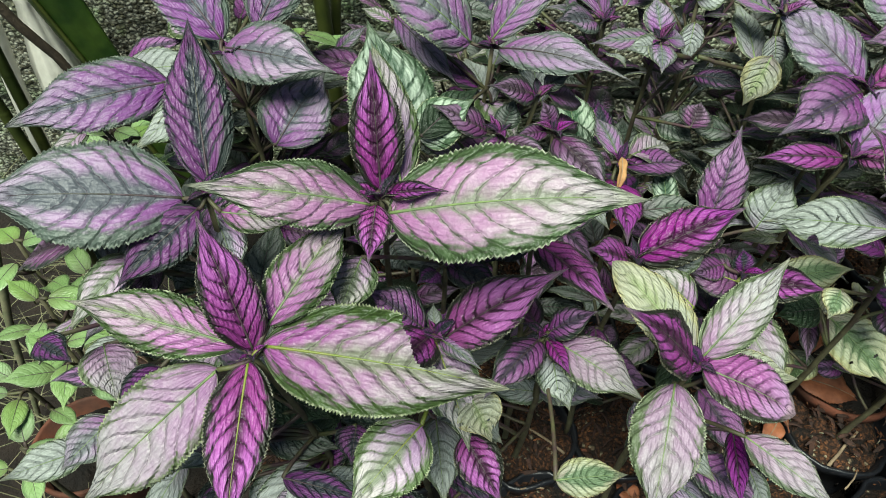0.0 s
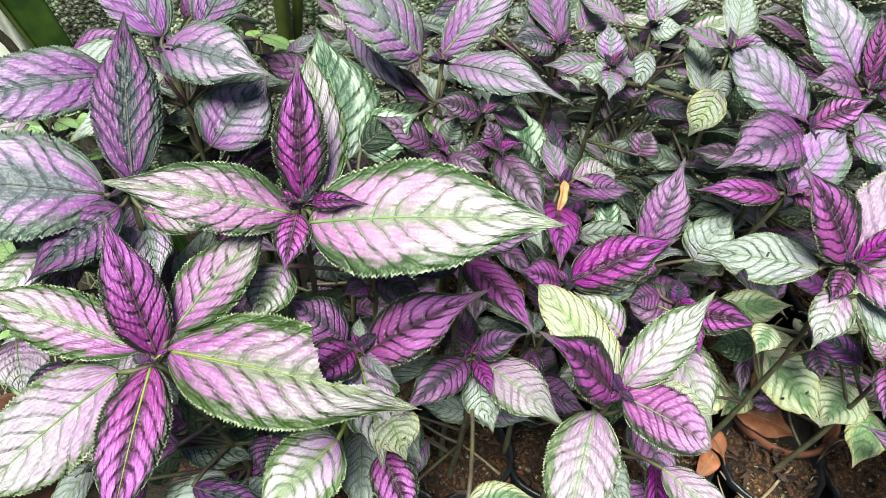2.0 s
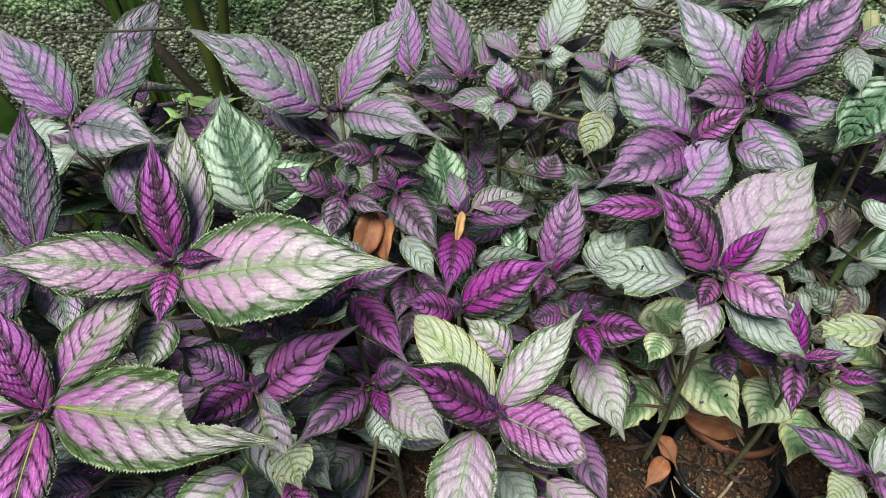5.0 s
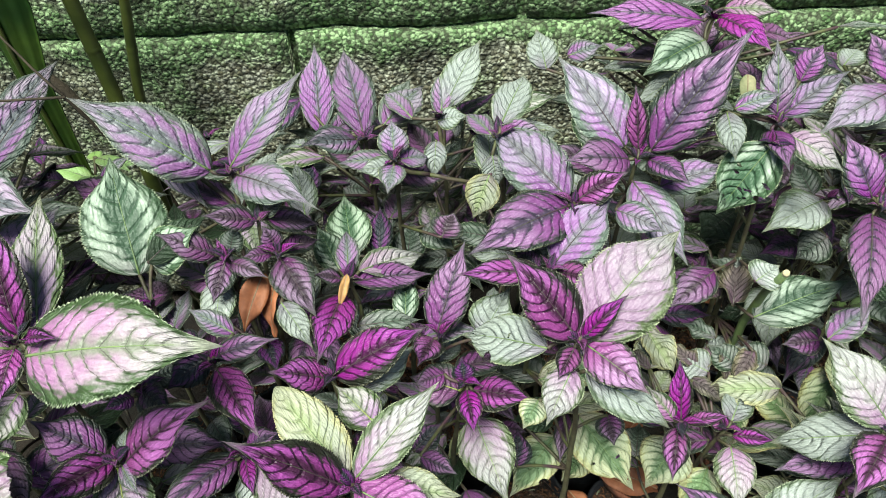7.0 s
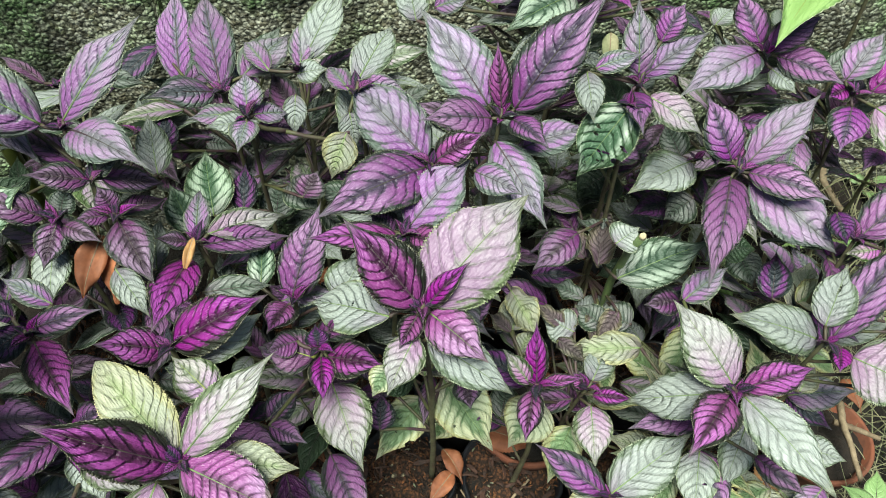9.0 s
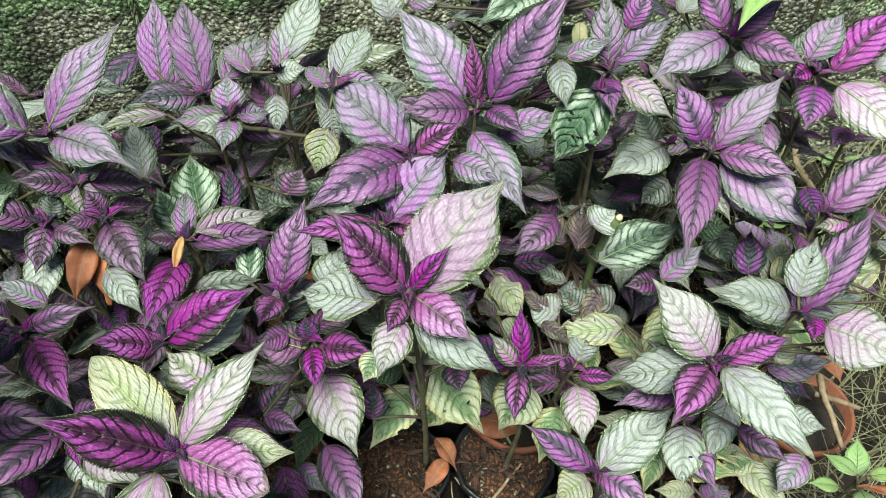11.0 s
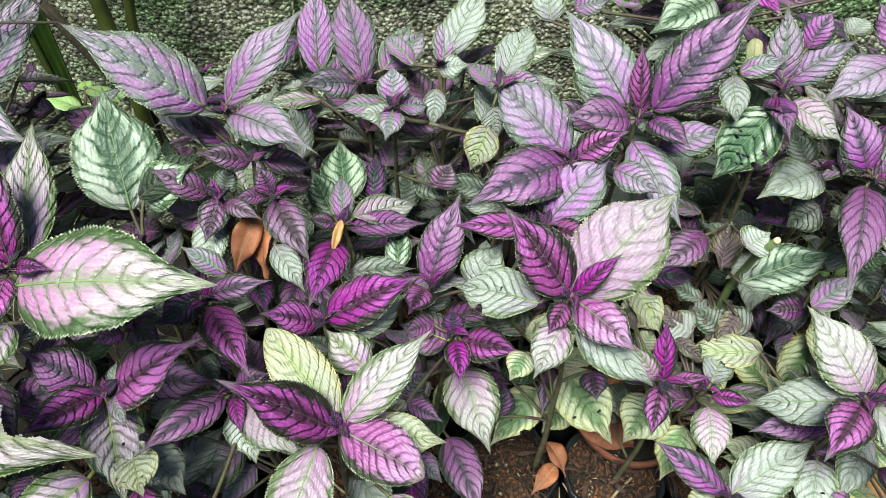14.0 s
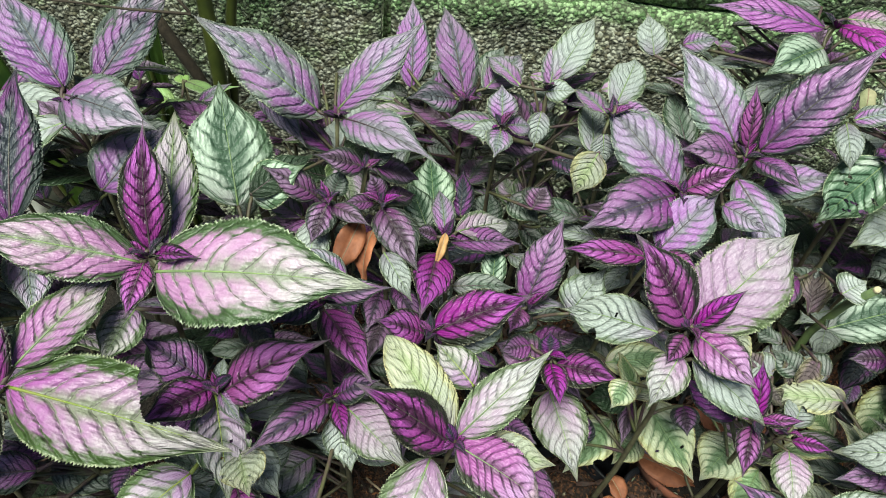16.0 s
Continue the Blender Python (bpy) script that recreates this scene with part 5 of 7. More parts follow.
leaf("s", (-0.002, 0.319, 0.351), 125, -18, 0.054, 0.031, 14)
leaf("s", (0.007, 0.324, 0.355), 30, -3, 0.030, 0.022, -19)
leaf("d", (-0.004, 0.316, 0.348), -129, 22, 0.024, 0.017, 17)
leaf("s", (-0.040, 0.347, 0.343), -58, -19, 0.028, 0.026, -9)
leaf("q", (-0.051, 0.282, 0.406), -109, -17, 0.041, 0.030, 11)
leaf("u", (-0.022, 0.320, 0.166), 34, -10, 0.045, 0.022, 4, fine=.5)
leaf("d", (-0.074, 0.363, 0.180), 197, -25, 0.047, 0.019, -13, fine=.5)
plant((0.251, 0.364, 0.284), (0.240, 0.381), "small plant with dark magenta leaves and pale lower leaves")
leaf("u", (0.234, 0.369, 0.290), -165, -9, 0.028, 0.023, 18)
leaf("m", (0.258, 0.359, 0.279), -25, 19, 0.059, 0.033, -19)
leaf("m", (0.253, 0.359, 0.279), -84, 12, 0.050, 0.022, -2)
leaf("u", (0.246, 0.359, 0.279), 163, 6, 0.046, 0.039, 17, rib=1)
leaf("d", (0.251, 0.366, 0.286), 99, 55, 0.019, 0.020, 3)
leaf("o", (0.259, 0.356, 0.239), -70, -15, 0.081, 0.048, -6)
leaf("v", (0.249, 0.337, 0.135), -65, -12, 0.083, 0.039, -5)
leaf("d", (0.204, 0.329, 0.230), 45, 8, 0.037, 0.025, -13)
leaf("v", (0.213, 0.304, 0.267), -25, -9, 0.034, 0.019, -13)
leaf("f", (0.243, 0.380, 0.124), 245, -6, 0.065, 0.034, -21, fine=.5)
leaf("d", (0.245, 0.376, 0.214), 82, -15, 0.059, 0.031, 6, fine=.5)
leaf("u", (0.178, 0.446, 0.146), 131, 18, 0.057, 0.025, 14, fine=.5)
leaf("l", (0.215, 0.336, 0.099), 319, -22, 0.042, 0.023, -7, fine=.5)
leaf("e", (0.259, 0.415, 0.119), 226, -12, 0.045, 0.022, -4, fine=.5)
leaf("f", (0.162, 0.341, 0.101), 171, 12, 0.038, 0.016, -16, fine=.5)
leaf("d", (0.164, 0.384, 0.124), 54, -16, 0.037, 0.020, -16, fine=.5)
leaf("u", (0.281, 0.374, 0.190), 7, -27, 0.036, 0.018, -4, fine=.5)
plant((0.438, 0.335, 0.257), (0.438, 0.348), "small plant with vivid magenta young leaves with near-black veins")
leaf("m", (0.437, 0.337, 0.258), 88, 44, 0.053, 0.020, 9)
leaf("m", (0.441, 0.335, 0.257), 3, 9, 0.038, 0.013, -16, fold=40)
leaf("m", (0.434, 0.332, 0.254), -106, -16, 0.046, 0.023, -4)
leaf("p", (0.431, 0.336, 0.258), 137, 38, 0.039, 0.019, 21)
leaf("y", (0.428, 0.409, 0.233), 71, 19, 0.044, 0.033, 1)
leaf("y", (0.433, 0.391, 0.220), 51, 17, 0.028, 0.021, -5)
leaf("c", (0.421, 0.389, 0.260), 134, 9, 0.028, 0.014, 16, ruffle=9, fold=50)
leaf("d", (0.433, 0.353, 0.226), 131, -3, 0.061, 0.032, 15, fine=.5)
leaf("s", (0.418, 0.358, 0.155), 72, -22, 0.061, 0.031, 6, fine=.5)
leaf("q", (0.437, 0.407, 0.200), 99, -30, 0.050, 0.026, -17, fine=.5)
leaf("q", (0.433, 0.379, 0.092), 124, -17, 0.044, 0.019, -7, fine=.5)
plant((0.499, 0.364, 0.194), (0.498, 0.386), "medium plant with yellow-green leaves")
leaf("m", (0.504, 0.359, 0.190), -14, 7, 0.038, 0.018, -18)
leaf("m", (0.499, 0.364, 0.194), 123, 7, 0.020, 0.020, 18)
leaf("o", (0.502, 0.351, 0.183), -96, -9, 0.059, 0.036, -9)
leaf("w", (0.504, 0.369, 0.199), 58, -4, 0.053, 0.029, 1)
leaf("e", (0.457, 0.364, 0.170), -134, -16, 0.055, 0.050, 5)
leaf("e", (0.490, 0.352, 0.139), -121, -16, 0.061, 0.038, -1)
leaf("w", (0.497, 0.425, 0.200), 146, 1, 0.037, 0.037, 21)
leaf("c", (0.487, 0.432, 0.200), 133, 8, 0.037, 0.019, 17, ruffle=9, fold=50)
leaf("c", (0.478, 0.417, 0.200), -43, -7, 0.036, 0.019, -17, ruffle=9, fold=50)
leaf("u", (0.490, 0.370, 0.163), 173, -24, 0.059, 0.026, 10, fine=.5)
leaf("e", (0.519, 0.377, 0.138), 355, 5, 0.055, 0.023, 16, fine=.5)
leaf("u", (0.509, 0.368, 0.137), 126, -18, 0.076, 0.036, -7, fine=.5)
leaf("v", (0.488, 0.497, 0.149), 162, 18, 0.073, 0.032, 16, fine=.5)
leaf("e", (0.545, 0.440, 0.123), 263, -5, 0.047, 0.024, 3, fine=.5)
leaf("y", (0.550, 0.449, 0.075), 156, -11, 0.053, 0.022, 14, fine=.5)
leaf("e", (0.571, 0.332, 0.100), 163, -11, 0.036, 0.016, 12, fine=.5)
leaf("y", (0.532, 0.402, 0.119), 226, 1, 0.036, 0.017, -20, fine=.5)
leaf("y", (0.533, 0.381, 0.102), 165, -17, 0.037, 0.019, -21, fine=.5)
leaf("v", (0.430, 0.390, 0.083), 189, 13, 0.046, 0.021, 20, fine=.5)
leaf("y", (0.447, 0.449, 0.133), 61, -19, 0.035, 0.019, -18, fine=.5)
leaf("w", (0.514, 0.473, 0.160), 22, 20, 0.046, 0.024, 1, fine=.5)
plant((0.605, 0.315, 0.267), (0.613, 0.351), "large plant with pale silvery-pink leaves and magenta young leaves")
leaf("y", (0.557, 0.398, 0.208), 173, -10, 0.075, 0.035, 19, holes=1, ruffle=7)
leaf("o", (0.602, 0.319, 0.270), 128, 31, 0.088, 0.048, 23)
leaf("w", (0.594, 0.314, 0.265), 161, -34, 0.090, 0.042, 21)
leaf("m", (0.599, 0.312, 0.264), -135, 19, 0.095, 0.037, 1)
leaf("m", (0.610, 0.316, 0.269), 12, 4, 0.073, 0.030, -12)
leaf("w", (0.611, 0.311, 0.264), -62, -3, 0.100, 0.042, -20)
leaf("m", (0.616, 0.308, 0.262), -55, 6, 0.030, 0.013, -21, fold=40)
leaf("w", (0.609, 0.314, 0.148), -108, -15, 0.064, 0.040, -8, holes=1)
leaf("v", (0.646, 0.293, 0.179), -49, -0, 0.053, 0.025, -19)
leaf("l", (0.582, 0.405, 0.276), 28, 19, 0.055, 0.027, -11)
leaf("v", (0.604, 0.328, 0.205), 189, 1, 0.080, 0.035, 7, fine=.5)
leaf("e", (0.612, 0.333, 0.106), 308, 20, 0.082, 0.042, 20, fine=.5)
leaf("y", (0.596, 0.325, 0.095), 155, 12, 0.074, 0.040, -2, fine=.5)
leaf("q", (0.601, 0.323, 0.223), 122, 1, 0.062, 0.028, -21, fine=.5)
leaf("e", (0.602, 0.331, 0.093), 243, -28, 0.066, 0.029, 14, fine=.5)
leaf("v", (0.607, 0.323, 0.134), 286, -5, 0.076, 0.040, -14, fine=.5)
leaf("s", (0.603, 0.355, 0.118), 150, -9, 0.084, 0.036, -15, fine=.5)
leaf("q", (0.608, 0.318, 0.215), 94, -9, 0.078, 0.031, 5, fine=.5)
leaf("y", (0.595, 0.336, 0.184), 128, 21, 0.056, 0.025, -3, fine=.5)
leaf("y", (0.607, 0.331, 0.157), 124, 19, 0.085, 0.042, -9, fine=.5)
leaf("e", (0.597, 0.299, 0.100), 333, 20, 0.072, 0.032, -16, fine=.5)
leaf("q", (0.572, 0.430, 0.082), 331, 10, 0.077, 0.031, -7, fine=.5)
leaf("s", (0.582, 0.258, 0.081), 321, -21, 0.087, 0.038, -5, fine=.5)
leaf("e", (0.627, 0.424, 0.203), 228, -28, 0.083, 0.042, -9, fine=.5)
leaf("e", (0.619, 0.433, 0.082), 134, 17, 0.071, 0.036, 20, fine=.5)
leaf("l", (0.640, 0.270, 0.061), 25, -27, 0.057, 0.028, 19, fine=.5)
leaf("y", (0.656, 0.297, 0.100), 12, -20, 0.044, 0.024, -14, fine=.5)
leaf("y", (0.605, 0.255, 0.124), 177, 19, 0.045, 0.021, 19, fine=.5)
leaf("u", (0.615, 0.260, 0.095), 229, 3, 0.052, 0.028, 5, fine=.5)
plant((0.500, 0.263, 0.183), (0.507, 0.297), "medium plant with violet-purple leaves with dark sunken veins")
leaf("w", (0.502, 0.264, 0.185), 28, 17, 0.094, 0.045, -7)
leaf("v", (0.496, 0.264, 0.184), 137, 2, 0.075, 0.030, 14)
leaf("v", (0.502, 0.261, 0.182), -42, -1, 0.052, 0.031, -15)
leaf("y", (0.490, 0.259, 0.179), -157, -11, 0.037, 0.034, 8)
leaf("e", (0.477, 0.260, 0.111), 234, 0, 0.069, 0.033, -21, fine=.5)
leaf("y", (0.498, 0.262, 0.113), 287, -3, 0.055, 0.028, 12, fine=.5)
leaf("q", (0.534, 0.294, 0.060), 284, -18, 0.079, 0.034, -6, fine=.5)
leaf("d", (0.651, 0.215, 0.130), 156, -16, 0.057, 0.030, 13, fine=.5)
leaf("y", (0.536, 0.306, 0.080), 68, -1, 0.038, 0.020, -5, fine=.5)
leaf("y", (0.446, 0.253, 0.150), 276, -29, 0.046, 0.023, -3, fine=.5)
leaf("v", (0.613, 0.333, 0.123), 22, -6, 0.044, 0.018, -17, fine=.5)
leaf("e", (0.533, 0.247, 0.143), 343, -26, 0.050, 0.025, -21, fine=.5)
leaf("v", (0.437, 0.262, 0.128), 304, 20, 0.058, 0.029, 22, fine=.5)
plant((0.690, 0.349, 0.284), (0.685, 0.383), "large plant with pale silvery leaves and one long violet leaf")
leaf("l", (0.719, 0.369, 0.150), -6, 14, 0.069, 0.036, -16)
leaf("d", (0.720, 0.369, 0.145), -48, -0, 0.051, 0.029, -22)
leaf("w", (0.717, 0.319, 0.137), -28, 8, 0.044, 0.031, -19)
leaf("w", (0.662, 0.337, 0.157), -123, -18, 0.075, 0.034, -4)
leaf("l", (0.727, 0.278, 0.130), -141, -18, 0.051, 0.030, -2)
leaf("y", (0.702, 0.347, 0.200), 46, 20, 0.031, 0.023, 2)
leaf("w", (0.684, 0.351, 0.285), 177, 24, 0.097, 0.041, 23)
leaf("w", (0.691, 0.360, 0.293), 57, 22, 0.065, 0.035, 6)
leaf("v", (0.696, 0.351, 0.286), 41, 22, 0.126, 0.038, -1)
leaf("o", (0.714, 0.337, 0.276), -42, 3, 0.070, 0.059, -24)
leaf("m", (0.704, 0.344, 0.281), -108, -19, 0.022, 0.018, -12)
leaf("e", (0.692, 0.349, 0.099), 357, -23, 0.059, 0.030, -12, fine=.5)
leaf("e", (0.693, 0.358, 0.158), 89, 9, 0.072, 0.033, 4, fine=.5)
leaf("u", (0.701, 0.347, 0.147), 108, -25, 0.050, 0.028, -7, fine=.5)
leaf("u", (0.697, 0.377, 0.237), 19, -13, 0.052, 0.026, 7, fine=.5)
leaf("e", (0.691, 0.292, 0.099), 194, 8, 0.054, 0.023, 3, fine=.5)
leaf("e", (0.617, 0.381, 0.209), 88, 5, 0.064, 0.029, 5, fine=.5)
leaf("y", (0.672, 0.302, 0.092), 297, 3, 0.083, 0.037, 6, fine=.5)
leaf("e", (0.653, 0.361, 0.174), 83, -13, 0.043, 0.018, 10, fine=.5)
leaf("d", (0.788, 0.332, 0.244), 122, -3, 0.038, 0.019, -14, fine=.5)
leaf("e", (0.728, 0.350, 0.137), 256, -23, 0.035, 0.015, 7, fine=.5)
leaf("y", (0.702, 0.291, 0.097), 312, -21, 0.040, 0.021, -17, fine=.5)
leaf("w", (0.594, 0.458, 0.124), 109, -9, 0.048, 0.023, -4, fine=.5)
leaf("v", (0.763, 0.316, 0.251), 122, 16, 0.038, 0.018, -19, fine=.5)
plant((0.646, 0.504, 0.345), (0.639, 0.534), "large plant with violet-purple leaves with dark sunken veins")
leaf("v", (0.638, 0.511, 0.351), 126, 47, 0.067, 0.038, 32)
leaf("i", (0.652, 0.508, 0.349), 33, 25, 0.103, 0.037, -11)
leaf("m", (0.645, 0.511, 0.351), 84, 0, 0.039, 0.019, 14)
leaf("v", (0.637, 0.499, 0.340), -116, 2, 0.141, 0.039, -4)
leaf("i", (0.656, 0.496, 0.339), -37, -22, 0.108, 0.057, -30)
leaf("v", (0.654, 0.501, 0.344), -38, 6, 0.074, 0.034, -29, fold=35)
leaf("s", (0.701, 0.523, 0.201), -79, -16, 0.044, 0.038, -19)
leaf("f", (0.623, 0.446, 0.301), -14, 9, 0.031, 0.029, -24)
leaf("u", (0.599, 0.434, 0.236), 178, -11, 0.035, 0.029, 20)
leaf("d", (0.646, 0.504, 0.165), 228, -13, 0.080, 0.038, 1, fine=.5)
leaf("s", (0.656, 0.525, 0.238), 32, -22, 0.077, 0.035, -4, fine=.5)
leaf("q", (0.629, 0.504, 0.329), 305, -27, 0.071, 0.037, 1, fine=.5)
leaf("l", (0.662, 0.528, 0.167), 332, -9, 0.082, 0.034, 19, fine=.5)
leaf("w", (0.652, 0.500, 0.216), 66, -16, 0.083, 0.041, -3, fine=.5)
leaf("s", (0.629, 0.524, 0.161), 359, -25, 0.054, 0.024, -0, fine=.5)
leaf("w", (0.648, 0.467, 0.299), 91, -15, 0.079, 0.040, -1, fine=.5)
leaf("q", (0.636, 0.478, 0.201), 291, -8, 0.036, 0.017, -11, fine=.5)
leaf("u", (0.697, 0.532, 0.248), 326, -18, 0.039, 0.019, 17, fine=.5)
plant((0.633, 0.563, 0.304), (0.626, 0.588), "large plant with whitish silver-green leaves")
leaf("w", (0.628, 0.562, 0.303), -145, 10, 0.104, 0.048, 15)
leaf("s", (0.618, 0.567, 0.306), 104, 20, 0.044, 0.030, 19)
leaf("s", (0.630, 0.533, 0.278), 179, -54, 0.040, 0.038, 30)
leaf("d", (0.637, 0.576, 0.226), 210, 19, 0.086, 0.036, 15, fine=.5)
leaf("w", (0.642, 0.584, 0.129), 210, 10, 0.073, 0.040, -5, fine=.5)
leaf("s", (0.636, 0.571, 0.110), 45, 17, 0.082, 0.033, -9, fine=.5)
leaf("w", (0.618, 0.567, 0.189), 133, 3, 0.076, 0.034, -7, fine=.5)
leaf("w", (0.636, 0.575, 0.118), 242, 11, 0.086, 0.043, -10, fine=.5)
leaf("l", (0.639, 0.565, 0.129), 188, -30, 0.059, 0.031, -11, fine=.5)
leaf("f", (0.618, 0.577, 0.116), 178, -25, 0.052, 0.028, 14, fine=.5)
leaf("d", (0.650, 0.601, 0.184), 119, 3, 0.067, 0.031, 8, fine=.5)
leaf("u", (0.617, 0.569, 0.104), 275, -9, 0.074, 0.037, 16, fine=.5)
leaf("q", (0.530, 0.620, 0.131), 198, 15, 0.051, 0.022, -17, fine=.5)
leaf("w", (0.598, 0.602, 0.168), 58, -5, 0.061, 0.028, -1, fine=.5)
leaf("w", (0.692, 0.618, 0.143), 296, 15, 0.041, 0.020, 9, fine=.5)
leaf("l", (0.611, 0.655, 0.185), 45, 4, 0.044, 0.022, -13, fine=.5)
leaf("u", (0.569, 0.675, 0.188), 183, -11, 0.049, 0.026, 19, fine=.5)
leaf("w", (0.731, 0.525, 0.122), 1, -30, 0.036, 0.016, -14, fine=.5)
leaf("d", (0.595, 0.663, 0.162), 15, -16, 0.046, 0.023, 5, fine=.5)
leaf("d", (0.654, 0.622, 0.110), 47, -19, 0.047, 0.025, 13, fine=.5)
leaf("l", (0.657, 0.500, 0.100), 238, -23, 0.040, 0.022, -19, fine=.5)
leaf("d", (0.605, 0.577, 0.237), 289, -23, 0.039, 0.016, 19, fine=.5)
plant((0.679, 0.599, 0.409), (0.662, 0.618), "large plant with lilac-pink leaves with dark veins")
leaf("i", (0.674, 0.600, 0.409), -145, 2, 0.118, 0.044, 16)
leaf("v", (0.693, 0.596, 0.407), -37, -3, 0.066, 0.035, -33)
leaf("v", (0.677, 0.606, 0.414), 101, 24, 0.062, 0.032, 22)
leaf("v", (0.682, 0.601, 0.411), 19, 24, 0.064, 0.031, -20)
leaf("w", (0.687, 0.587, 0.399), -58, -14, 0.034, 0.024, -30)
leaf("d", (0.675, 0.640, 0.225), 280, -21, 0.055, 0.024, 7, fine=.5)
leaf("d", (0.681, 0.629, 0.295), 260, -21, 0.053, 0.021, 17, fine=.5)
leaf("q", (0.669, 0.620, 0.315), 108, 3, 0.082, 0.037, -18, fine=.5)
leaf("q", (0.672, 0.608, 0.338), 340, 16, 0.072, 0.031, 21, fine=.5)
leaf("w", (0.657, 0.604, 0.358), 359, 18, 0.087, 0.037, 20, fine=.5)
leaf("v", (0.689, 0.617, 0.372), 43, -17, 0.064, 0.035, 2, fine=.5)
leaf("v", (0.678, 0.599, 0.325), 309, 21, 0.080, 0.039, -6, fine=.5)
leaf("u", (0.687, 0.622, 0.321), 98, -2, 0.051, 0.025, -15, fine=.5)
leaf("w", (0.681, 0.632, 0.361), 100, 15, 0.063, 0.034, -16, fine=.5)
leaf("q", (0.683, 0.596, 0.277), 164, -26, 0.069, 0.031, 13, fine=.5)
leaf("s", (0.669, 0.618, 0.274), 70, 17, 0.052, 0.023, 2, fine=.5)
leaf("u", (0.705, 0.619, 0.363), 102, 9, 0.076, 0.031, -21, fine=.5)
leaf("u", (0.770, 0.628, 0.200), 124, -19, 0.068, 0.033, 20, fine=.5)
leaf("d", (0.713, 0.650, 0.321), 21, -17, 0.064, 0.033, 11, fine=.5)
leaf("w", (0.706, 0.685, 0.295), 2, -20, 0.045, 0.024, 15, fine=.5)
leaf("u", (0.649, 0.680, 0.310), 126, 20, 0.041, 0.017, -9, fine=.5)
leaf("u", (0.620, 0.626, 0.300), 233, 2, 0.059, 0.027, -12, fine=.5)
leaf("u", (0.595, 0.730, 0.385), 356, 22, 0.054, 0.022, 12, fine=.5)
leaf("s", (0.700, 0.714, 0.296), 126, -20, 0.044, 0.021, -11, fine=.5)
leaf("w", (0.661, 0.673, 0.393), 49, -5, 0.057, 0.028, -6, fine=.5)
leaf("u", (0.684, 0.711, 0.374), 106, -14, 0.046, 0.020, -2, fine=.5)
plant((0.536, 0.532, 0.425), (0.555, 0.550), "medium plant with lilac leaves and one magenta young leaf")
leaf("l", (0.536, 0.538, 0.430), 104, 64, 0.066, 0.029, 22)
leaf("i", (0.541, 0.537, 0.430), 13, 35, 0.064, 0.029, -26)
leaf("v", (0.530, 0.527, 0.420), -99, 11, 0.070, 0.025, -9)
leaf("o", (0.545, 0.523, 0.418), -24, -25, 0.061, 0.030, -33)
leaf("l", (0.494, 0.532, 0.442), 9, 14, 0.043, 0.020, -28)
leaf("v", (0.553, 0.551, 0.455), 49, 29, 0.043, 0.026, -9)
leaf("w", (0.485, 0.525, 0.443), -88, -27, 0.045, 0.024, -10)
leaf("c", (0.538, 0.561, 0.234), -59, -15, 0.040, 0.021, -20, ruffle=9, fold=50)
leaf("w", (0.542, 0.535, 0.337), 159, -16, 0.057, 0.027, -0, fine=.5)
leaf("u", (0.544, 0.546, 0.306), 41, 0, 0.052, 0.023, 1, fine=.5)
leaf("d", (0.545, 0.545, 0.332), 40, -14, 0.058, 0.028, 16, fine=.5)
leaf("u", (0.510, 0.527, 0.238), 110, 12, 0.058, 0.028, 2, fine=.5)
leaf("w", (0.527, 0.563, 0.383), 39, -2, 0.079, 0.034, -1, fine=.5)
leaf("q", (0.495, 0.604, 0.223), 69, -26, 0.073, 0.040, -1, fine=.5)
leaf("u", (0.493, 0.603, 0.215), 263, 7, 0.047, 0.025, 9, fine=.5)
plant((0.519, 0.498, 0.429), (0.527, 0.531), "medium plant with plain dark green leaves")
leaf("s", (0.557, 0.431, 0.200), 144, 0, 0.037, 0.037, 22)
leaf("s", (0.527, 0.431, 0.200), 132, 5, 0.036, 0.030, 21)
leaf("g", (0.519, 0.497, 0.428), -154, -54, 0.076, 0.049, 23, holes=5)
leaf("f", (0.570, 0.616, 0.243), -151, -20, 0.054, 0.062, 17)
leaf("g", (0.535, 0.450, 0.254), 14, 14, 0.100, 0.048, -17)
leaf("u", (0.492, 0.471, 0.300), -148, -18, 0.057, 0.034, 15)
leaf("d", (0.466, 0.507, 0.191), -5, 4, 0.057, 0.028, -22)
leaf("w", (0.519, 0.444, 0.314), 27, 18, 0.028, 0.033, -15)
leaf("c", (0.543, 0.440, 0.212), -132, -19, 0.041, 0.022, 5, ruffle=9, fold=50)
leaf("s", (0.511, 0.460, 0.210), 148, 3, 0.037, 0.019, 22, ruffle=9, fold=50)
leaf("c", (0.517, 0.461, 0.260), 75, 20, 0.057, 0.028, 3, ruffle=9, fold=50)
leaf("c", (0.511, 0.479, 0.250), 117, 14, 0.046, 0.024, 17, ruffle=9, fold=50)
leaf("s", (0.533, 0.490, 0.270), 140, 6, 0.038, 0.020, 23, ruffle=9, fold=50)
leaf("c", (0.504, 0.455, 0.200), -122, -18, 0.038, 0.020, 3, ruffle=9, fold=50)
leaf("s", (0.552, 0.472, 0.190), -110, -19, 0.046, 0.024, -3, ruffle=9, fold=50)
leaf("c", (0.528, 0.454, 0.200), -111, -19, 0.041, 0.022, -2, ruffle=9, fold=50)
leaf("v", (0.503, 0.515, 0.363), 34, -23, 0.086, 0.045, -16, fine=.5)
leaf("f", (0.530, 0.516, 0.384), 96, 13, 0.080, 0.034, 7, fine=.5)
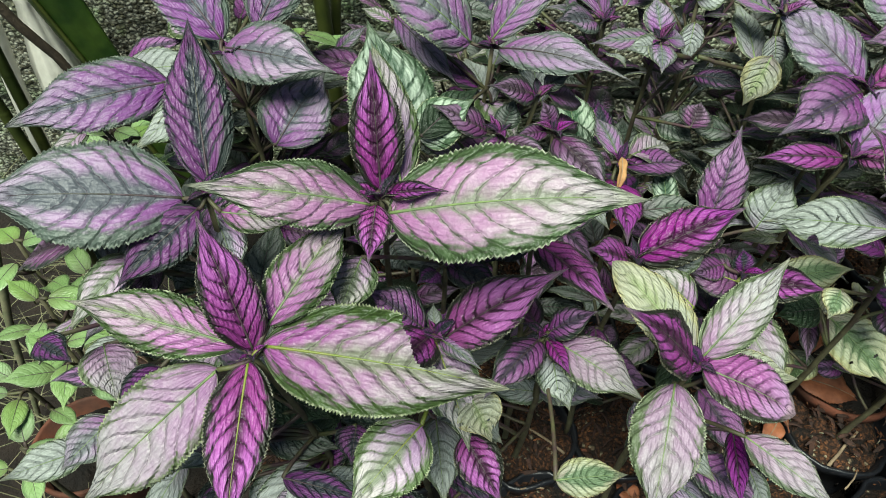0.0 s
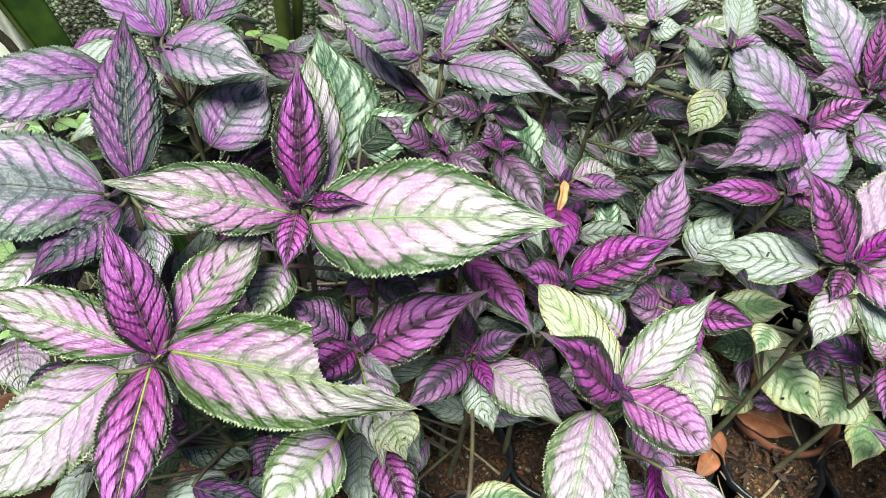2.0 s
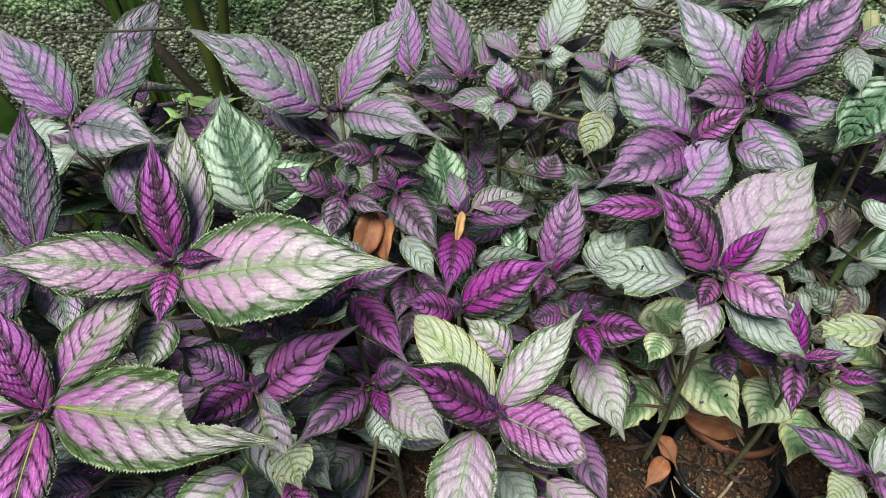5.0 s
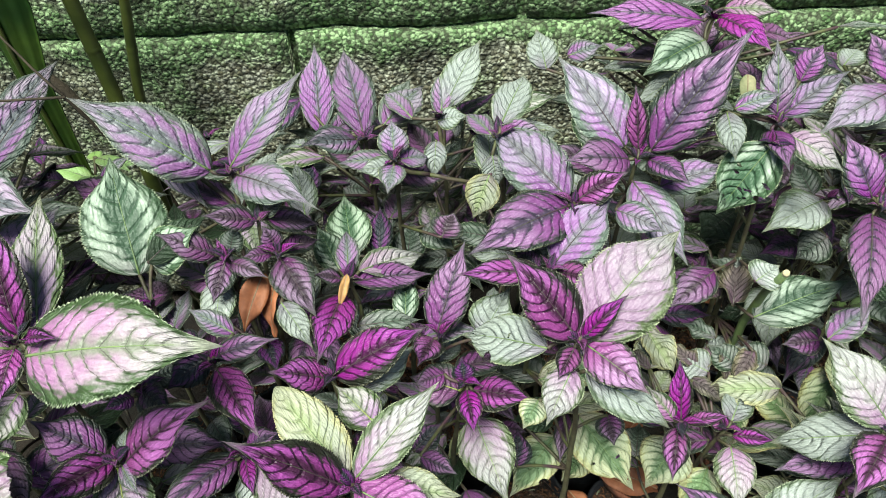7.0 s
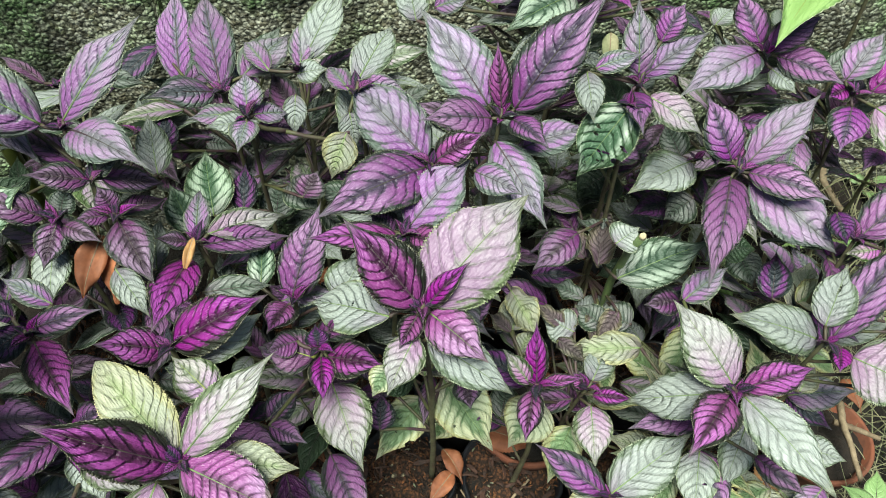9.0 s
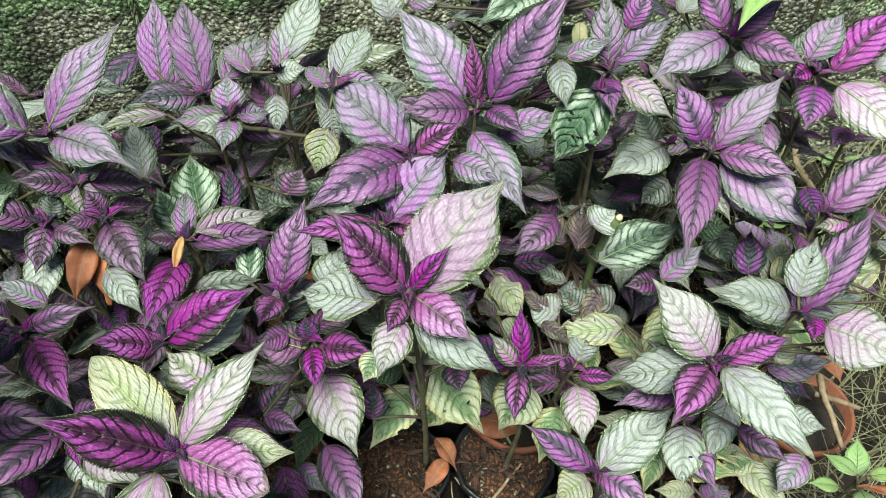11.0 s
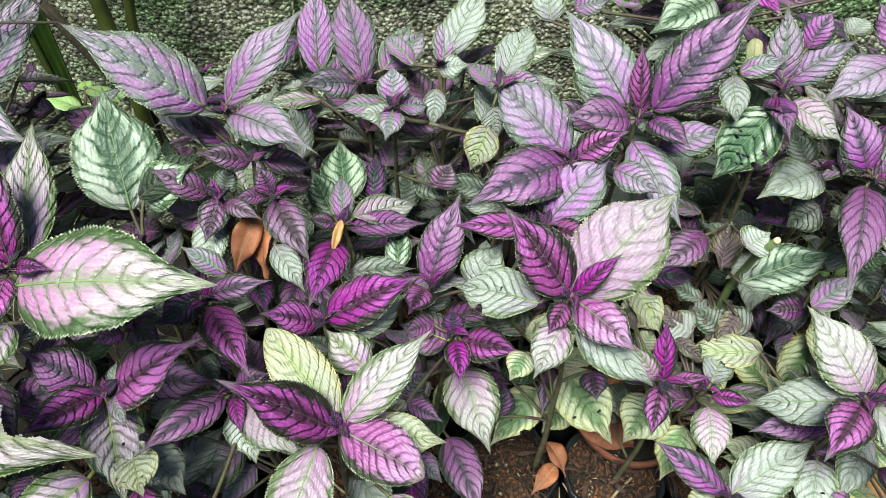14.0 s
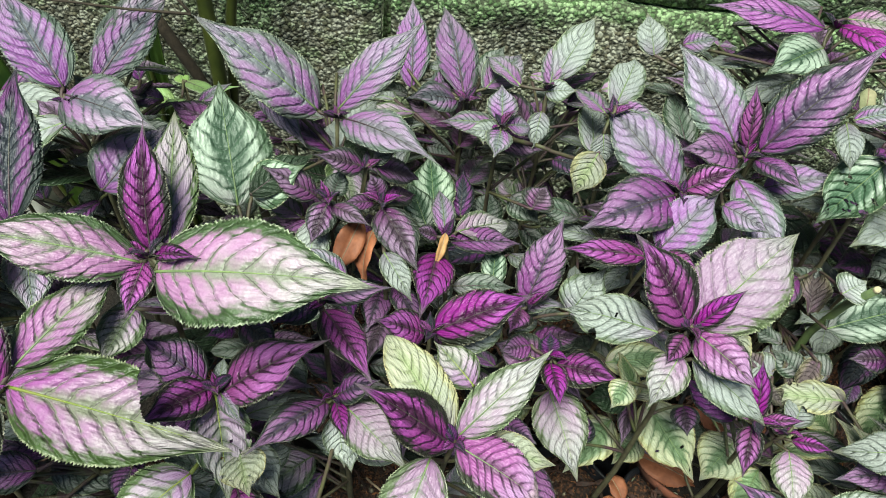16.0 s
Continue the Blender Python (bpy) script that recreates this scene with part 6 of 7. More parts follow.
leaf("v", (0.517, 0.531, 0.233), 188, -20, 0.058, 0.031, -2, fine=.5)
leaf("q", (0.512, 0.533, 0.265), 142, -12, 0.055, 0.022, 11, fine=.5)
leaf("s", (0.458, 0.612, 0.272), 174, 11, 0.045, 0.024, 8, fine=.5)
plant((0.764, 0.562, 0.386), (0.773, 0.589), "medium plant with magenta and pink leaves at the bed's end")
leaf("v", (0.763, 0.553, 0.378), -116, -29, 0.049, 0.037, -7)
leaf("i", (0.758, 0.573, 0.395), 40, 30, 0.063, 0.036, -7)
leaf("m", (0.781, 0.562, 0.388), 29, 28, 0.095, 0.045, -11)
leaf("o", (0.786, 0.551, 0.378), -60, -11, 0.098, 0.051, -31)
leaf("m", (0.759, 0.567, 0.389), -170, -23, 0.018, 0.024, 22)
leaf("s", (0.765, 0.575, 0.229), 126, 4, 0.071, 0.029, -6, fine=.5)
leaf("f", (0.759, 0.598, 0.231), 129, -11, 0.071, 0.030, -4, fine=.5)
leaf("l", (0.744, 0.580, 0.316), 241, -21, 0.078, 0.040, -8, fine=.5)
leaf("v", (0.763, 0.607, 0.348), 48, -23, 0.055, 0.029, 2, fine=.5)
leaf("d", (0.764, 0.600, 0.213), 286, -18, 0.079, 0.042, 2, fine=.5)
leaf("u", (0.769, 0.571, 0.351), 55, 9, 0.081, 0.035, 14, fine=.5)
leaf("u", (0.767, 0.593, 0.250), 47, 4, 0.070, 0.037, 3, fine=.5)
leaf("w", (0.752, 0.574, 0.330), 120, 1, 0.077, 0.036, 2, fine=.5)
leaf("s", (0.768, 0.593, 0.342), 6, -3, 0.067, 0.034, 6, fine=.5)
leaf("s", (0.771, 0.721, 0.348), 70, -1, 0.067, 0.030, -12, fine=.5)
leaf("d", (0.821, 0.496, 0.183), 88, -20, 0.069, 0.034, -15, fine=.5)
leaf("q", (0.787, 0.602, 0.325), 132, 7, 0.036, 0.016, -3, fine=.5)
leaf("f", (0.730, 0.634, 0.365), 80, -0, 0.056, 0.030, 22, fine=.5)
leaf("d", (0.736, 0.620, 0.186), 204, -10, 0.041, 0.017, -12, fine=.5)
leaf("d", (0.730, 0.575, 0.325), 17, -15, 0.036, 0.016, 18, fine=.5)
leaf("d", (0.775, 0.601, 0.343), 138, -6, 0.042, 0.017, 10, fine=.5)
leaf("s", (0.822, 0.585, 0.343), 12, 13, 0.043, 0.020, 14, fine=.5)
leaf("w", (0.834, 0.572, 0.382), 3, -1, 0.059, 0.030, -8, fine=.5)
leaf("f", (0.829, 0.715, 0.315), 61, -8, 0.047, 0.023, 0, fine=.5)
leaf("q", (0.758, 0.627, 0.309), 317, -15, 0.038, 0.017, 16, fine=.5)
leaf("f", (0.746, 0.668, 0.282), 53, -21, 0.039, 0.018, 3, fine=.5)
leaf("v", (0.827, 0.598, 0.181), 91, -20, 0.039, 0.021, -17, fine=.5)
plant((0.744, 0.439, 0.315), (0.747, 0.451), "medium plant with dull slate-grey leaves in shade")
leaf("v", (0.748, 0.440, 0.317), 28, 25, 0.094, 0.040, -8)
leaf("d", (0.727, 0.459, 0.331), -86, -19, 0.033, 0.023, -20)
leaf("p", (0.767, 0.430, 0.310), 173, -17, 0.030, 0.023, 22)
leaf("d", (0.704, 0.444, 0.219), 71, 21, 0.053, 0.034, 9)
leaf("s", (0.726, 0.452, 0.137), 320, 17, 0.071, 0.037, 1, fine=.5)
leaf("s", (0.761, 0.453, 0.170), 166, -25, 0.073, 0.038, 11, fine=.5)
leaf("e", (0.732, 0.441, 0.214), 20, -9, 0.069, 0.038, -14, fine=.5)
leaf("f", (0.739, 0.441, 0.115), 116, -7, 0.077, 0.040, 1, fine=.5)
leaf("y", (0.739, 0.442, 0.192), 56, 5, 0.080, 0.043, -6, fine=.5)
leaf("s", (0.747, 0.459, 0.279), 135, -29, 0.070, 0.035, -20, fine=.5)
leaf("u", (0.738, 0.448, 0.277), 269, -20, 0.063, 0.027, 16, fine=.5)
leaf("l", (0.721, 0.464, 0.141), 105, -10, 0.059, 0.032, -14, fine=.5)
leaf("v", (0.753, 0.462, 0.262), 38, -16, 0.050, 0.024, 13, fine=.5)
leaf("d", (0.746, 0.453, 0.193), 323, -9, 0.072, 0.032, -14, fine=.5)
leaf("e", (0.757, 0.444, 0.139), 320, -17, 0.068, 0.032, -12, fine=.5)
leaf("s", (0.825, 0.440, 0.263), 326, -24, 0.053, 0.029, 9, fine=.5)
leaf("e", (0.759, 0.421, 0.235), 355, 10, 0.067, 0.029, -2, fine=.5)
leaf("l", (0.748, 0.486, 0.201), 95, -8, 0.074, 0.035, -16, fine=.5)
leaf("l", (0.806, 0.374, 0.253), 330, -9, 0.052, 0.025, 18, fine=.5)
leaf("y", (0.811, 0.411, 0.217), 66, 15, 0.084, 0.037, 16, fine=.5)
leaf("l", (0.801, 0.496, 0.165), 108, 11, 0.059, 0.028, 9, fine=.5)
leaf("w", (0.811, 0.456, 0.117), 7, 9, 0.086, 0.036, -3, fine=.5)
leaf("v", (0.852, 0.474, 0.166), 306, 3, 0.043, 0.018, -2, fine=.5)
leaf("v", (0.846, 0.458, 0.226), 147, -4, 0.045, 0.023, 6, fine=.5)
leaf("f", (0.802, 0.467, 0.295), 257, -17, 0.039, 0.020, 15, fine=.5)
leaf("u", (0.812, 0.469, 0.284), 310, -14, 0.050, 0.025, 7, fine=.5)
leaf("d", (0.761, 0.489, 0.144), 167, 17, 0.045, 0.021, -14, fine=.5)
leaf("y", (0.844, 0.403, 0.208), 321, 8, 0.044, 0.019, 9, fine=.5)
plant((0.501, 0.648, 0.467), (0.484, 0.665), "large plant with bright violet leaves before the mossy wall")
leaf("v", (0.492, 0.646, 0.465), 162, -1, 0.112, 0.033, 35)
leaf("m", (0.507, 0.648, 0.467), -81, 11, 0.099, 0.031, -22)
leaf("p", (0.512, 0.654, 0.473), -16, 2, 0.051, 0.028, -35)
leaf("g", (0.493, 0.633, 0.452), -139, 3, 0.096, 0.045, 20)
leaf("w", (0.347, 0.666, 0.407), 100, 28, 0.051, 0.033, 8)
leaf("l", (0.363, 0.639, 0.437), 12, 11, 0.037, 0.024, -31)
leaf("u", (0.520, 0.665, 0.405), 44, 4, 0.062, 0.032, -14, fine=.5)
leaf("w", (0.508, 0.680, 0.362), 318, -0, 0.056, 0.028, -15, fine=.5)
leaf("v", (0.504, 0.663, 0.299), 15, 14, 0.054, 0.026, -0, fine=.5)
leaf("s", (0.509, 0.677, 0.360), 13, 6, 0.076, 0.033, 7, fine=.5)
leaf("w", (0.512, 0.667, 0.400), 196, -21, 0.087, 0.047, -5, fine=.5)
leaf("v", (0.488, 0.656, 0.307), 134, 1, 0.085, 0.035, 15, fine=.5)
leaf("u", (0.497, 0.670, 0.335), 87, -18, 0.053, 0.023, 6, fine=.5)
leaf("s", (0.495, 0.676, 0.283), 206, -10, 0.077, 0.040, -13, fine=.5)
leaf("u", (0.498, 0.656, 0.429), 68, 14, 0.063, 0.029, -12, fine=.5)
leaf("u", (0.490, 0.673, 0.417), 175, -11, 0.069, 0.037, 15, fine=.5)
leaf("d", (0.504, 0.675, 0.273), 31, -23, 0.070, 0.029, 13, fine=.5)
leaf("q", (0.520, 0.679, 0.293), 16, -21, 0.086, 0.037, 16, fine=.5)
leaf("l", (0.425, 0.709, 0.400), 67, -26, 0.070, 0.035, -4, fine=.5)
leaf("u", (0.570, 0.697, 0.424), 17, -24, 0.065, 0.029, -22, fine=.5)
leaf("v", (0.612, 0.712, 0.335), 126, 19, 0.072, 0.030, -3, fine=.5)
leaf("f", (0.543, 0.701, 0.408), 6, -28, 0.057, 0.027, 11, fine=.5)
leaf("u", (0.441, 0.687, 0.339), 164, 17, 0.077, 0.031, -5, fine=.5)
leaf("q", (0.516, 0.686, 0.293), 47, 12, 0.064, 0.033, -13, fine=.5)
leaf("w", (0.487, 0.563, 0.296), 73, -13, 0.061, 0.025, 7, fine=.5)
leaf("w", (0.464, 0.673, 0.405), 152, -19, 0.067, 0.028, 13, fine=.5)
leaf("d", (0.438, 0.674, 0.445), 43, -24, 0.037, 0.016, 9, fine=.5)
leaf("s", (0.421, 0.684, 0.439), 15, -2, 0.048, 0.023, 18, fine=.5)
leaf("s", (0.459, 0.701, 0.362), 253, 17, 0.040, 0.019, 5, fine=.5)
leaf("w", (0.515, 0.724, 0.293), 171, 10, 0.044, 0.021, 12, fine=.5)
leaf("f", (0.443, 0.729, 0.342), 217, 11, 0.051, 0.025, -19, fine=.5)
leaf("s", (0.399, 0.712, 0.395), 347, -24, 0.036, 0.019, 4, fine=.5)
leaf("s", (0.402, 0.716, 0.331), 172, 4, 0.044, 0.023, 2, fine=.5)
leaf("w", (0.450, 0.736, 0.407), 335, 17, 0.058, 0.024, 11, fine=.5)
leaf("s", (0.621, 0.642, 0.455), 332, 10, 0.052, 0.023, 12, fine=.5)
leaf("s", (0.453, 0.685, 0.386), 32, -27, 0.035, 0.017, -10, fine=.5)
leaf("u", (0.451, 0.735, 0.363), 80, 11, 0.048, 0.023, -8, fine=.5)
leaf("l", (0.529, 0.725, 0.316), 180, 18, 0.038, 0.017, 13, fine=.5)
leaf("s", (0.522, 0.729, 0.446), 168, -17, 0.058, 0.031, 2, fine=.5)
leaf("d", (0.572, 0.627, 0.442), 304, 5, 0.059, 0.031, 6, fine=.5)
leaf("l", (0.430, 0.730, 0.359), 165, -30, 0.046, 0.020, -9, fine=.5)
leaf("q", (0.511, 0.708, 0.367), 8, -1, 0.042, 0.020, 8, fine=.5)
leaf("s", (0.563, 0.708, 0.443), 77, -8, 0.050, 0.026, 12, fine=.5)
leaf("s", (0.521, 0.724, 0.414), 142, -25, 0.040, 0.018, 19, fine=.5)
leaf("u", (0.429, 0.677, 0.339), 83, -23, 0.036, 0.015, 14, fine=.5)
leaf("u", (0.555, 0.662, 0.317), 278, 21, 0.045, 0.021, 20, fine=.5)

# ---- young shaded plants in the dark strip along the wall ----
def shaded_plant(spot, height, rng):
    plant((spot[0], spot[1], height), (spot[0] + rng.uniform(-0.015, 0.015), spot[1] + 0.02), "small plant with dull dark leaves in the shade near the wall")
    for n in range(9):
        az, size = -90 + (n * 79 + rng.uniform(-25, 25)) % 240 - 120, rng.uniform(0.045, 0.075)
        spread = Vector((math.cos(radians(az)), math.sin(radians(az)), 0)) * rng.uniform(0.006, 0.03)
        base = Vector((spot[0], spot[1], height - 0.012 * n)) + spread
        # mostly dark kinds, so the strip's shade is partly put in by leaf colour
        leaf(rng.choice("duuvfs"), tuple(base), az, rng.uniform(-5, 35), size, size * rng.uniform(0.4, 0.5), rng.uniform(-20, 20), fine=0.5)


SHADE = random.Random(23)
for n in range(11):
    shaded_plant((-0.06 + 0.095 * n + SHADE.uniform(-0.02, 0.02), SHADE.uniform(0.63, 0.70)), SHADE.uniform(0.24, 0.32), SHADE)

# ---- weeds between the plants ----
def weed(spot, height, spread, count, label):
    plant((spot[0], spot[1], height), (spot[0], spot[1] + 0.01), label, -0.09, "weed", "weeds")
    top = Vector((spot[0], spot[1], height))
    for n in range(count):
        az = n * 137 + RNG.uniform(-25, 25)
        drop = 0.008 * n
        away = Vector((math.cos(radians(az)), math.sin(radians(az)), 0)) * (spread * (0.2 + 0.8 * n / count))
        size = RNG.uniform(0.03, 0.046)
        leaf("h", tuple(top + away - Vector((0, 0, drop))), az, RNG.uniform(-15, 25), size, size * RNG.uniform(0.48, 0.58), RNG.uniform(-15, 15), fine=0.4, ruffle=0.4, blunt=0)


for spot, height, spread, count in (((-0.372, 0.40), 0.285, 0.03, 7), ((-0.335, 0.345), 0.275, 0.03, 7), ((-0.306, 0.305), 0.27, 0.025, 7), ((-0.315, 0.385), 0.26, 0.02, 5),
                                    ((-0.33, 0.55), 0.29, 0.025, 6), ((-0.305, 0.50), 0.325, 0.022, 6), ((-0.143, 0.625), 0.345, 0.02, 5), ((-0.40, 0.33), 0.17, 0.03, 6), ((-0.38, 0.27), 0.15, 0.03, 5)):
    weed(spot, height, spread, count, "small bright green weed with oval leaves at the bed's edge")
for spot, height in (((0.80, 0.262), 0.10),):
    weed(spot, height, 0.02, 6, "light green weed with soft leaves beside dry grass")
weed((1.06, 0.78), 0.05, 0.012, 5, "tiny yellow-green clover in dry grass")
for spot, height in (((0.79, 0.66), 0.17), ((0.72, 0.57), 0.12), ((0.90, 0.63), 0.12)):
    weed(spot, height, 0.025, 6, "small green weed in the shade of taller plants")


# ---- the broad-leaved plant whose leaf hangs in over the bed ----
def build_overhang():
    plant((0.86, 0.77, 0.62), (0.92, 0.78), "tall plant with one broad plain light green leaf", -0.09, "broad_leaved_plant", "tall plants")
    leaf("h", (0.775, 0.685, 0.478), -131, -6, 0.185, 0.065, 0, fine=0.7, ruffle=0.5, rib=1)


build_overhang()


# ---- green canes and the white pot by the wall ----
def cane(points, radii, label):
    ob = tagged(new("cane"), label, "plant stem", "canes by the wall")
    ob.location = points[0]
    verts, faces = tube([Vector(p) - Vector(points[0]) for p in points], radii, 12)
    mesh_object("stalk", verts, faces, CANE, ob)
    for k in (0.3, 0.62):
        n = k * (len(points) - 1)
        a, b = Vector(points[int(n)]), Vector(points[min(int(n) + 1, len(points) - 1)])
        p = a.lerp(b, n - int(n)) - Vector(points[0])
        way = (b - a).normalized()
        r = radii[int(n)]
        verts, faces = tube([p - way * 0.003, p - way * 0.001, p + way * 0.001, p + way * 0.003], [r, r * 1.04, r * 1.04, r], 12, False)
        mesh_object("joint", verts, faces, CANE, ob)


cane([(-0.128, 0.69, -0.1), (-0.130, 0.695, 0.15), (-0.134, 0.70, 0.38), (-0.137, 0.70, 0.49), (-0.142, 0.70, 0.8)], [0.010, 0.009, 0.0085, 0.008, 0.006], "olive green cane as thick as a finger")
cane([(-0.16, 0.71, -0.1), (-0.14, 0.715, 0.15), (-0.115, 0.72, 0.37), (-0.092, 0.72, 0.476), (-0.05, 0.72, 0.8)], [0.007, 0.0065, 0.006, 0.0055, 0.004], "slender olive green cane before the wall")


def strap(points, widths, side, label):
    """A broad fleshy leaf blade with a fold and raised ridges along it."""
    ob = tagged(new("strap_leaf"), label, "leaf", "strap leaves by the wall")
    ob.location = points[0]
    line = []
    for a, b in zip(points, points[1:]):
        line += [Vector(a).lerp(Vector(b), k / 8) - Vector(points[0]) for k in range(8)]
    line.append(Vector(points[-1]) - Vector(points[0]))
    verts, faces, cols = [], [], 17
    for n, p in enumerate(line):
        k = n / (len(line) - 1) * (len(widths) - 1)
        w = widths[min(int(k), len(widths) - 2)] * (1 - k % 1) + widths[min(int(k) + 1, len(widths) - 1)] * (k % 1) if k < len(widths) - 1 else widths[-1]
        ahead = (line[min(n + 1, len(line) - 1)] - line[max(n - 1, 0)]).normalized()
        across = (Vector(side) - ahead * ahead.dot(Vector(side))).normalized()
        up = ahead.cross(across)
        for c in range(cols):
            v = 2 * c / (cols - 1) - 1
            verts.append(p + across * (v * w / 2) + up * (0.28 * w * abs(v) + 0.0012 * math.cos(14 * v)))
    top = len(verts)
    verts += [v + Vector((0, 0.002, 0.0)) for v in verts[:top]]
    for n in range(len(line) - 1):
        for c in range(cols - 1):
            a = n * cols + c
            faces += [(a, a + 1, a + 1 + cols, a + cols), (a + top, a + cols + top, a + cols + 1 + top, a + 1 + top)]
        for c in (0, cols - 1):
            a = n * cols + c
            faces.append((a, a + cols, a + cols + top, a + top))
    mesh_object("blade", verts, faces, STRAP, ob)
    verts, faces = tube([p + Vector((0, -0.001, 0)) for p in line], [0.0035 - 0.0022 * n / len(line) for n in range(len(line))], 8)
    mesh_object("midrib", verts, faces, CANE, ob)


strap([(-0.19, 0.67, -0.1), (-0.19, 0.66, 0.2), (-0.19, 0.65, 0.42), (-0.188, 0.65, 0.5), (-0.186, 0.65, 0.8)], [0.012, 0.014, 0.034, 0.058, 0.05], (1, -0.1, 0.1), "broad dark green strap leaf rising beside the wall")
strap([(-0.31, 0.66, -0.09), (-0.345, 0.65, 0.12), (-0.385, 0.645, 0.29), (-0.425, 0.645, 0.42), (-0.50, 0.66, 0.62)], [0.03, 0.045, 0.06, 0.078, 0.05], (1, -0.25, 0.2), "broad dark green strap leaf rising beside the wall")
cane([(-0.455, 0.60, -0.1), (-0.451, 0.60, 0.207), (-0.445, 0.60, 0.332), (-0.43, 0.60, 0.6)], [0.007, 0.006, 0.006, 0.005], "slender dark green cane")
cane([(-0.455, 0.58, -0.1), (-0.455, 0.58, 0.216), (-0.458, 0.58, 0.29), (-0.47, 0.58, 0.6)], [0.007, 0.006, 0.006, 0.005], "slender dark green cane")


def lathe(profile, sides=40, wobble=0.0):
    """A turned shape from rows of radius and height."""
    verts, faces = [], []
    for n, (r, z) in enumerate(profile):
        for k in range(sides):
            a = 2 * math.pi * k / sides
            q = r * (1 + wobble * noise.noise((3 * math.cos(a), 3 * math.sin(a), 14 * z + 5)))
            verts.append((q * math.cos(a), q * math.sin(a), z + 0.25 * wobble * r * noise.noise((5 * math.cos(a), 5 * math.sin(a), 2))))
    for n in range(len(profile) - 1):
        for k in range(sides):
            a, b = n * sides + k, n * sides + (k + 1) % sides
            faces.append((a, b, b + sides, a + sides))
    faces.append(tuple(range(sides))[::-1])
    faces.append(tuple(range(len(verts) - sides, len(verts))))
    return verts, faces


def pot(name, spot, radius, height, top, material, fill, label, wobble=0.0, category="pot", group="pots"):
    ob = tagged(new(name), label, category, group)
    ob.location = (spot[0], spot[1], top - height)
    verts, faces = lathe([(radius * 0.8, 0), (radius * 0.92, height * 0.55), (radius * 0.98, height - 0.016), (radius * 1.05, height - 0.014), (radius * 1.06, height - 0.002), (radius * 1.02, height),
                          (radius * 0.97, height - 0.002), (radius * 0.92, height - 0.03), (radius * 0.8, height - 0.034)], 40, wobble)
    mesh_object("wall", verts, faces, material, ob)
    dome = [(radius * k, height - 0.022 + 0.022 * (1 - (k / 0.95) ** 2)) for k in (0.95, 0.9, 0.84, 0.77, 0.7, 0.62, 0.54, 0.46, 0.38, 0.29, 0.2, 0.1)]
    verts, faces = lathe([(radius * 0.93, height - 0.04)] + dome, 44, 0.12)
    verts = [(x, y, z + 0.014 * noise.noise((x * 26 + spot[0] * 50, y * 26, 4)) + 0.007 * noise.noise((x * 80 + spot[0] * 50, y * 80, 1))) for x, y, z in verts]
    mesh_object("soil", verts, faces, fill, ob)
    return ob


def sack(spot, radius, height, label):
    """A crumpled white sack, gathered at its top."""
    ob = tagged(new("sack"), label, "sack")
    ob.location = (spot[0], spot[1], -0.1)
    verts, faces = lathe([(radius * k, height * z) for k, z in ((0.7, 0.0), (1.0, 0.08), (1.05, 0.3), (0.92, 0.55), (0.7, 0.75), (0.42, 0.88), (0.3, 0.93), (0.36, 1.0))], 48, 0.22)
    mesh_object("cloth", verts, faces, WHITE, ob)


sack((-0.485, 0.745), 0.036, 0.44, "crumpled white plastic sack leaning by the wall")
cane_white = tagged(new("pipe"), "grey-white plastic pipe standing by the mossy wall", "pipe")
cane_white.location = (-0.565, 0.72, -0.1)
verts, faces = tube([(0, 0, 0), (0.03, 0, 0.3), (0.05, 0, 0.44), (0.09, 0, 0.75)], [0.011] * 4, 20)
mesh_object("tube", verts, faces, WHITE, cane_white)
first = pot("planting_bag", (0.318, 0.365), 0.058, 0.125, 0.006, BAG, ROOT_BALL, "black plastic planting bag with brown root ball", 0.13, "planting bag", "planting bags")
for n, (x, y) in enumerate(((-0.17, 0.33), (-0.04, 0.34), (0.085, 0.35), (0.20, 0.35), (0.442, 0.362), (0.562, 0.35), (0.685, 0.345), (-0.11, 0.46), (0.02, 0.47), (0.15, 0.475), (0.272, 0.48),
                            (0.395, 0.485), (0.52, 0.48), (0.645, 0.475), (-0.06, 0.59), (0.075, 0.60), (0.20, 0.605), (0.33, 0.61), (0.46, 0.61), (0.59, 0.605), (0.72, 0.59), (0.10, 0.245), (0.23, 0.245), (0.36, 0.25), (0.49, 0.245))):
    copy_thing(first, pose(x, y, -0.119 + 0.012 * math.sin(7 * n), 2 * math.sin(3 * n), 2 * math.cos(5 * n), 77 * n))
pot("clay_pot", (0.47, 0.425), 0.062, 0.12, 0.028, CLAY, SOIL, "weathered terracotta pot half hidden under leaves", 0.02, "pot")
pot("clay_pot", (0.155, 0.285), 0.05, 0.11, 0.0, CLAY, SOIL, "weathered terracotta pot between black bags", 0.02, "pot")
pot("clay_pot", (0.82, 0.385), 0.06, 0.12, 0.02, CLAY, SOIL, "weathered terracotta pot beside dry grass", 0.02, "pot")
pot("clay_pot", (-0.39, 0.33), 0.055, 0.13, 0.03, CLAY, SOIL, "reddish terracotta pot among weeds", 0.02, "pot")


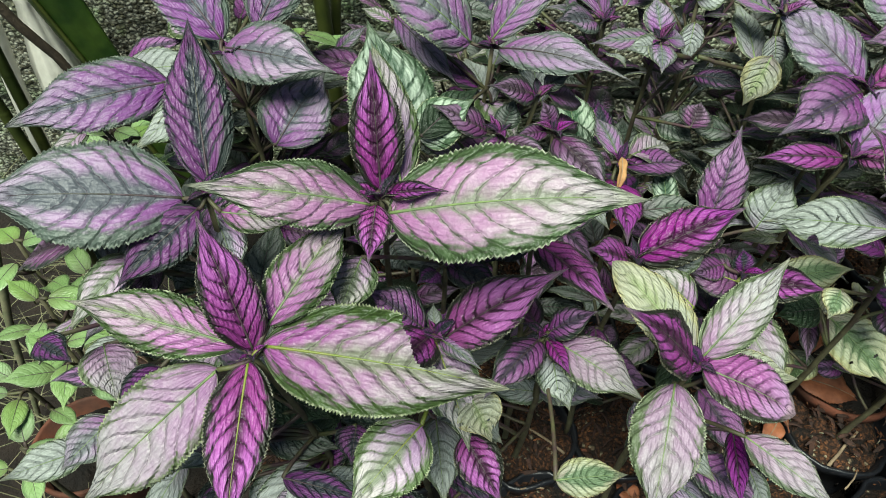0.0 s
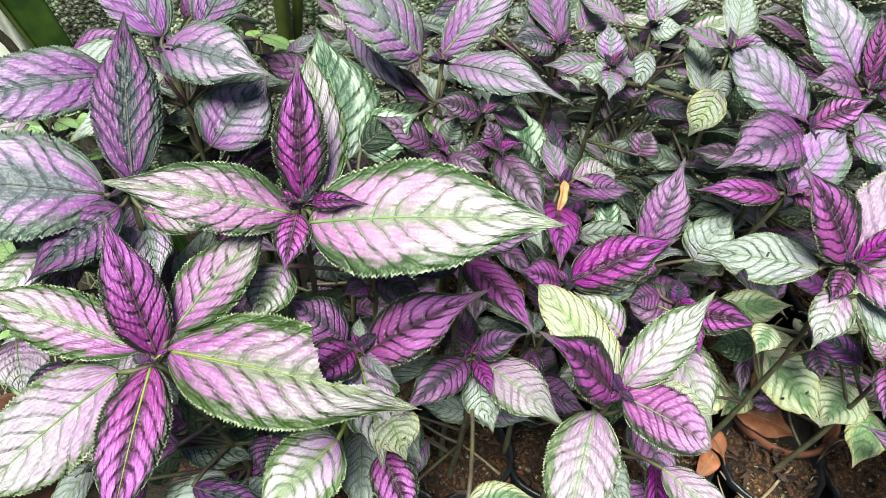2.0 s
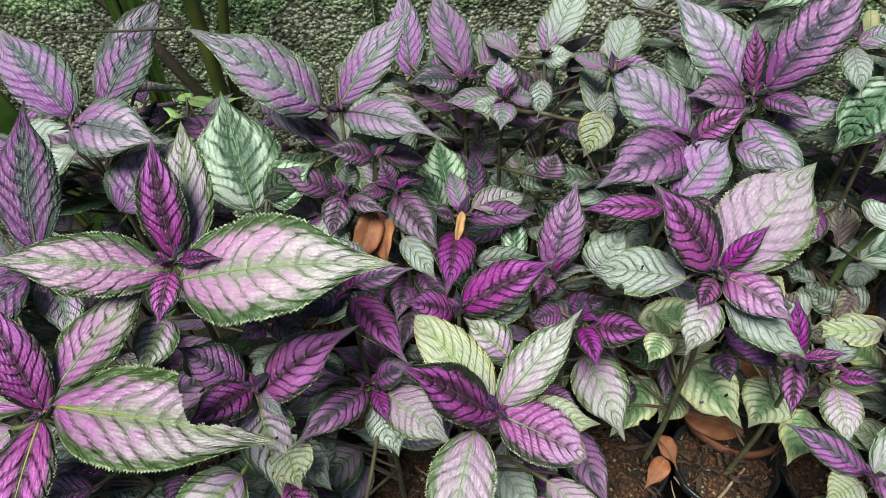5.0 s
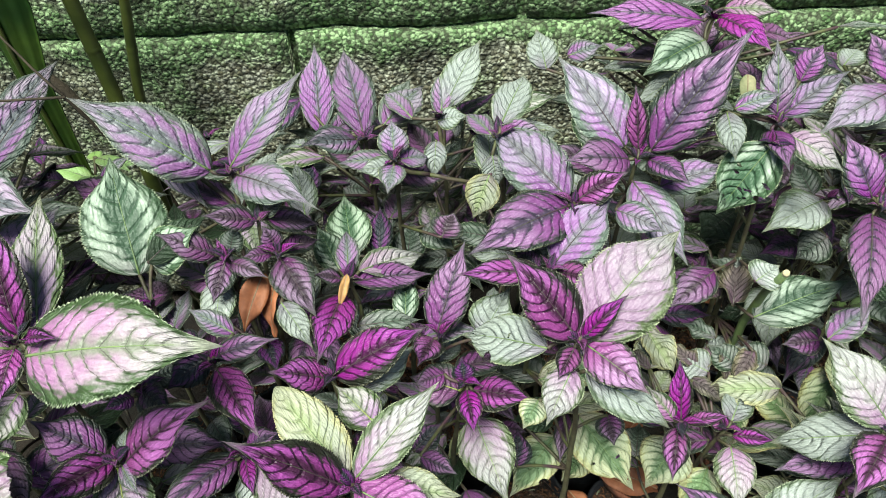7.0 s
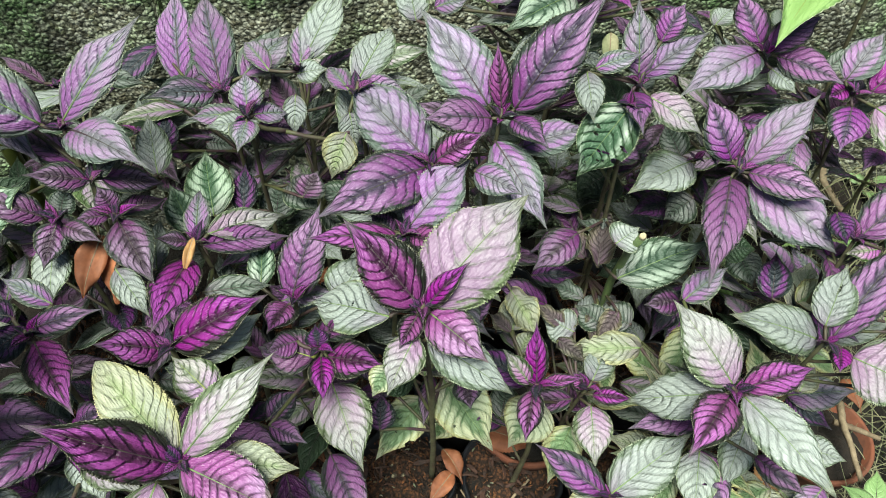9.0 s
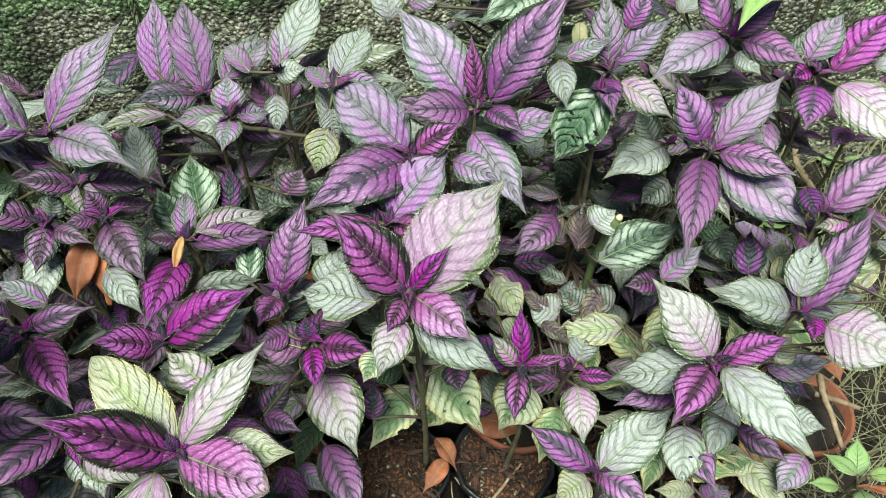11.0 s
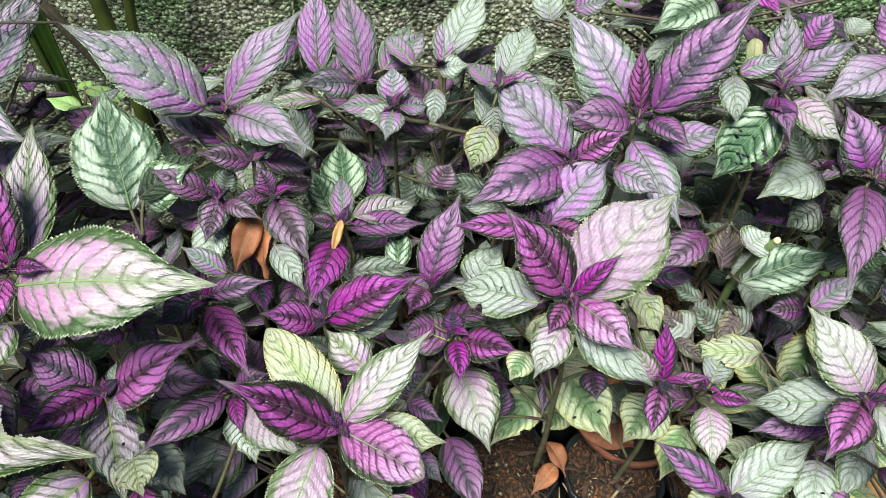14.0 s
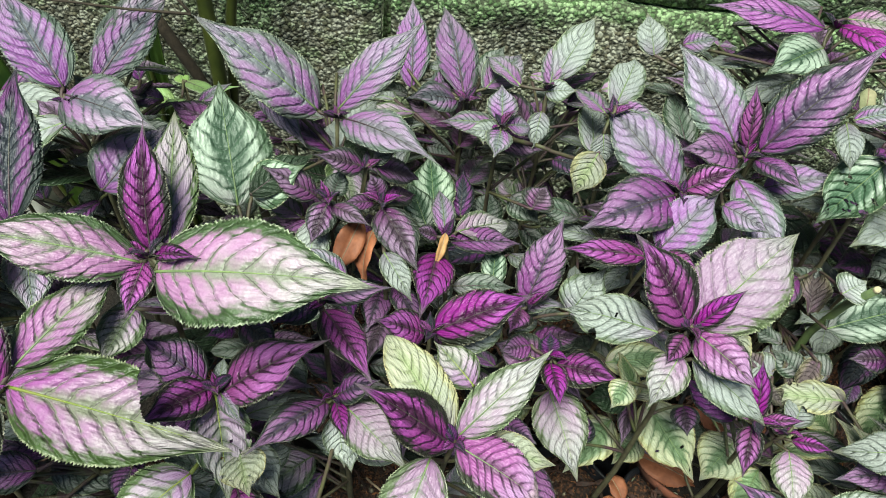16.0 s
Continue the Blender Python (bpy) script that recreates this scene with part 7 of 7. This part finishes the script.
# ---- fallen leaves, twigs and dry grass ----
def dry_leaf(spot, az, el, roll, length, width, material, label, bend=0.12, fold=35):
    verts, faces, uv, middle = leaf_mesh(length, width, RNG, bend=bend, fold=fold, fine=0.5, ruffle=2.2)
    ob = tagged(mesh_object("dry_leaf", verts, faces, material, None, uv), label, "dry leaf", "fallen leaves")
    ob.matrix_world = Matrix.Translation(spot) @ frame_of(az, el, roll)
    thick = 0.0004 + 0.006 * length
    line = [middle[int(k * (len(middle) - 1))] + (0, 0, 0.2 * thick) for k in np.linspace(0, 0.95, 9)]
    verts, faces = tube(line, [thick * (1.2 - n / 10) for n in range(9)], 5)
    mesh_object("midrib", verts, faces, TWIG, ob)


dry_leaf((0.150, 0.440, 0.345), -105, -30, 20, 0.036, 0.008, DRY_TAN, "curled orange dry leaf caught on a plant", 0.2, 60)
dry_leaf((0.074, 0.446, 0.345), -118, -42, 25, 0.058, 0.024, DRY, "reddish brown folded dry leaf caught between stems", 0.12, 45)
dry_leaf((0.086, 0.440, 0.340), -98, -48, -30, 0.052, 0.022, DRY, "reddish brown folded dry leaf caught between stems", 0.1, 45)
dry_leaf((0.512, 0.565, 0.455), -100, -40, 0, 0.032, 0.014, STRAW, "ochre withered leaf among the plants", 0.1, 20)
dry_leaf((0.735, 0.345, 0.055), -120, -12, 10, 0.085, 0.045, DRY_TAN, "large tan dry leaf lying on the ground", 0.1, 20)
dry_leaf((0.40, 0.41, 0.035), -20, -8, -10, 0.085, 0.04, DRY, "brown dry leaf lying on planting bags", 0.1, 25)
dry_leaf((0.365, 0.385, 0.03), -60, -20, 10, 0.045, 0.022, DRY, "brown dry leaf lying on planting bags", 0.15, 35)
for n in range(36):
    x, y = RNG.uniform(-0.45, 0.9), RNG.uniform(0.2, 0.66)
    dry_leaf((x, y, RNG.uniform(-0.005, 0.03)), RNG.uniform(0, 360), RNG.uniform(-15, 12), RNG.uniform(-30, 30), RNG.uniform(0.03, 0.06), RNG.uniform(0.014, 0.028), RNG.choice((LITTER, LITTER, DRY)),
             "brown dry leaf lying on planting bags", 0.15, 35)


def stick(points, radius, material, label):
    ob = tagged(new("stick"), label, "stick", "sticks and roots")
    ob.location = points[0]
    pts = []
    for a, b in zip(points, points[1:]):
        pts += bent_line(Vector(a) - Vector(points[0]), Vector(b) - Vector(points[0]), 0.002, RNG, 6, 0.0008)[:-1]
    pts.append(Vector(points[-1]) - Vector(points[0]))
    verts, faces = tube(pts, [radius * (1 - 0.4 * n / len(pts)) for n in range(len(pts))], 7)
    mesh_object("wood", verts, faces, material, ob)


stick([(0.422, 0.315, 0.0), (0.462, 0.350, 0.014)], 0.0022, TWIG, "thin pale broken twig on dark soil")
stick([(1.035, 0.885, 0.06), (0.998, 0.848, 0.075), (0.970, 0.768, 0.065), (0.995, 0.705, 0.04)], 0.007, TWIG, "pale bent bare root above the ground")
stick([(0.838, 0.405, 0.055), (0.825, 0.369, 0.06), (0.823, 0.312, 0.05)], 0.0045, TWIG, "pale peeled stick lying in dry grass")
stick([(0.822, 0.383, 0.052), (0.868, 0.360, 0.05)], 0.004, TWIG, "pale peeled stick lying in dry grass")
stick([(-0.42, 0.44, 0.27), (-0.47, 0.42, 0.10), (-0.515, 0.403, -0.09)], 0.005, STRAW, "dry straw-coloured stalk among green weeds")
for n in range(26):
    x, y = RNG.uniform(-0.3, 0.85), RNG.uniform(0.2, 0.6)
    a, r = RNG.uniform(0, 6.28), RNG.uniform(0.02, 0.06)
    z = RNG.uniform(0.0, 0.02)
    stick([(x, y, z), (x + r * math.cos(a), y + r * math.sin(a), z + RNG.uniform(-0.01, 0.02))], RNG.uniform(0.0008, 0.0018), TWIG, "thin dry twig on the soil")


stick([(-0.073, 0.518, 0.488), (-0.193, 0.518, 0.488)], 0.0013, BARK, "thin dark twig touching the tip of a leaf")
stick([(-0.074, 0.519, 0.488), (-0.125, 0.548, 0.538)], 0.0013, BARK, "thin dark twig touching the tip of a leaf")
stick([(-0.475, 0.655, 0.39), (-0.425, 0.66, 0.293), (-0.37, 0.67, 0.10), (-0.35, 0.67, -0.09)], 0.006, BARK, "dark brown dead stick leaning by the wall")
stick([(-0.33, 0.775, 0.47), (-0.23, 0.765, 0.345), (-0.16, 0.76, 0.20), (-0.10, 0.75, -0.09)], 0.009, BARK, "dark brown dead stick leaning on the mossy wall")


CUT = plain_material("dried_cut", rgb(190, 178, 146), rgb(160, 146, 116), 200, 0.9)


def cut_stem():
    ob = tagged(new("cut_stem"), "pruned light green stem with a dried white end", "plant stem")
    ob.location = (0.541, 0.473, 0.10)
    verts, faces = tube([(0, 0, -0.1), (0.0, 0.0, 0.12), (-0.003, -0.02, 0.19), (-0.005, -0.040, 0.235)], [0.0045, 0.0042, 0.0038, 0.0036], 10)
    mesh_object("stalk", verts, faces, RIB_PALE, ob)
    verts, faces = tube([(-0.0049, -0.0395, 0.234), (-0.0051, -0.041, 0.2385)], [0.0037, 0.0026], 10)
    mesh_object("cut_end", verts, faces, CUT, ob, label="dried white cut end")


cut_stem()


def blades(name, label, count, box, tall, material):
    """Many thin curved blades in one mesh."""
    verts, faces = [], []
    for _ in range(count):
        x, y = RNG.uniform(box[0], box[1]), RNG.uniform(box[2], box[3])
        a, lean, high, w = RNG.uniform(0, 6.28), RNG.uniform(0.3, 1.6), RNG.uniform(*tall), RNG.uniform(0.0008, 0.002)
        start = len(verts)
        for k in range(5):
            t = k / 4
            out = lean * high * t * t
            wide = w * (1 - t * 0.9)
            c = Vector((x + out * math.cos(a), y + out * math.sin(a), soil_height(x, y) + high * t * (1 - 0.35 * t * lean * 0.5)))
            s = Vector((-math.sin(a), math.cos(a), 0)) * wide
            verts += [c - s, c + s]
        for k in range(4):
            b = start + 2 * k
            faces.append((b, b + 1, b + 3, b + 2))
    tagged(mesh_object(name, verts, faces, material), label, "grass", kind="stuff")


def litter(name, label, material, count, size, seed):
    """Broken husk, fibres and chips on the soil of the bags, in one mesh."""
    rng = random.Random(seed)
    spots = [ob.location for ob in bpy.data.objects if ob.name.startswith("planting_bag")]
    verts, faces = [], []
    for _ in range(count):
        spot = rng.choice(spots)
        a, r = rng.uniform(0, 6.28), 0.056 * rng.uniform(0, 1) ** 0.5
        c = Vector((spot.x + r * math.cos(a), spot.y + r * math.sin(a), 0.001 + 0.02 * (1 - (r / 0.055) ** 2) + rng.uniform(-0.002, 0.004)))
        long, wide, thick = size * rng.uniform(0.5, 1.6), size * rng.uniform(0.12, 0.5), size * rng.uniform(0.05, 0.16)
        turn = frame_of(rng.uniform(0, 360), rng.uniform(-25, 25), rng.uniform(-40, 40))
        start = len(verts)
        for k in range(4):
            x = long * (k / 3 - 0.5)
            w = wide * (0.55, 1.0, 0.85, 0.4)[k] * rng.uniform(0.7, 1.2)
            up = 0.18 * long * (1 - (2 * k / 3 - 1) ** 2)
            for y, z in ((-w, 0), (w, 0), (w * 0.8, thick), (-w * 0.8, thick)):
                verts.append(c + turn @ Vector((x, y * 0.5, z + up)))
        for k in range(3):
            b = start + 4 * k
            faces += [(b + i, b + (i + 1) % 4, b + 4 + (i + 1) % 4, b + 4 + i) for i in range(4)]
        faces += [(start, start + 3, start + 2, start + 1), (start + 12, start + 13, start + 14, start + 15)]
    tagged(mesh_object(name, verts, faces, material, smooth=False), label, "litter", kind="stuff")


litter("husk_litter", "orange-brown coconut husk fibres on dark soil", HUSK, 2600, 0.0045, 3)
litter("leaf_litter", "dark brown crumbled leaf litter on soil", LITTER, 1100, 0.014, 4)
litter("chip_litter", "small pale chips and lichen crumbs on soil", CHIP, 130, 0.005, 5)
blades("dry_grass", "tangle of dry straw-coloured grass and roots", 1500, (0.74, 1.5, 0.2, 0.79), (0.06, 0.2), STRAW)
blades("dry_grass", "thin dry grass at the bed's edge", 300, (-0.75, -0.36, 0.1, 0.7), (0.05, 0.16), STRAW)
